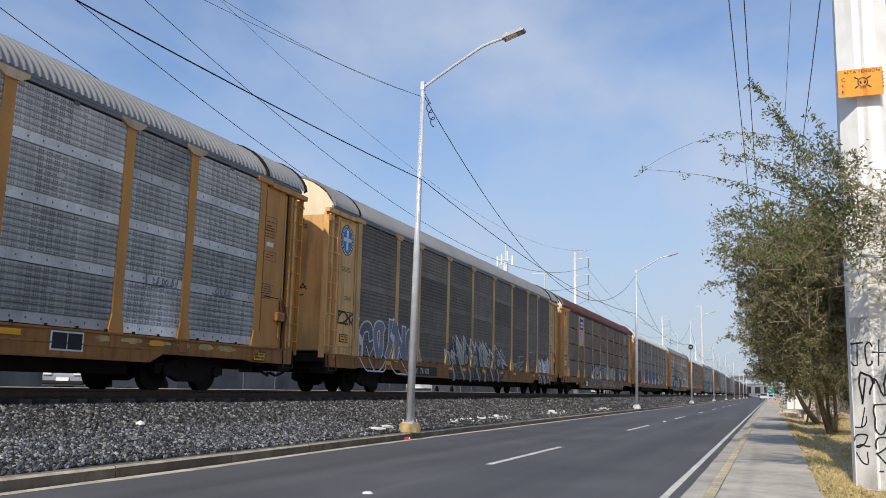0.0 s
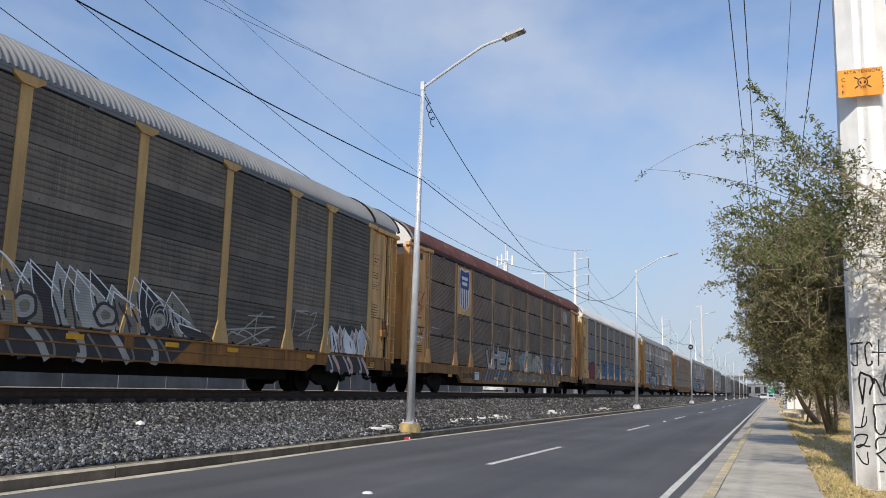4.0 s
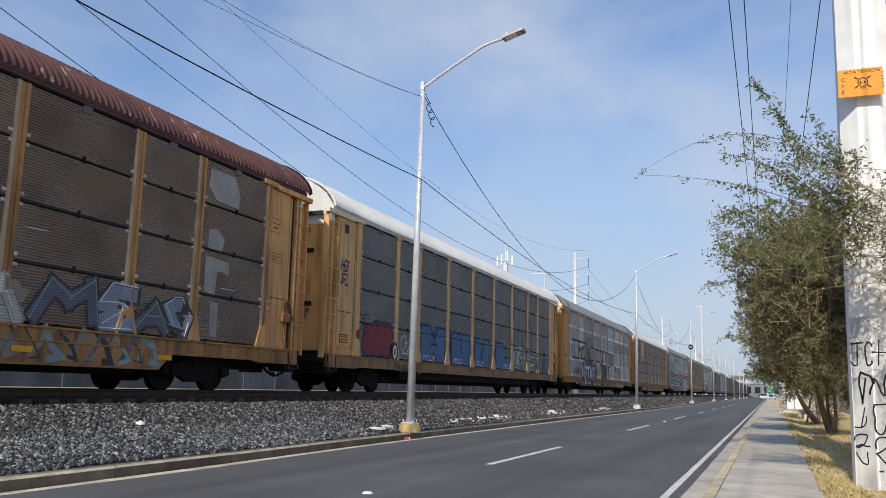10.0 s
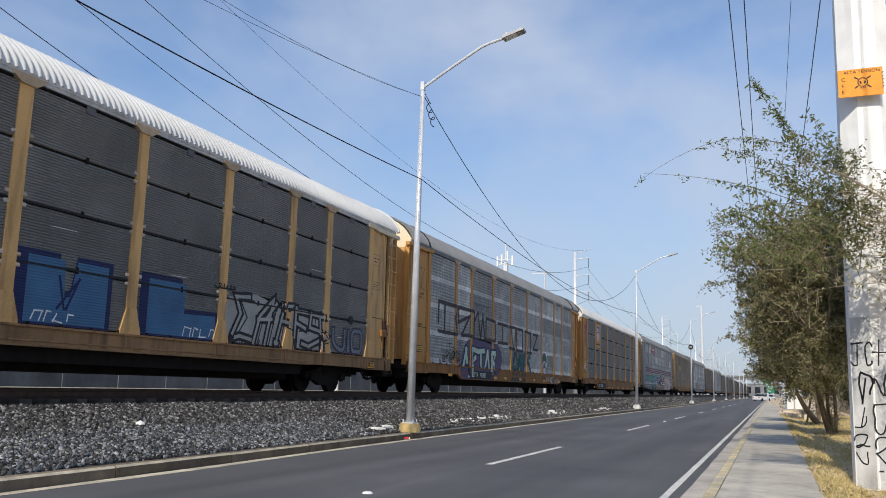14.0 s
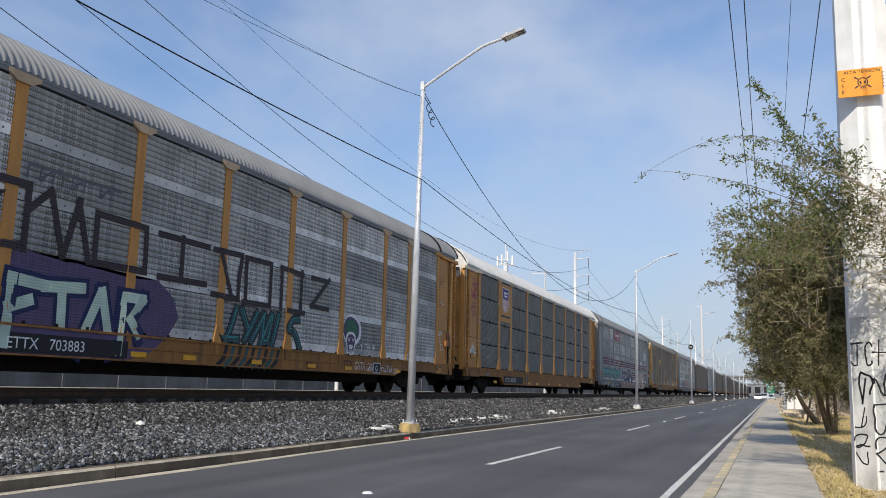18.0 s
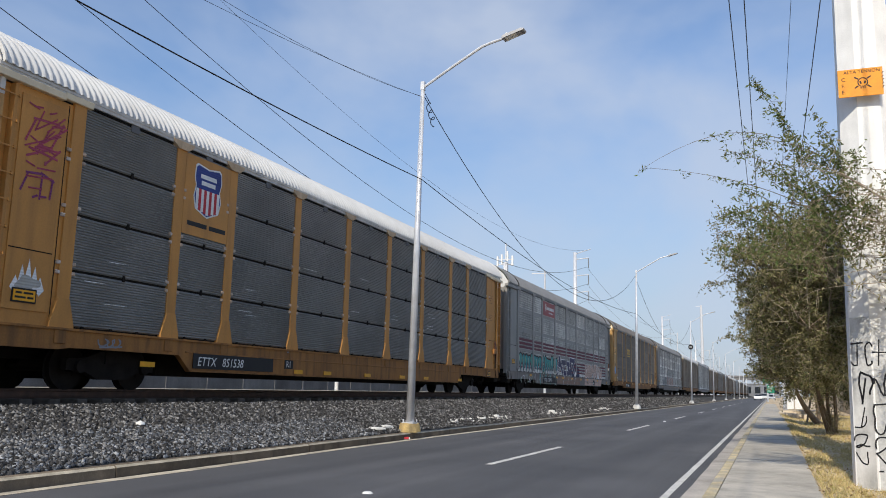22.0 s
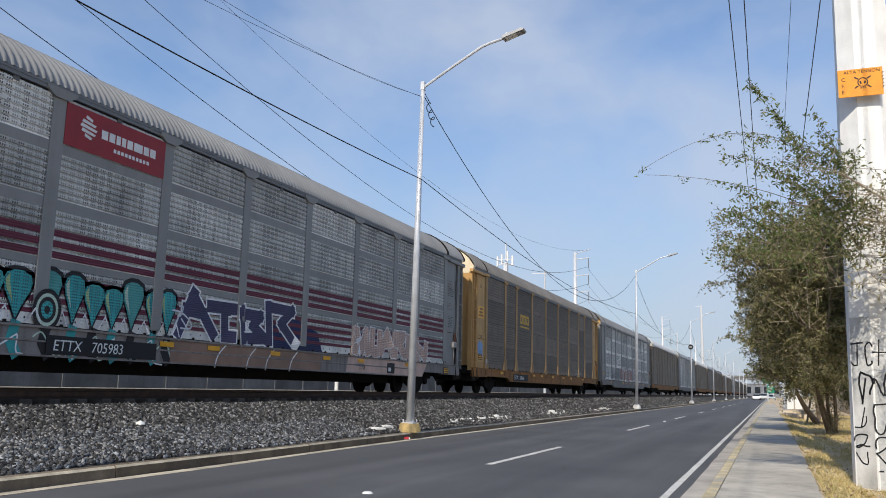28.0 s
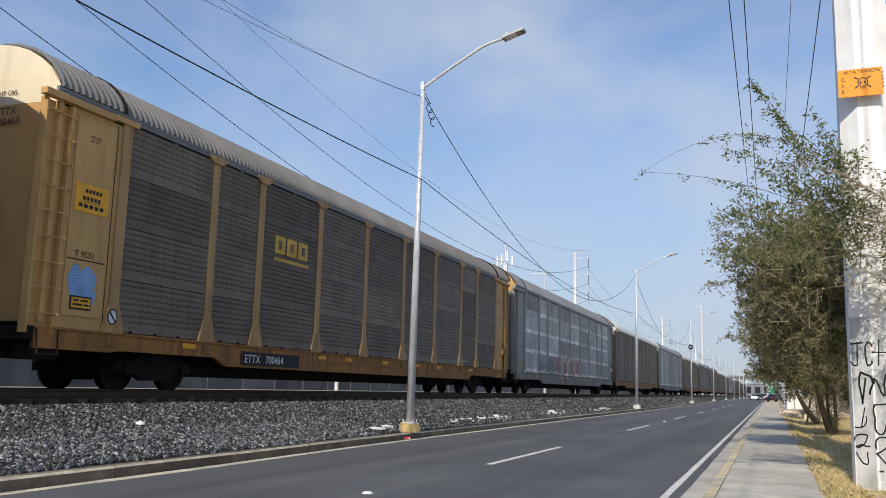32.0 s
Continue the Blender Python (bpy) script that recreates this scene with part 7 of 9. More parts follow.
for b in range(9):
    for z, h in ((2.63, 0.12), (2.44, 0.12), (2.25, 0.12), (1.85, 0.1), (1.66, 0.1), (1.47, 0.1), (1.28, 0.08)):
        part("stripe", quad_side(bmesh.new(), EDGES[b] + 0.15, EDGES[b + 1] - 0.15, z, z + h, 1.4645), G_MAROON, c6, "maroon stripe along the side")
    for z, h in ((4.08, 0.19), (3.085, 0.19), (2.09, 0.14)):
        part("plain_band", quad_side(bmesh.new(), EDGES[b] + 0.15, EDGES[b + 1] - 0.15, z, z + h, 1.463), M_YEL[3], c6, "plain grey band between the sheets")
rng_ = random.Random(61)
u = 2.45
k = 0
while u < 10.0:
    w_ = rng_.uniform(0.5, 0.66)
    petal(c6, u, 1.1, rng_.uniform(1.92, 2.12), w_, G_TEAL if k % 4 else spray("spray_sea", (0.084, 0.324, 0.3)), G_MINT if k % 3 == 0 else spray("spray_lime", (0.36, 0.48, 0.24)), "teal drop-shaped graffiti with black outline")
    paint(c6, [[Vector((u + w_ * 0.3, 1.12)), Vector((u + w_ * 0.55, 1.35)), Vector((u + w_ * 0.75, 1.12))]], 0.03, G_WHITE, 3, "teal drop-shaped graffiti with black outline")
    paint(c6, sketch("0539596090" if k % 3 else "2059703055", u - 0.2, u + 0.3, 0.6, 0.95, 0.0, True, 0.1, k), 0.03, G_WHITE if k % 2 else G_MINT, 2, "teal drop-shaped graffiti with black outline", x=1.482)
    if u > 6.0:
        paint(c6, [[Vector((u, 1.03)), Vector((u - 0.06, 0.8)), Vector((u + 0.05, 0.62))]], 0.2, G_TEAL if k % 2 else G_BLACK, 1, x=1.482)
    u += w_ * 0.86 + rng_.uniform(0.0, 0.08)
    k += 1
for r_, m_ in ((0.36, G_BLACK), (0.28, G_MINT), (0.22, G_BLACK), (0.15, G_TEAL), (0.07, G_BLACK)):
    disc("graffiti", c6, 6.85, 1.35, r_ * 0.85, r_, 1.505 - 0.004 * r_, m_, "ringed eye in black and green")
fill(c6, [(13.6, 1.09), (13.8, 1.6), (14.8, 2.0), (15.4, 1.75), (16.1, 1.6), (16.4, 1.09)], G_NAVY, 0.0, "navy graffiti with white outline letters")
for cd_, a_, b_, z_ in (("0049,4990,2565", 10.35, 11.5, 2.05), ("0999,5949" + "4060", 11.45, 12.55, 1.85), ("0009,0979,7945,4590,9000", 12.65, 13.6, 1.8), ("0009,0989,8945,4590", 13.75, 14.95, 2.05)):
    outlined(c6, sketch(cd_, a_, b_, 1.25, z_, -0.1, False, 0.03, int(a_ * 3)), 0.27, 0.045, spray("spray_violet", (0.06, 0.055, 0.115)), G_WHITE, 1, "navy graffiti with white outline letters")
paint(c6, sketch("0939859040,4570", 10.1, 10.75, 1.3, 1.65, 0, True) + sketch("2050796939", 10.2, 10.5, 1.55, 1.75, 0, True), 0.04, G_LINE, 4)
fill(c6, [(17.8, 0.57), (17.9, 1.03), (23.95, 1.03), (23.5, 0.53)], G_PINK, 0.0, "pale pink bubble graffiti with white outline")
for cd_, a_, b_, z_ in (("0009,0940,4069,6980", 18.35, 19.3, 1.78), ("0900409099", 19.45, 20.0, 1.8), ("0049,4990,2565", 20.15, 20.95, 1.85), ("0009,0979,7945,4590", 21.2, 21.95, 1.85), ("0009,9099", 22.2, 22.6, 1.8), ("0009,0990,9099", 22.85, 23.8, 1.65)):
    outlined(c6, sketch(cd_, a_, b_, 1.27, z_, 0.05, True, 0.02), 0.34, 0.03, G_PINK, G_WHITE, 1, "pale pink bubble graffiti with white outline", True)
cover(c6, 17.8, 23.4, G_PINK, 1.95)
bars(c6, 18.4, 0.78, 0.55, 1, 0.13, 1.4885, G_BLUEGREY)
words(c6, "TTX", 0.22, 18.6, 0.68, 1.4925, M_RUST, 0.1)
plate("notice", c6, 20.6, 21.15, 0.62, 0.95, 1.49, M_BLACK, "small black notice in a pale frame")
plate("notice_mark", c6, 20.66, 20.85, 0.68, 0.8, 1.499, M_WHITE)
number_plate(c6, "ETTX   705983", 6.9, 2.75, 0.1)
plate("repair_panel", c6, 10.1, 16.3, 0.575, 1.03, 1.4815, spray("repair_brown", (0.3, 0.185, 0.13)), "brown painted stretch of sill")
for a_ in (11.6, 12.8, 13.6, 14.7):
    paint(c6, sketch("0025" + "99", a_, a_ + 0.35, 0.54, 1.02, 0, True), 0.035, G_WHITE, 4, x=1.482)
bars(c6, 26.0, 4.0, 0.6, 5, 0.045, 1.467, M_BLACK, seed=8)
bars(c6, 26.05, 2.9, 0.5, 7, 0.04, 1.467, M_BLACK, seed=9)
# car 7
end_marks(c7, "ETTX", "700464")
number_plate(c7, "ETTX   700464", 6.15, 2.6)
bars(c7, 1.1, 4.6, 0.25, 3, 0.03, 1.468, M_BLACK)
ylp = plate("notice", c7, 0.85, 1.66, 3.18, 3.7, 1.466, M_REFL, "yellow notice with dark print")
for k, (a, b) in enumerate(((1.0, 1.42), (0.95, 1.4), (0.86, 1.5))):
    w_ = (b - a) / 5
    for j in range(5):
        part("bar", quad_side(bmesh.new(), a + 0.08 + w_ * j, a + 0.08 + w_ * (j + 0.72), 3.54 - 0.14 * k, 3.61 - 0.14 * k, 1.477), M_BLACK, ylp)
part("bar", quad_side(bmesh.new(), 1.0, 1.5, 3.365, 3.375, 1.477), M_BLACK, ylp)
for k in range(3):
    a = 7.38 + 0.56 * k
    part("logo", boxes((1.46, 1.467, a - HALF, a + 0.47 - HALF, 3.44, 3.9), bevel=0.0), M_LOGOY, c7, "plain yellow logo block")
    part("logo", boxes((1.466, 1.4675, a + 0.16 - HALF, a + 0.33 - HALF, 3.56, 3.78)), M_PERF_N, c7)
bm = bmesh.new()
quad_side(bm, 7.35, 9.05, 3.26, 3.34, 1.467)
part("logo", bm, M_LOGOY, c7)
words(c7, "T 9532", 0.16, 0.97, 2.36, 1.468, M_BLACK)
M_SKY = spray("spray_sky", (0.24, 0.408, 0.66))
for du, z, ru, rz, sd_ in ((0.0, 1.95, 0.16, 0.27, 2), (0.3, 1.95, 0.2, 0.27, 5), (0.14, 1.68, 0.14, 0.22, 8), (0.38, 1.68, 0.14, 0.2, 9)):
    blob(c7, 1.02 + du, z, ru, rz, M_SKY, 1, "pale blue sprayed patch", x=1.464 + 0.0006 * sd_, wob=0.25, seed=sd_)
disc("no_sign", c7, 1.98, 1.36, 0.13, 0.15, 1.498, M_BLACK, "round black and white prohibition sign")
disc("no_sign", c7, 1.98, 1.36, 0.1, 0.12, 1.501, M_WHITE)
part("no_sign", prism([(1.9 - HALF, 1.43), (1.92 - HALF, 1.46), (2.06 - HALF, 1.29), (2.04 - HALF, 1.26)], "x", 1.5015, 1.504), M_BLACK, c7)
paint(c7, tag(20.2, 1.25, 1.6, 0.25, 6, 17), 0.02, G_LIGHT, 1, "small pale scratches")
for car_, n_, sd_ in ((c5, 16, 5), (c3, 9, 6), (c2, 8, 7)):
    rng_ = random.Random(sd_)
    for k in range(n_):
        b_ = rng_.randint(0, 8)
        a_, z_ = EDGES[b_] + rng_.uniform(0.25, 1.0), rng_.choice((1.6, 1.85, 2.3, 2.45, 2.75, 3.3)) + rng_.uniform(-0.1, 0.1)
        fill(car_, [(a_, z_), (a_ + rng_.uniform(0.25, 0.75), z_ + 0.004), (a_ + 0.6, z_ + 0.016), (a_ + 0.1, z_ + 0.014)], G_WHITE, 0.0, "bright scratch along the ribs")
# car 8
G_FADE = spray("spray_faded_red", (0.36, 0.156, 0.156))
spikes(c8, 9.0, 15.5, 1.1, 2.2, 11, (G_FADE, G_PINK, G_LIGHT), G_RED, G_LIGHT, 151, "faded red graffiti", 0.3, True)
paint(c8, scrawl(4.5, 1.2, 3.5, 0.6, 10, 152), 0.06, G_BLUEGREY, 1)


# ---- lamps, poles and wires ----
def street_lamp(x, y, z, foot, up=0.0):
    """A tapered white pole on a painted footing, with a bent arm over the road."""
    lamp = tagged(empty("street_lamp", pose(x, y, z)), "white steel street lamp on a concrete footing", "street lamp", "street lamps along the kerb")
    bm = bmesh.new()
    bmesh.ops.create_cone(bm, cap_ends=True, segments=18, radius1=0.26, radius2=0.22, depth=0.2, matrix=Matrix.Translation((0, 0, 0.1)))
    bmesh.ops.subdivide_edges(bm, edges=[e for e in bm.edges if abs(e.verts[0].co.z - e.verts[1].co.z) > 0.1], cuts=2)
    for v in bm.verts:
        v.co *= 1 + 0.16 * noise.noise(v.co * 4.2 + Vector((x, y, 0)))
    part("footing", bm, foot, lamp, "chipped painted footing")
    part("base_plate", boxes((-0.15, 0.15, -0.15, 0.15, 0.17, 0.235), bevel=0.005), M_GALV, lamp)
    for a in (-1, 1):
        for b in (-1, 1):
            part("anchor_bolt", cyl(bmesh.new(), (a * 0.12, b * 0.12, 0.22), (a * 0.12, b * 0.12, 0.3), 0.018, seg=6), M_GALV, lamp)
    pole = part("pole", cyl(bmesh.new(), (0, 0, 0.22), (0.11, 0, 8.66 + up), 0.1, 0.05, 14), M_GALV, lamp)
    smooth(pole)
    part("collar", boxes((0.055, 0.165, -0.055, 0.055, 8.47 + up, 8.7 + up), bevel=0.01), M_GALV, lamp)
    part("arm", tube([(0.13, 0, 8.55 + up), (0.93, 0, 9.02 + up), (1.67, 0, 9.43 + up), (1.9, 0, 9.5 + up), (2.27, 0, 9.58 + up)], 0.036, 8), M_GALV, lamp)
    head = part("lamp_head", prism([(x_, z_ - 0.08 + up) for x_, z_ in ((2.2, 9.65), (2.28, 9.7), (2.7, 9.815), (2.78, 9.8), (2.76, 9.765), (2.24, 9.61))], "y", -0.13, 0.13), M_LAMPH, lamp, "flat grey lamp head")
    part("sensor", cyl(bmesh.new(), (2.32, 0, 9.62 + up), (2.3, 0, 9.7 + up), 0.04, seg=8), M_WHITE, lamp)
    part("lens", prism([(x_, z_ - 0.06 + up) for x_, z_ in ((2.3, 9.595), (2.68, 9.735), (2.68, 9.728), (2.3, 9.588))], "y", -0.11, 0.11), M_WHITE, lamp)
    return lamp


M_LAMPH = mat("lamp_head_grey", (0.34, 0.34, 0.35), 0.5, 0.3, 0.15, 4, 0.05)
l0 = street_lamp(-8.0, 18.55, 0.15, M_FOOT)
LAMPS = [18.55, 55.4, 96.5, 136.0, 175, 215, 255, 295, 335]
l1 = street_lamp(kerb_x(55.4) - 0.05, 55.4, 0.17, M_CONC_W, 0.32)
for y in LAMPS[2:]:
    copy_thing(l1, pose(kerb_x(y) - 0.05, y, 0.17))


disc_sign = tagged(empty("round_sign", pose(kerb_x(96.5) + 0.02, 96.3, 6.3)), "small dark round sign strapped to a lamp pole", "sign")
part("disc", cyl(bmesh.new(), (0, -0.03, 0), (0, 0, 0), 0.27, seg=20), M_BLACK, disc_sign)
part("mark", boxes((-0.14, 0.14, -0.036, -0.03, -0.05, 0.05)), M_WHITE, disc_sign)
part("strap", boxes((-0.05, 0.05, 0.0, 0.2, -0.05, 0.05)), M_GALV, disc_sign)


def pylon(x, y, h):
    """A white steel monopole with three arms on one side and long insulators."""
    p = tagged(empty("pylon", pose(x, y, 0)), "tall white steel power pole with three side arms", "power pole", "power poles behind the railway")
    smooth(part("mast", cyl(bmesh.new(), (0, 0, 0), (0, 0, h), 0.34, 0.19, 12), M_GALV, p))
    part("top_arm", tube([(0, 0, h - 0.2), (2.0, 0, h + 0.35)], 0.05), M_GALV, p)
    for k in range(3):
        z = h - 0.87 - 2.05 * k
        part("arm", tube([(0, 0, z), (1.7, 0, z + 0.1)], 0.06, 6), M_GALV, p)
        part("insulator", cyl(bmesh.new(), (1.65, 0, z - 1.1), (1.65, 0, z + 0.1), 0.05, seg=8), M_EAVE, p)
    return p


PY = [10.0, 100.0, 190.0, 280.0, 370.0]
p0 = pylon(-21.65, 100, 18.05)
for y in PY[2:]:
    copy_thing(p0, pose(-21.65, y, 0))
copy_thing(p0, pose(-21.65, 10, 0))


def slim_pole(x, y, h, r, label):
    p = tagged(empty("utility_pole", pose(x, y, 0)), label, "pole", "slim poles behind the railway")
    part("shaft", cyl(bmesh.new(), (0, 0, 0), (0, 0, h), r, r * 0.6, 10), M_GALV, p)
    part("cross_arm", boxes((-1.4, 0.2, -0.05, 0.05, h - 0.3, h - 0.2)), M_GALV, p)
    return p


s0p = slim_pole(-21.7, 85.3, 13.7, 0.14, "slim white pole with a short cross arm")
copy_thing(s0p, pose(-17.5, 180, 0))
tall = slim_pole(-16.5, 236, 25, 0.5, "thick white pole rising above the train")
for x, y in ((-24, 330), (-26, 420), (-15.5, 300), (-15.5, 380), (-15.5, 460), (-15.5, 250), (-27, 520), (-16, 560)):
    copy_thing(s0p, pose(x, y, 0))

mast = tagged(empty("antenna_mast", pose(-61.0, 200.0, 0)), "white panel antennas on a distant lattice mast", "antenna mast")
part("tower", boxes((-0.5, 0.5, -0.5, 0.5, 0, 33), (-0.12, 0.12, -0.12, 0.12, 33, 38)), M_GALV, mast)
for dx, z in ((-2.0, 33.0), (-0.9, 33.4), (1.9, 33.0), (0.6, 34.2)):
    part("panel", boxes((dx - 0.22, dx + 0.22, -0.8, -0.5, z - 1.0, z + 1.6), bevel=0.05), M_WHITE, mast)
part("frame", boxes((-2.3, 2.3, -0.6, -0.4, 32.4, 32.55), (-2.3, 2.3, -0.6, -0.4, 33.6, 33.75)), M_GALV, mast)


def wire(name, a, b, sag, r, label, n=24):
    a, b = Vector(a), Vector(b)
    pts = [a.lerp(b, k / n) - Vector((0, 0, 4 * sag * (k / n) * (1 - k / n))) for k in range(n + 1)]
    return tagged(part(name, tube(pts, r, 4), M_WIRE), label, "wire", "overhead wires")


for za, zb, sg in ((17.15, 16.2, 5.24), (15.0, 14.1, 4.84), (13.05, 12.1, 4.9)):
    for y0, y1 in zip(PY, PY[1:]):
        wire("power_line", (-20.2, y0, za if y0 < 50 else zb), (-20.2, y1, zb), sg if y0 < 50 else 3.0, 0.016, "sagging power conductor between tall poles")
wire("ground_wire", (-20.0, 10, 19.2), (-20.0, 100, 18.3), 4.5, 0.009, "thin earth wire between tall poles")
LT = [-18.3] + LAMPS[:6]
for k, (y0, y1) in enumerate(zip(LT, LT[1:])):
    x0, x1 = kerb_x(y0) - 0.02, kerb_x(y1) - 0.02
    wire("cable", (x0 + 0.04, y0, 6.4 if k < 1 else 6.3), (x1 + 0.04, y1, 6.3 if k < 2 else 6.6), 0.62, 0.0125, "thick black cable strapped to the lamp poles")
    if k == 0:
        wire("cable", (x0, y0, 12.4), (x1, y1, 8.46), 3.1, 0.0045, "thin cable sagging between lamp poles")
        wire("cable", (x0 - 0.03, y0, 6.2), (x1 - 0.03, y1, 8.46), 1.29, 0.0045, "thin cable sagging between lamp poles")
    else:
        wire("cable", (x0, y0, 8.54 if k == 1 else 8.77), (x1, y1, 8.77), 3.2, 0.012, "slack black cable sagging between lamp poles")
coil = [Vector((0.1, 0, 8.5))] + [Vector((0.14 + 0.07 * math.cos(a * 2.2), 0.3 + 0.05 * a, 8.2 - 0.05 * a + 0.08 * math.sin(a * 2.2))) for a in np.linspace(0, 8, 28)]
part("cable_coil", tube(coil, 0.012, 4), M_WIRE, l0, "loose coil of black cable")
for x in (-0.52, -0.19, 0.82, 1.45):
    thin = 0.006 if x == 0.82 else 0.012
    for y0, y1 in ((-37.5, 12.7), (12.7, 62.7), (62.7, 112.7)):
        wire("street_line", (x, y0, 10.25), (x, y1, 10.25), 0.12, thin, "taut power line above the pavement")

# concrete power pole with its sign
PX, PYY = 1.43, 12.78
ppole = tagged(empty("power_pole", pose(PX, PYY, 0)), "octagonal pale concrete power pole with black scrawls", "power pole")
bm = bmesh.new()
rings = []
OFF = radians(22.5 + 1.5)
for z, r in ((0.0, 0.452), (3.0, 0.41), (12.0, 0.29)):
    rings.append([bm.verts.new((r * math.sin(OFF + k * math.tau / 8), -r * math.cos(OFF + k * math.tau / 8), z)) for k in range(8)])
for a, b in zip(rings, rings[1:]):
    for k in range(8):
        bm.faces.new((a[k], a[(k + 1) % 8], b[(k + 1) % 8], b[k]))
bm.faces.new(rings[-1])
bmesh.ops.recalc_face_normals(bm, faces=bm.faces)
part("shaft", bm, M_POLE, ppole)
part("cross_arm", boxes((-2.1, 0.6, -0.45, -0.33, 9.95, 10.1)), M_GALV, ppole)
for x in (-1.95, -1.62, -0.61, 0.02):
    part("insulator", cyl(bmesh.new(), (x, -0.39, 10.08), (x, -0.39, 10.25), 0.05, seg=8), M_STEEL, ppole)


def on_pole(facet, pts, width, off=0.004, material=None):
    """Strokes drawn on one flat of the pole; across in metres from the flat's middle, and height."""
    ang = radians(1.5 + 45 * facet)
    bm = bmesh.new()

    def put(p):
        r = (0.452 - 0.014 * p.y) * math.cos(math.pi / 8) + off
        return (r * math.sin(ang) + p.x * math.cos(ang), -r * math.cos(ang) + p.x * math.sin(ang), p.y)

    ribbon(bm, pts, width, put)
    return part("overpaint" if material else "scrawl", bm, material or M_BLACK, ppole, "patchy grey overpaint" if material else "black marker scrawl")


def glyph(facet, x, z, w, h, code, width=0.028):
    for s in code.split(","):
        pts = [Vector((x + int(s[i]) / 4 * w, z + int(s[i + 1]) / 6 * h)) for i in range(0, len(s), 2)]
        for _ in range(2):
            if len(pts) > 2:
                q = [pts[0]]
                for a, b in zip(pts, pts[1:]):
                    q += [a.lerp(b, 0.25), a.lerp(b, 0.75)]
                pts = q + [pts[-1]]
        pts = [p + 0.03 * Vector((noise.noise(Vector((p.x * 9, p.y * 9, 1.0))), noise.noise(Vector((p.x * 9, p.y * 9, 5.0))))) for p in pts]
        on_pole(facet, pts, width * 0.68)


for fc, z_, w_ in ((-1, 2.25, 0.3), (0, 2.1, 0.31), (1, 2.3, 0.3)):
    on_pole(fc, [Vector((0, 0.16)), Vector((0, 1.1)), Vector((0, z_ - 0.15))], w_, 0.002, M_WASH)
for fc, x_, z_, w_, h_, code, th in ((-1, -0.14, 1.6, 0.17, 0.3, "0646,2620,201001", 0.03), (-1, 0.06, 1.6, 0.12, 0.32, "45260402104041", 0.034), (0, -0.15, 1.6, 0.26, 0.34, "1016,0343,3036", 0.026),
                                   (-1, -0.07, 1.1, 0.24, 0.4, "1006264532,2510", 0.042), (0, -0.15, 1.12, 0.22, 0.36, "0406202636,3641", 0.034), (-1, -0.13, 0.72, 0.17, 0.4, "4521,0131" + "4243", 0.028),
                                   (0, -0.18, 0.7, 0.17, 0.4, "0602103145,0646", 0.03), (-1, -0.15, 0.52, 0.22, 0.2, "0305264532100141", 0.03), (0, -0.17, 0.26, 0.2, 0.42, "0406264503,0330,0010", 0.03),
                                   (-1, -0.13, 0.3, 0.17, 0.2, "0503214045", 0.03)):
    glyph(fc, x_, z_, w_, h_, code, th)
sign = tagged(empty("warning_sign", pose(1.35, 12.3, 5.48, 0, 0, 0)), "orange high voltage warning sign strapped to the pole", "sign")
part("plate", boxes((-0.29, 0.27, -0.012, 0.0, -0.2, 0.2), bevel=0.003), M_ORANGE, sign)
part("bracket", boxes((-0.2, 0.2, 0.0, 0.1, -0.16, -0.12), (-0.2, 0.2, 0.0, 0.1, 0.12, 0.16)), M_GALV, sign)
for txt, sz, x, z in (("ALTA TENSION", 0.066, -0.215, 0.135), ("C.", 0.075, -0.25, 0.03), ("F.", 0.075, -0.25, -0.06), ("E.", 0.075, -0.25, -0.15)):
    o = part("lettering", lettering(txt, sz), M_BLACK, sign)
    o.matrix_basis = Matrix.Translation((x, -0.0145, z)) @ ENDF
bm = bmesh.new()
put_s = lambda p: (p.x, -0.0145, p.y)
ribbon(bm, [(0.02 + 0.06 * math.cos(a), 0.0 + 0.062 * math.sin(a)) for a in np.linspace(-0.9, math.pi + 0.9, 14)], 0.013, put_s)
for sx in (-1, 1):
    for sz in (-1, 1):
        ribbon(bm, [(0.02 + sx * 0.062, 0.0 + sz * 0.052), (0.02 + sx * 0.095, 0.0 + sz * 0.075)], 0.018, put_s)
    ribbon(bm, [(0.02 + sx * 0.025, -0.01), (0.02 + sx * 0.03, 0.005)], 0.022, put_s)
for k in range(3):
    ribbon(bm, [(-0.005 + 0.025 * k, -0.085), (-0.005 + 0.025 * k, -0.055)], 0.012, put_s)
for k in range(5):
    ribbon(bm, [(0.26, -0.1 + 0.05 * k), (0.275, -0.08 + 0.05 * k)], 0.012, put_s)
part("symbol", bm, M_BLACK, sign)


# ---- trees ----
def curve_pts(a, b, bend, rng, n=6):
    a, b = Vector(a), Vector(b)
    m = (a + b) / 2 + Vector((rng.uniform(-1, 1), rng.uniform(-1, 1), rng.uniform(-0.2, 1))) * bend * (b - a).length
    return [a * (1 - t) ** 2 + m * 2 * t * (1 - t) + b * t ** 2 for t in np.linspace(0, 1, n)]


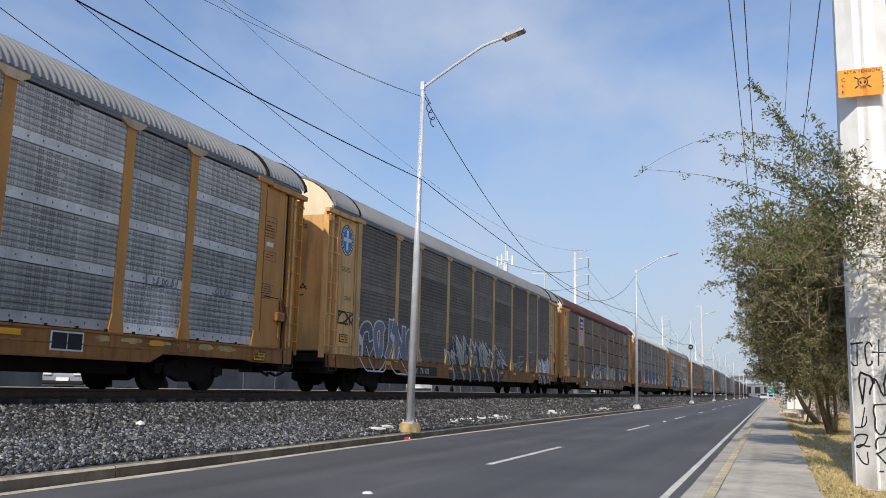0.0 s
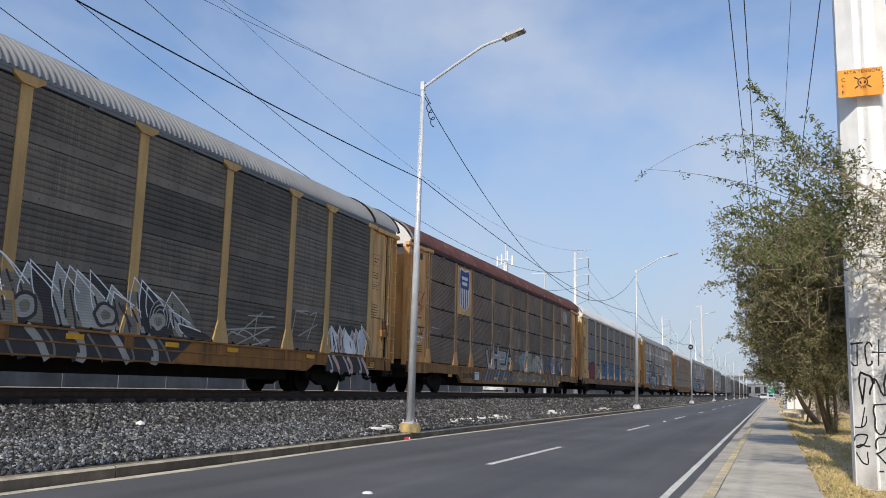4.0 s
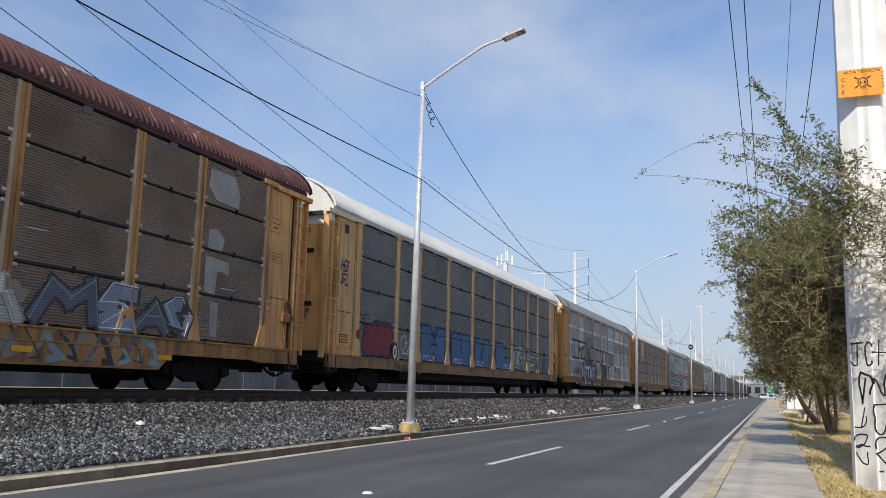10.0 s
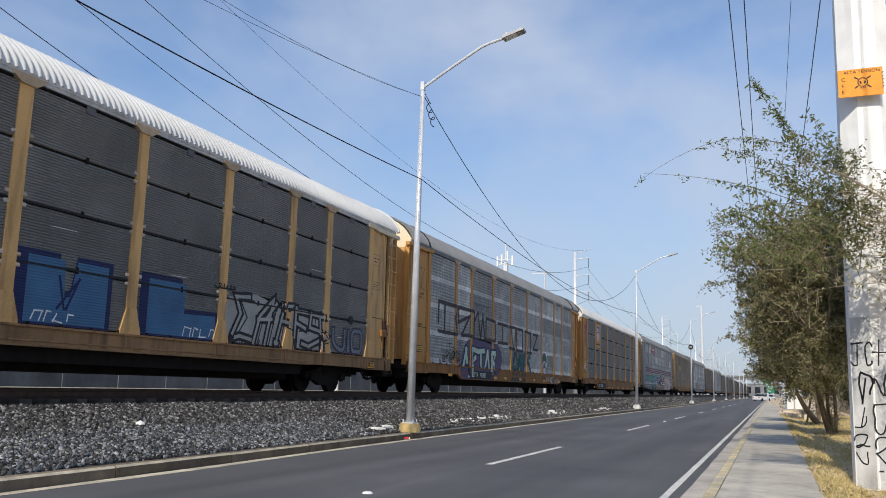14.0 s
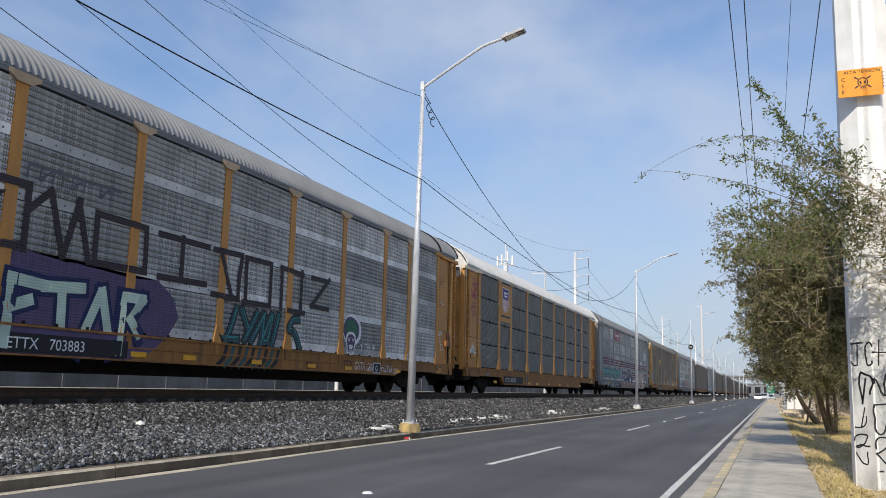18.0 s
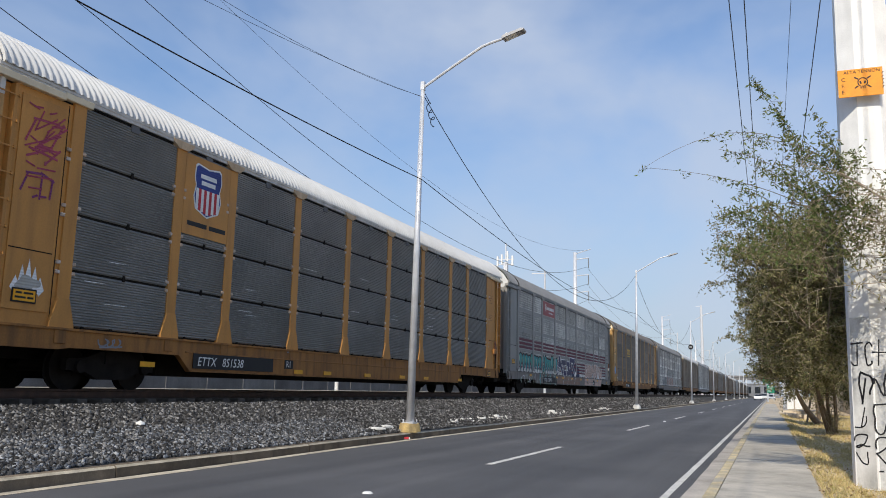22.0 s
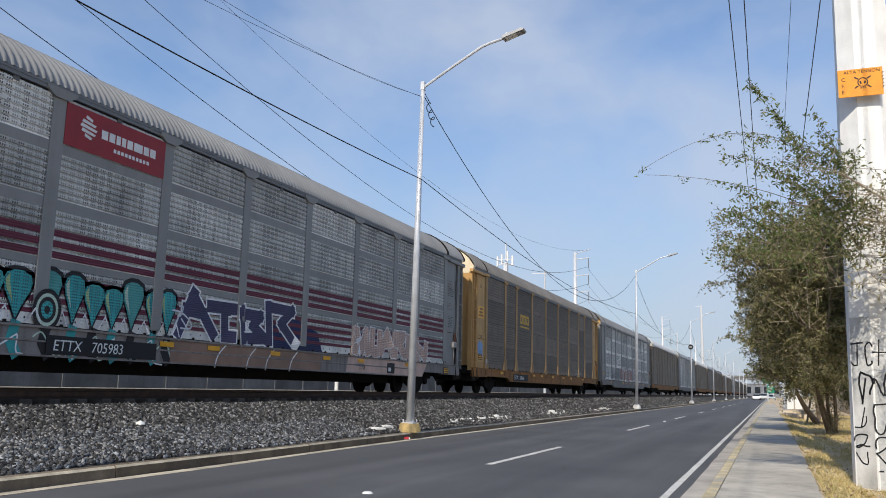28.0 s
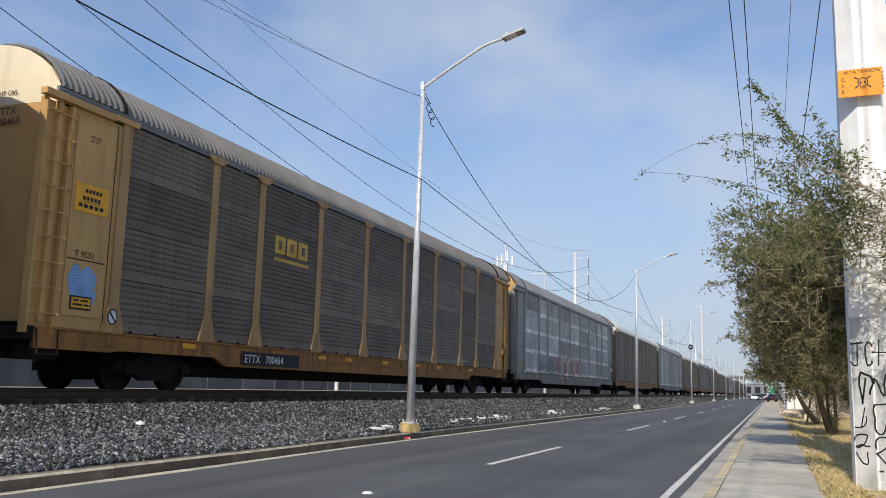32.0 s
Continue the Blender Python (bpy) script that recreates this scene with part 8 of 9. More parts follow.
def leaf_mesh(name, twigs, per, size, rng):
    """Narrow leaflets in pairs along each twig."""
    P, D = [], []
    for tw in twigs:
        for j in range(per):
            t = (j + 0.5) / per * (len(tw) - 1)
            k = min(int(t), len(tw) - 2)
            P.append(tw[k].lerp(tw[k + 1], t - k))
            D.append((tw[k + 1] - tw[k]).normalized())
    P, D = np.array(P), np.array(D)
    n = len(P)
    r = np.random.default_rng(rng.randint(0, 10 ** 6))
    side = r.normal(0, 1, (n, 3))
    side[:, 2] -= 0.35
    side -= (side * D).sum(1)[:, None] * D * 0.5
    side /= np.linalg.norm(side, axis=1)[:, None]
    nrm = np.cross(side, r.normal(0, 1, (n, 3)))
    nrm /= np.linalg.norm(nrm, axis=1)[:, None] + 1e-9
    s = (size * r.uniform(0.6, 1.3, n))[:, None]
    c = P + r.normal(0, size * 0.4, (n, 3))
    v = np.stack([c, c + side * s * 0.55 + nrm * s * 0.22, c + side * s * 1.25, c + side * s * 0.55 - nrm * s * 0.22], 1)
    return soup(name, v.reshape(-1, 3), np.arange(n * 4).reshape(-1, 4))


def twig_mesh(name, twigs, r0):
    """Thin three-sided twigs that taper to their tips."""
    P = np.array([[tuple(p) for p in tw] for tw in twigs])
    n, m, _ = P.shape
    d = P[:, -1] - P[:, 0]
    a = np.cross(d, np.array([0.31, 0.62, 0.72]))
    a /= np.linalg.norm(a, axis=1)[:, None] + 1e-9
    b = np.cross(d, a)
    b /= np.linalg.norm(b, axis=1)[:, None] + 1e-9
    r = r0 * (1 - 0.7 * np.arange(m) / (m - 1))
    rings = [P + (a * math.cos(q) + b * math.sin(q))[:, None] * r[None, :, None] for q in (0.0, 2.094, 4.189)]
    v = np.stack(rings, 2).reshape(-1, 3)
    f = np.array([(k * 3 + s, k * 3 + (s + 1) % 3, k * 3 + 3 + (s + 1) % 3, k * 3 + 3 + s) for k in range(m - 1) for s in range(3)])
    return soup(name, v, (f[None] + (np.arange(n) * m * 3)[:, None, None]).reshape(-1, 4))


SWAY = []


def tree(x, y, ctr, rad, seed, label, limbs=9, subs=7, tw=12, per=12, size=0.045, lean=(0, 0), trunks=1, droop=0.25, limb_r=0.04, taper=0.42, trunk_r=0.0):
    rng = random.Random(seed)
    t = tagged(empty("tree", pose(x, y, 0.0)), label, "tree", "trees along the pavement")
    ctr, rad = Vector(ctr), Vector(rad)
    twigs, bm = [], bmesh.new()

    def add(pts, r0, r1, seg):
        b = tube(pts, r0, seg, r1)
        me = bpy.data.meshes.new("tmp")
        b.to_mesh(me)
        b.free()
        bm.from_mesh(me)
        bpy.data.meshes.remove(me)

    def inside(f0, f1):
        while True:
            v = Vector((rng.uniform(-1, 1), rng.uniform(-1, 1), rng.uniform(-1, 1)))
            if f0 < (abs(v.x) ** 3 + abs(v.y) ** 3 + abs(v.z) ** 3) ** (1 / 3) < f1:
                k = 1 + taper * min(0.0, v.z)
                return Vector((v.x * rad.x * k, v.y * rad.y * k, v.z * rad.z)) + ctr

    tops = []
    for k in range(trunks):
        o = Vector((rng.uniform(-0.18, 0.18), rng.uniform(-0.15, 0.15), -0.05)) if trunks > 1 else Vector((0, 0, -0.05))
        top = Vector((lean[0] + rng.uniform(-0.35, 0.35) * (trunks > 1), lean[1] + rng.uniform(-0.3, 0.3) * (trunks > 1), ctr.z - rad.z * 0.55))
        p = curve_pts(o, top, 0.12, rng, 7)
        add(p, max(0.09, trunk_r) if trunks == 1 else 0.062, 0.045, 8)
        tops.append(top)
    trunk_bm = bm
    part("trunk", trunk_bm, M_BARK, t)
    for k in range(limbs):
        bm = bmesh.new()
        a = rng.choice(tops)
        e = inside(0.35, 0.85)
        lp = curve_pts(a, e, 0.2, rng, 7)
        add(lp, limb_r, 0.012, 5)
        for j in range(subs):
            s = lp[rng.randint(2, 6)]
            e2 = s.lerp(inside(0.5, 1.05), rng.uniform(0.5, 0.95))
            sp = curve_pts(s, e2, 0.25, rng, 5)
            add(sp, min(0.012, limb_r * 0.7), 0.003, 4)
            for q in range(tw):
                s3 = sp[rng.randint(1, 4)]
                d = Vector((rng.gauss(0, 1), rng.gauss(0, 1), rng.gauss(0, 0.8))).normalized() * rng.uniform(0.2, 0.55)
                e3 = s3 + d - Vector((0, 0, droop * d.length))
                twigs.append(curve_pts(s3, e3, 0.15, rng, 4))
        part("limb", bm, M_TWIG if limb_r < 0.01 else M_BARK, t)
    part("twig_mass", twig_mesh("twig_mass", twigs, min(0.009, max(0.0045, size * 0.085))), M_TWIG, t)["kind"] = "stuff"
    part("crown", leaf_mesh("crown", twigs, per, size, rng), M_LEAF, t, "small dusty green leaflets")["kind"] = "stuff"
    return t


TREES = [
    tree(2.0, 18.2, (-0.87, 0.1, 3.4), (2.45, 2.4, 2.05), 3, "bushy dusty-green street tree with many stems", 29, 13, 15, 18, 0.06, (-0.3, 0), 3, 0.25, 0.02, 0.36),
    tree(1.82, 29.2, (-0.8, -1.6, 3.15), (2.5, 3.2, 2.45), 5, "bushy dusty-green street tree with several thin stems", 21, 12, 15, 17, 0.075, (-0.2, -0.5), 4, 0.25, 0.025, 0.4),
    tree(1.96, 39.7, (-0.9, -2.2, 3.2), (2.0, 3.4, 2.3), 8, "street tree leaning over the pavement", 15, 10, 14, 15, 0.09, (-1.1, -3.2), 1, trunk_r=0.14),
    tree(2.3, 47.0, (0.2, 0, 3.2), (2.3, 3.4, 2.5), 12, "street tree with a rounded dusty crown", 15, 9, 13, 12, 0.12, (-0.3, 0), 1),
    tree(2.8, 60.0, (-0.3, 0, 3.6), (3.0, 4.0, 2.4), 15, "street tree with a rounded dusty crown", 14, 9, 13, 12, 0.15, (0, 0), 1),
    tree(3.8, 75.0, (0.0, 0, 3.6), (3.2, 5.0, 2.4), 18, "street tree with a rounded dusty crown", 14, 9, 12, 12, 0.17, (0, 0), 1),
    tree(4.6, 27.0, (0.0, 0, 3.2), (2.6, 3.0, 2.7), 23, "bushy street tree behind the verge", 15, 9, 14, 13, 0.1, (0, 0), 2),
]
TREES.append(tree(2.75, 30.5, (-0.1, 0, 1.75), (0.75, 0.9, 0.95), 27, "low leafy bush beside the tree trunks", 9, 7, 10, 10, 0.08, (0, 0), 3, 0.2, 0.014))
# leafy shoots round the foot of the second tree
rng_b = random.Random(44)
shoots = [curve_pts((rng_b.uniform(-0.18, 0.18), rng_b.uniform(-0.2, 0.1), 0.0), (rng_b.uniform(-0.45, 0.4), rng_b.uniform(-0.4, 0.2), rng_b.uniform(0.5, 1.25)), 0.12, rng_b, 5) for k in range(46)]
part("twig_mass", twig_mesh("twig_mass", shoots, 0.009), M_DEADW, TREES[1])["kind"] = "stuff"
part("foot_leaves", leaf_mesh("foot_leaves", shoots, 7, 0.06, rng_b), M_LEAF, TREES[1], "sparse leaves on the foot shoots")["kind"] = "stuff"
# bare pale twigs that stand out of the bushy crown
rng_b = random.Random(91)
for k in range(22):
    b_ = Vector((rng_b.uniform(-2.9, -0.2), rng_b.uniform(-2.5, -2.0), rng_b.uniform(2.0, 4.6)))
    d_ = Vector((rng_b.uniform(-0.3, 0.75), rng_b.uniform(0.1, 0.5), rng_b.uniform(-0.75, 0.15))).normalized() * rng_b.uniform(0.3, 0.8)
    part("bare_twig", tube(curve_pts(b_, b_ + d_, 0.16, rng_b, 7), 0.003, 4, 0.0075), M_DEADW, TREES[0])
    part("bare_twig", tube(curve_pts(b_ + d_ * 0.45, b_ + d_ * 0.45 + Vector((rng_b.uniform(-0.3, 0.3), -0.1, rng_b.uniform(-0.1, 0.4))), 0.2, rng_b, 5), 0.004, 4, 0.002), M_DEADW, TREES[0])
tree_near = tree(3.3, 11.6, (-1.75, -0.3, 3.35), (1.9, 0.9, 1.25), 31, "open branching tree with thin arching sprays", 10, 8, 8, 9, 0.05, (-0.6, 0), 1, 0.1, 0.009)
sprays = [((0.99, 11.4, 3.72), (0.1, 11.1, 5.15), (-1.53, 11.0, 4.02)), ((0.47, 11.3, 3.6), (-0.3, 11.1, 3.98), (-1.44, 11.0, 4.08)), ((0.57, 11.4, 4.19), (0.3, 11.2, 4.75), (-0.07, 11.0, 5.21)),
          ((1.0, 11.4, 3.93), (0.9, 11.2, 4.35), (0.65, 11.0, 4.65)), ((0.4, 11.3, 3.2), (0.0, 11.1, 3.42), (-0.58, 11.0, 3.53)), ((0.7, 11.3, 3.7), (0.1, 11.1, 4.2), (-0.5, 11.0, 4.3)),
          ((0.6, 11.3, 2.8), (-0.1, 11.1, 3.1), (-0.62, 11.0, 3.02)), ((1.0, 11.3, 4.0), (0.5, 11.1, 4.4), (-0.2, 11.0, 4.45))]
rng_s = random.Random(77)
# more sprays between the pole and the arching tips
for x_, z_ in ((-0.3, 3.8), (-0.45, 3.5), (-0.1, 4.1), (0.3, 4.5), (-0.1, 3.33), (-0.35, 3.1), (0.3, 3.85), (0.6, 3.85), (0.05, 3.62), (-0.2, 3.6), (0.8, 4.3), (0.45, 4.2), (0.2, 4.1), (0.9, 3.9), (1.1, 4.2), (0.1, 3.9), (0.5, 3.5), (1.2, 3.6)):
    a_ = Vector((min(1.1, max(0.75, x_ + 1.0)), 11.4, max(2.6, z_ - 0.85)))
    b_ = Vector((x_, 11.05, z_))
    sprays.append((a_, a_.lerp(b_, 0.5) + Vector((0.05, 0, 0.32)), b_))
for k, (a, m, b) in enumerate(sprays):
    a, m, b = Vector(a), Vector(m), Vector(b)
    base = Vector((3.3, 11.6, 0.0))
    pts = [(a * (1 - t) ** 2 + m * 2 * t * (1 - t) + b * t ** 2) - a for t in np.linspace(0, 1, 14)]
    sp = part("spray", tube(pts, 0.005, 4, 0.002), M_BARK, tree_near)
    sp.location = a - base
    twg = []
    for j in range(2, 13):
        if k > 1:
            for q in range(3):
                d = Vector((rng_s.uniform(-0.5, 0.2), rng_s.uniform(-0.4, 0.4), rng_s.uniform(-0.7, 0.3))).normalized() * rng_s.uniform(0.1, 0.24)
                twg.append([pts[j], pts[j] + d * 0.5, pts[j] + d])
    if k < 3:
        # leaflets in hanging rows straight from the stem
        for lo_, hi_ in (((0.4, 0.74), (0.97, 1.0)), ((0.35, 0.62), (0.74, 0.8)), ((0.35, 0.6), (0.82, 1.0)))[k]:
            for t in np.linspace(lo_, hi_, max(3, int((hi_ - lo_) * 60))):
                p = (a * (1 - t) ** 2 + m * 2 * t * (1 - t) + b * t ** 2) - a
                d = Vector((rng_s.uniform(-0.03, 0.02), rng_s.uniform(-0.04, 0.04), rng_s.uniform(-0.07, -0.02)))
                twg.append([p, p + d * 0.5, p + d])
    part("twig_mass", twig_mesh("twig_mass", twg, 0.0022), M_TWIG, sp)["kind"] = "stuff"
    part("leaf_spray", leaf_mesh("leaf_spray", twg, 4 if k < 2 else 7, 0.05, rng_s), M_LEAF_G, sp)["kind"] = "stuff"
    SWAY.append((sp, a - base, 0.7 + 0.17 * k))

# ---- far end of the street ----
over = tagged(empty("overpass"), "pale concrete road bridge across the railway and street", "bridge")
part("deck", boxes((-75, 60, 430, 440, 8.4, 9.6)), M_POSTF, over)
part("parapet", boxes((-75, 60, 429.6, 429.9, 9.6, 10.4)), M_POSTF, over)
for k in range(28):
    part("beam", boxes((-60 + 4 * k, -59.2 + 4 * k, 430.1, 439.9, 7.4, 8.396)), M_WALLF, over)
for x in (-50, -32, -4.5 - 14, 8, 26, 44):
    part("pier", boxes((x - 0.8, x + 0.8, 433, 437, -0.05, 8.396), (x - 2.5, x + 2.5, 432.5, 437.5, 6.6, 7.396)), M_POSTF, over)


def block(name, x0, x1, y0, y1, h, material, label, nx, nz):
    b = tagged(empty(name), label, "building")
    part("wall", boxes((x0, x1, y0, y1, -0.05, h)), material, b)
    part("roof_edge", boxes((x0 - 0.2, x1 + 0.2, y0 - 0.2, y1 + 0.2, h, h + 0.35)), M_POSTF, b)
    for i in range(nx):
        for j in range(nz):
            w, hh = (x1 - x0) / nx, h / nz
            part("window", boxes((x0 + w * (i + 0.2), x0 + w * (i + 0.8), y0 - 0.06, y0 - 0.02, hh * (j + 0.3), hh * (j + 0.8))), M_GLASS, b)
    return b


block("warehouse", -14, 6, 520, 560, 7.5, M_WALLF, "low grey warehouse beyond the bridge", 4, 1)
block("warehouse", 14, 60, 300, 330, 6.0, mat("wall_cream", (0.4, 0.34, 0.26), 0.9, 0, 0.15, 0.5, 0.1), "cream low building beyond the trees", 8, 2)
M_WALLC = mat("wall_sand", (0.62, 0.52, 0.38), 0.9, 0, 0.15, 0.6, 0.15, 20, 0.2, (0.4, 0.33, 0.25))
bw = tagged(empty("boundary_wall"), "low sand-coloured boundary wall beyond the verge", "wall", kind="structure")
for k in range(14):
    part("wall_bay", boxes((4.9 + 0.16 * k, 5.1 + 0.16 * k, 52 + 5.0 * k, 56.9 + 5.0 * k, 0.0, 1.9)), M_WALLC, bw)
part("wall_return", boxes((4.9, 30, 51.8, 51.99, 0.0, 1.5)), M_WALLC, bw)
gp = tagged(empty("gate_pillar", pose(1.75, 86, -0.04)), "white painted gate pillar with a plaque", "pillar", "white pillars by the pavement")
part("shaft", boxes((-0.3, 0.3, -0.3, 0.3, 0, 2.3), bevel=0.03), M_WHITE, gp)
part("cap", boxes((-0.36, 0.36, -0.36, 0.36, 2.3, 2.42), bevel=0.02), M_WHITE, gp)
part("plaque", boxes((-0.22, 0.22, -0.33, -0.3, 1.2, 1.9)), M_GALV, gp)
copy_thing(gp, pose(2.45, 86, -0.04))
lg = tagged(empty("globe_post", pose(1.2, 80, -0.04)), "short white post with a round head", "post")
part("shaft", cyl(bmesh.new(), (0, 0, 0), (0, 0, 2.5), 0.17, 0.14), M_WHITE, lg)
bm = bmesh.new()
bmesh.ops.create_uvsphere(bm, u_segments=14, v_segments=8, radius=0.3, matrix=Matrix.Translation((0, 0, 2.7)))
smooth(part("globe", bm, M_WHITE, lg))
rs = tagged(empty("road_sign", pose(0.55, 175, 0.0)), "green road sign on two posts above the pavement", "road sign")
M_GREEN = mat("sign_green", (0.01, 0.2, 0.11), 0.5, 0, 0.1, 3, 0.02)
part("panel", boxes((-1.0, 0.3, -0.05, 0.0, 1.7, 3.2), bevel=0.02), M_GREEN, rs)
for x in (-0.85, 0.15):
    part("post", cyl(bmesh.new(), (x, 0.05, 0), (x, 0.05, 3.1), 0.06, seg=8), M_GALV, rs)
for k in range(3):
    part("bar", boxes((-0.85, 0.15 - 0.2 * k, -0.058, -0.05, 2.8 - 0.4 * k, 2.93 - 0.4 * k)), M_WHITE, rs)
rs = tagged(empty("road_sign", pose(0.55, 178, 0.0)), "tall dark green road sign behind the tree", "road sign")
part("panel", boxes((-1.75, -0.2, -0.05, 0.0, 3.5, 5.7), bevel=0.02), M_GREEN, rs)
part("post", cyl(bmesh.new(), (-1.0, 0.05, 0), (-1.0, 0.05, 5.6), 0.08, seg=8), M_GALV, rs)
stake = tagged(empty("tree_stake", pose(1.52, 41.0, -0.05)), "leaning wooden stake beside a tree", "stake")
part("pole", cyl(bmesh.new(), (-0.05, 0, 0), (0.25, 0, 1.6), 0.045, seg=7), M_BARK, stake)
edge = tagged(empty("border_stones"), "low whitewashed border round a planting bed", "border")
for k in range(22):
    a = math.pi * (0.5 + k / 21)
    part("stone", boxes((2.6 + 2.0 * math.cos(a) - 0.14, 2.6 + 2.0 * math.cos(a) + 0.14, 55 + 7.5 * math.sin(a) - 0.45, 55 + 7.5 * math.sin(a) + 0.45, -0.06, 0.25), bevel=0.04), M_WALLC, edge)


def vehicle(col, label, pick=False):
    """A small road car, facing -y, at its wheels' level."""
    v = tagged(empty("car"), label, "car", "vehicles at the far end")
    paint_ = mat("car_paint", col, 0.3, 0.1, 0.05, 2, 0, spec=0.6)
    low = [(-2.15, 0.3), (-2.2, 0.62), (-2.05, 0.78), (-1.1, 0.92), (-0.9, 0.96), (1.6, 0.98), (2.1, 0.92), (2.2, 0.6), (2.15, 0.3)]
    if pick:
        low = [(-2.4, 0.45), (-2.45, 0.85), (-2.3, 1.05), (-1.3, 1.12), (0.9, 1.15), (2.5, 1.15), (2.5, 0.5)]
    part("body", prism(low, "x", -0.86, 0.86), paint_, v)
    cab = [(-1.05, 0.93), (-0.3, 1.42), (0.9, 1.46), (1.75, 0.97)] if not pick else [(-1.25, 1.11), (-0.6, 1.7), (0.7, 1.74), (0.95, 1.14)]
    part("cabin", prism(cab, "x", -0.72, 0.72), M_GLASS, v, "dark glass cabin")
    rf = [(-0.3, 1.425), (-0.25, 1.47), (0.85, 1.505), (0.9, 1.465)] if not pick else [(-0.6, 1.705), (-0.55, 1.75), (0.66, 1.79), (0.7, 1.745)]
    part("roof", prism(rf, "x", -0.73, 0.73), paint_, v)
    for sx in (-1, 1):
        for yy in (-1.35, 1.35):
            w = part("wheel", cyl(bmesh.new(), (sx * 0.68, yy, 0.32), (sx * 0.89, yy, 0.32), 0.32, seg=16), M_TYRE, v)
            part("rim", cyl(bmesh.new(), (sx * 0.885, yy, 0.32), (sx * 0.9, yy, 0.32), 0.2, seg=12), M_STEEL, w)
        part("headlight", boxes((sx * 0.62 - 0.18, sx * 0.62 + 0.18, -2.26 if not pick else -2.5, -2.1, 0.62, 0.76), bevel=0.02), M_WHITE, v)
        part("tail_light", boxes((sx * 0.66 - 0.14, sx * 0.66 + 0.14, 2.12 if not pick else 2.4, 2.24 if not pick else 2.54, 0.66, 0.82)), M_RED, v)
    part("plate", boxes((-0.26, 0.26, -2.235 if not pick else -2.48, -2.2, 0.45, 0.56)), M_WHITE, v)
    part("bumper", boxes((-0.84, 0.84, -2.24, -2.12, 0.34, 0.46), bevel=0.03), M_BLACK, v)
    return v


V = {"pickup": vehicle((0.6, 0.6, 0.6), "white pickup truck waiting on the road", True), "grey": vehicle((0.4, 0.42, 0.45), "pale grey car parked by the pavement"),
     "white": vehicle((0.7, 0.7, 0.7), "white car pulling onto the road"), "dark": vehicle((0.02, 0.02, 0.025), "black car coming from the side lane"),
     "black": vehicle((0.03, 0.03, 0.035), "dark car waiting on the road"), "red": vehicle((0.25, 0.02, 0.03), "dark red car parked behind the trees"),
     "van": vehicle((0.62, 0.62, 0.62), "white car passing behind the train"), "van2": vehicle((0.5, 0.5, 0.5), "pale car passing behind the train"), "yard": vehicle((0.3, 0.32, 0.35), "silver car passing behind the railway")}
for k in ("van", "van2", "yard"):
    V[k]["group"] = "cars behind the railway"

# ---- litter by the kerb ----
def rock(name, x, y, z, s, material, label, seed):
    bm = bmesh.new()
    bmesh.ops.create_icosphere(bm, subdivisions=2, radius=1.0)
    for v in bm.verts:
        k = 1 + 0.28 * noise.noise(v.co * 1.3 + Vector((seed, 0, 0)))
        v.co = Vector((v.co.x * s[0], v.co.y * s[1], v.co.z * s[2])) * k
    o = tagged(part(name, bm, material), label, "stone", "pale stones by the kerb")
    o.matrix_basis = pose(x, y, z, 0, 0, seed * 50)
    return o


rock("stone", -9.45, 10.98, bed_z(-9.45, 10.98) + 0.03, (0.075, 0.1, 0.055), M_WHITE, "pale stone lying on the ballast", 1)
for k, (x, y, s) in enumerate(((-8.35, 17.4, (0.16, 0.26, 0.05)), (-8.4, 18.1, (0.14, 0.18, 0.06)), (-8.6, 27.2, (0.15, 0.25, 0.07)), (-8.5, 25.3, (0.12, 0.2, 0.05)), (-8.7, 35.3, (0.12, 0.16, 0.08)), (-8.8, 36.0, (0.1, 0.15, 0.06)), (-8.45, 22.6, (0.1, 0.16, 0.04)))):
    rock("rubble", x, y, bed_z(x, y) + s[2] * 0.35, s, M_CONC_W, "broken pale concrete rubble behind the kerb", 2 + k)
def chips(name, n, seed):
    """Small broken lumps strewn along the back of the kerb."""
    rng = np.random.default_rng(seed)
    y = rng.choice([24.2, 27.3, 34.8, 36.2, 44.0, 47.0], n) + rng.normal(0, 0.75, n)
    x = -8.3 - np.abs(rng.normal(0, 0.18, n)) - 0.15 * rng.random(n)
    s = rng.uniform(0.025, 0.085, n)
    octa = np.array([(1, 0, 0), (-1, 0, 0), (0, 1, 0), (0, -1, 0), (0, 0, 1), (0, 0, -1)], float)
    v = octa[None] * rng.uniform(0.6, 1.2, (n, 6, 1)) * s[:, None, None] * np.array([1, 1.4, 0.6]) + rng.normal(0, 0.2, (n, 6, 3)) * s[:, None, None]
    v += np.stack([x, y, np.array([bed_z(a, b) for a, b in zip(x, y)]) + s * 0.3], 1)[:, None]
    f = np.array([(0, 2, 4), (2, 1, 4), (1, 3, 4), (3, 0, 4), (2, 0, 5), (1, 2, 5), (3, 1, 5), (0, 3, 5)])
    return soup(name, v.reshape(-1, 3), (f[None] + (np.arange(n) * 6)[:, None, None]).reshape(-1, 3))


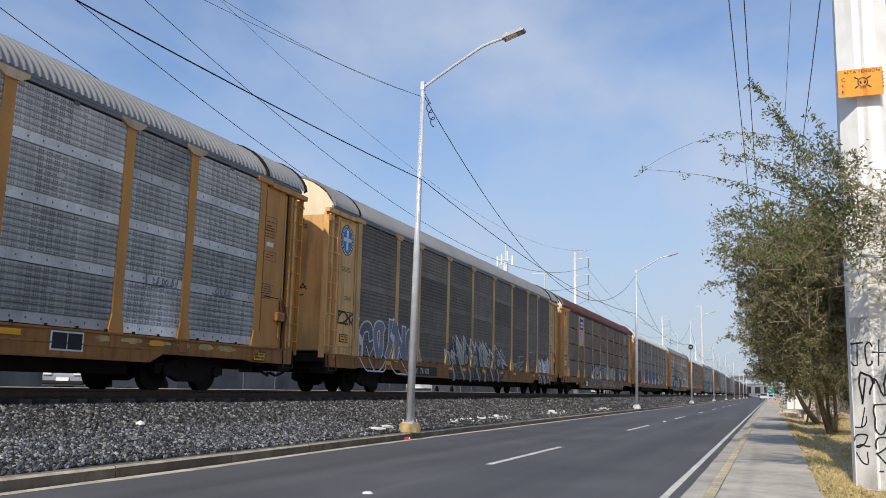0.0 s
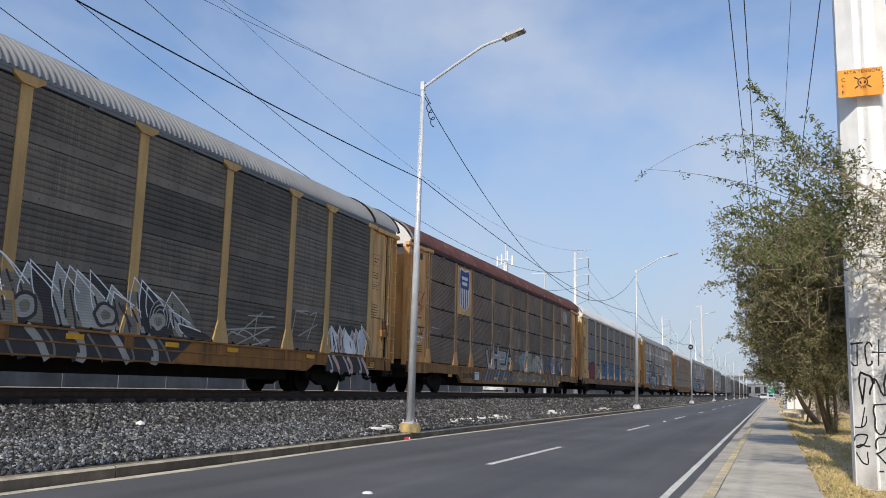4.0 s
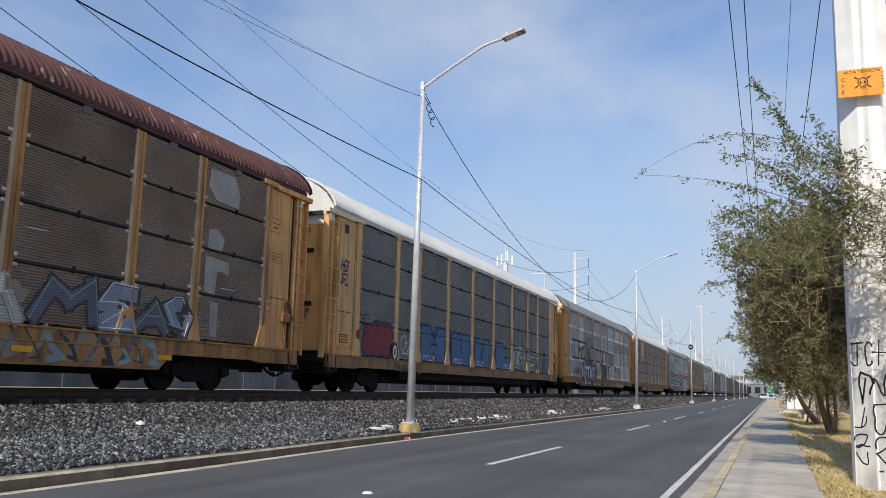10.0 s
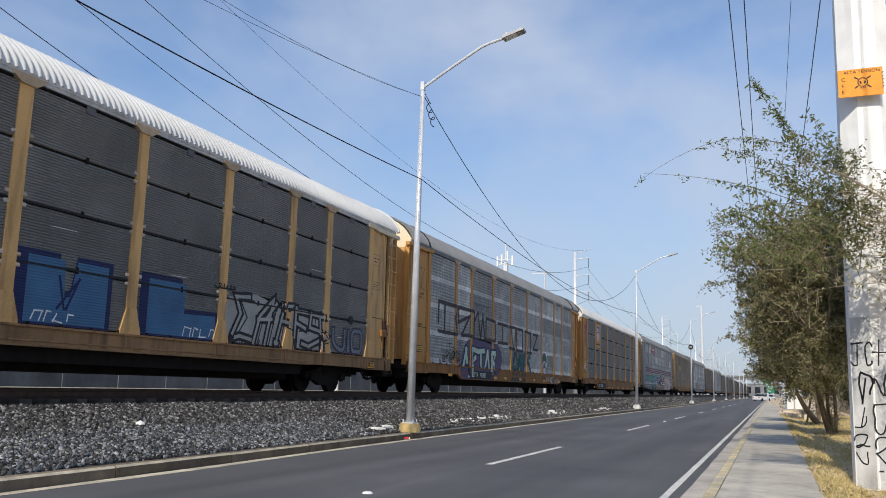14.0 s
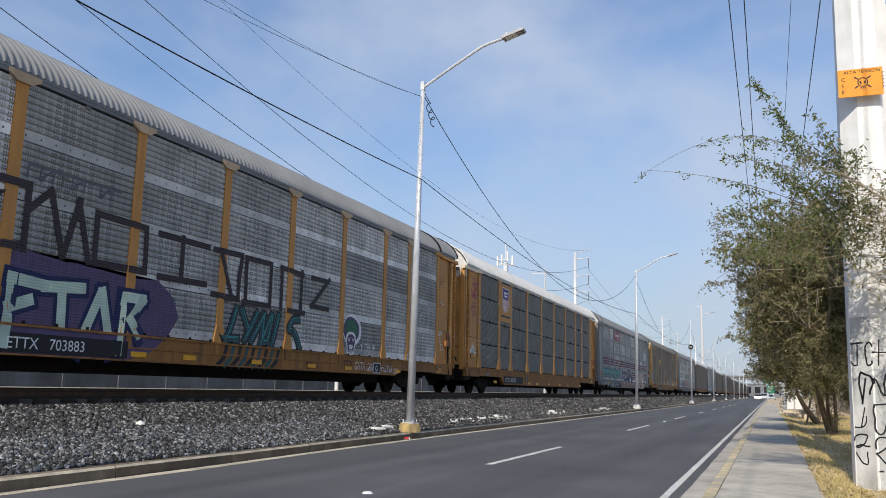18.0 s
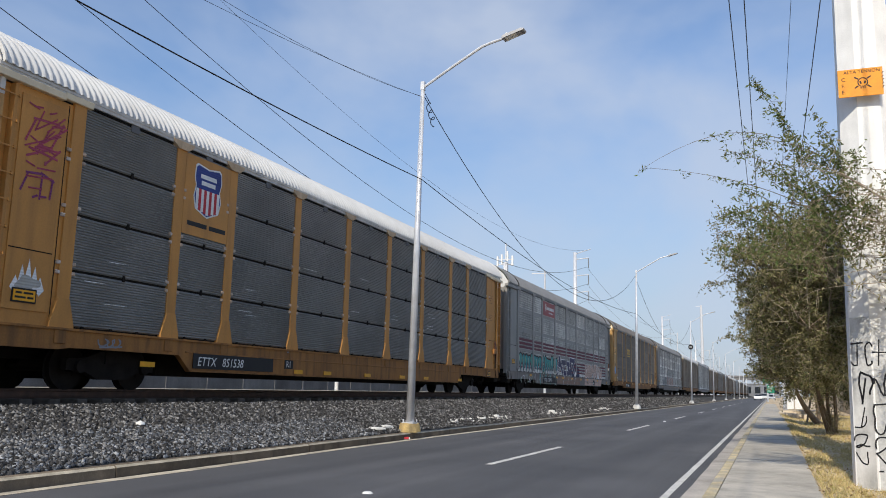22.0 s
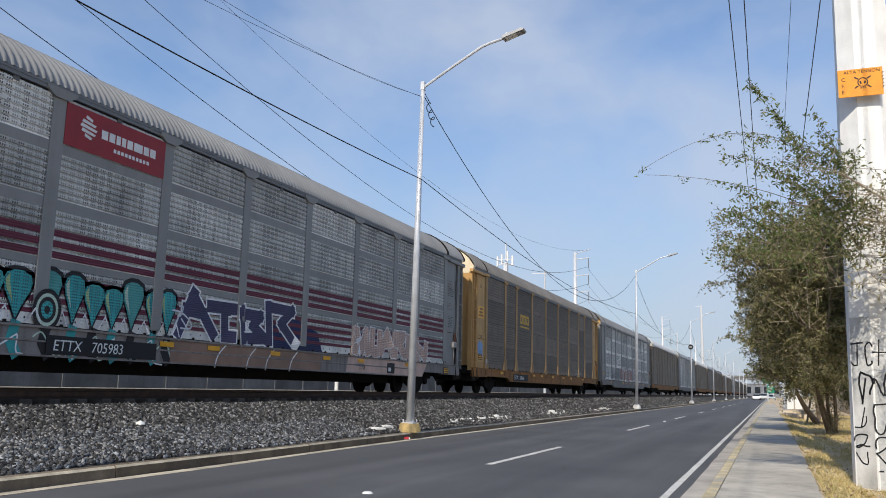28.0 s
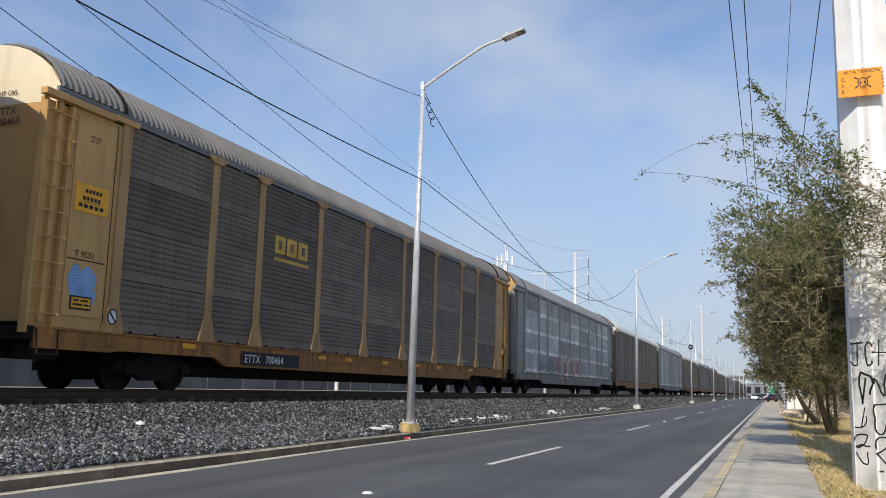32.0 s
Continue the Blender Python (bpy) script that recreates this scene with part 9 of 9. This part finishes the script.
tagged(part("rubble_chips", chips("rubble_chips", 150, 6), M_CONC_W), "white broken concrete chips strewn behind the kerb", "rubble", kind="stuff")
pk = tagged(empty("crushed_packet", pose(-7.88, 18.0, 0.0, 0, 0, 30)), "crushed red and white packet in the gutter", "litter")
part("carton", boxes((-0.12, 0.12, -0.06, 0.06, 0.004, 0.06), bevel=0.015), M_WHITE, pk)
part("band", boxes((-0.05, 0.1, -0.063, 0.063, 0.01, 0.064), bevel=0.012), M_RED, pk)


# ---- what moves ----
def run(t):
    """Metres that the train has gone at t seconds; it slows a little towards the end."""
    return 5.72 * t - float(np.interp(t, [0, 16, 19, 20.5, 23, 25.5, 28, 30, 32], [0, 0, 0.06, 0.18, 0.42, 0.65, 0.9, 1.12, 1.45]))


def motions():
    stops = [0, 4, 8, 12, 16, 19, 20.5, 23, 25.5, 28, 30, 32]
    for i, car in CARS:
        y0 = 20.22 + 28.6 * (i - 1) + HALF + {0: -0.3, 1: 0.05, 2: -0.03, 3: 0.05, 5: -0.05, 6: -0.08, 7: 0.05}.get(i, 0.0)
        walk(car, [(t, pose(TRACK_X, y0 - run(t), RAIL_Z)) for t in stops])
    ticks = [k / 10 for k in range(0, 321)]
    for ws, dy in WHEELSETS:
        walk(ws, [(t, pose(0, dy, 0.42, math.degrees(run(t) / 0.42) % 360.0)) for t in ticks])

    for sp, at, ph in SWAY:
        walk(sp, [(t / 2, pose(at.x, at.y, at.z, 1.2 * math.sin(t * 0.55 + ph * 5), 1.6 * math.sin(t * 0.8 * ph + ph * 3), 1.0 * math.sin(t * 0.6 + ph))) for t in range(0, 65)])
    walk(V["pickup"], [(0, pose(-1.5, 236, 0.0)), (32, pose(-1.5, 236, 0.0))])
    walk(V["grey"], [(0, pose(0.45, 240, 0.0)), (32, pose(0.45, 240, 0.0))])
    walk(V["white"], [(0, pose(24, 190, 0.0, 0, 0, 40)), (10, pose(14, 185, 0.0, 0, 0, 50)), (12, pose(5.2, 170, 0.0, 0, 0, 70)), (14, pose(-1.6, 190, 0.0, 0, 0, 150)), (17, pose(-2.6, 215, 0.0, 0, 0, 178)), (32, pose(-3.6, 232, 0.0, 0, 0, 180))])
    walk(V["dark"], [(0, pose(40, 150, 0.0, 0, 0, 60)), (27, pose(13, 150, 0.0, 0, 0, 60)), (30, pose(6.6, 150, 0.0, 0, 0, 60)), (31, pose(4.2, 158, 0.0, 0, 0, 110)), (32, pose(1.0, 172, 0.0, 0, 0, 150))])
    walk(V["black"], [(0, pose(-4.6, 420, 0.0)), (26, pose(-4.6, 420, 0.0)), (29, pose(-1.9, 212, 0.0)), (32, pose(-1.9, 208, 0.0))])
    walk(V["red"], [(0, pose(8.5, 60, 0.0, 0, 0, 90)), (32, pose(8.5, 60, 0.0, 0, 0, 90))])
    walk(V["van"], [(0, pose(-20.5, 110, 0.72)), (5, pose(-20.5, 55, 0.72)), (6, pose(-20.5, 44, 0.72)), (7, pose(-20.5, 34, 0.72)), (8, pose(-20.5, 22.4, 0.72)), (9, pose(-20.5, 10.5, 0.72)), (12, pose(-20.5, -25, 0.72)), (32, pose(-20.5, -75, 0.72))])
    walk(V["van2"], [(0, pose(-20.5, 51, 0.72)), (1, pose(-20.5, 37, 0.72)), (2, pose(-20.5, 24, 0.72)), (3, pose(-20.5, 11, 0.72)), (6, pose(-20.5, -24, 0.72)), (32, pose(-20.5, -82, 0.72))])
    walk(V["yard"], [(0, pose(-20.5, 22.4, 0.72)), (2, pose(-20.5, -4, 0.72)), (5, pose(-20.5, -32, 0.72)), (32, pose(-20.5, -87.5, 0.72))])


motions()
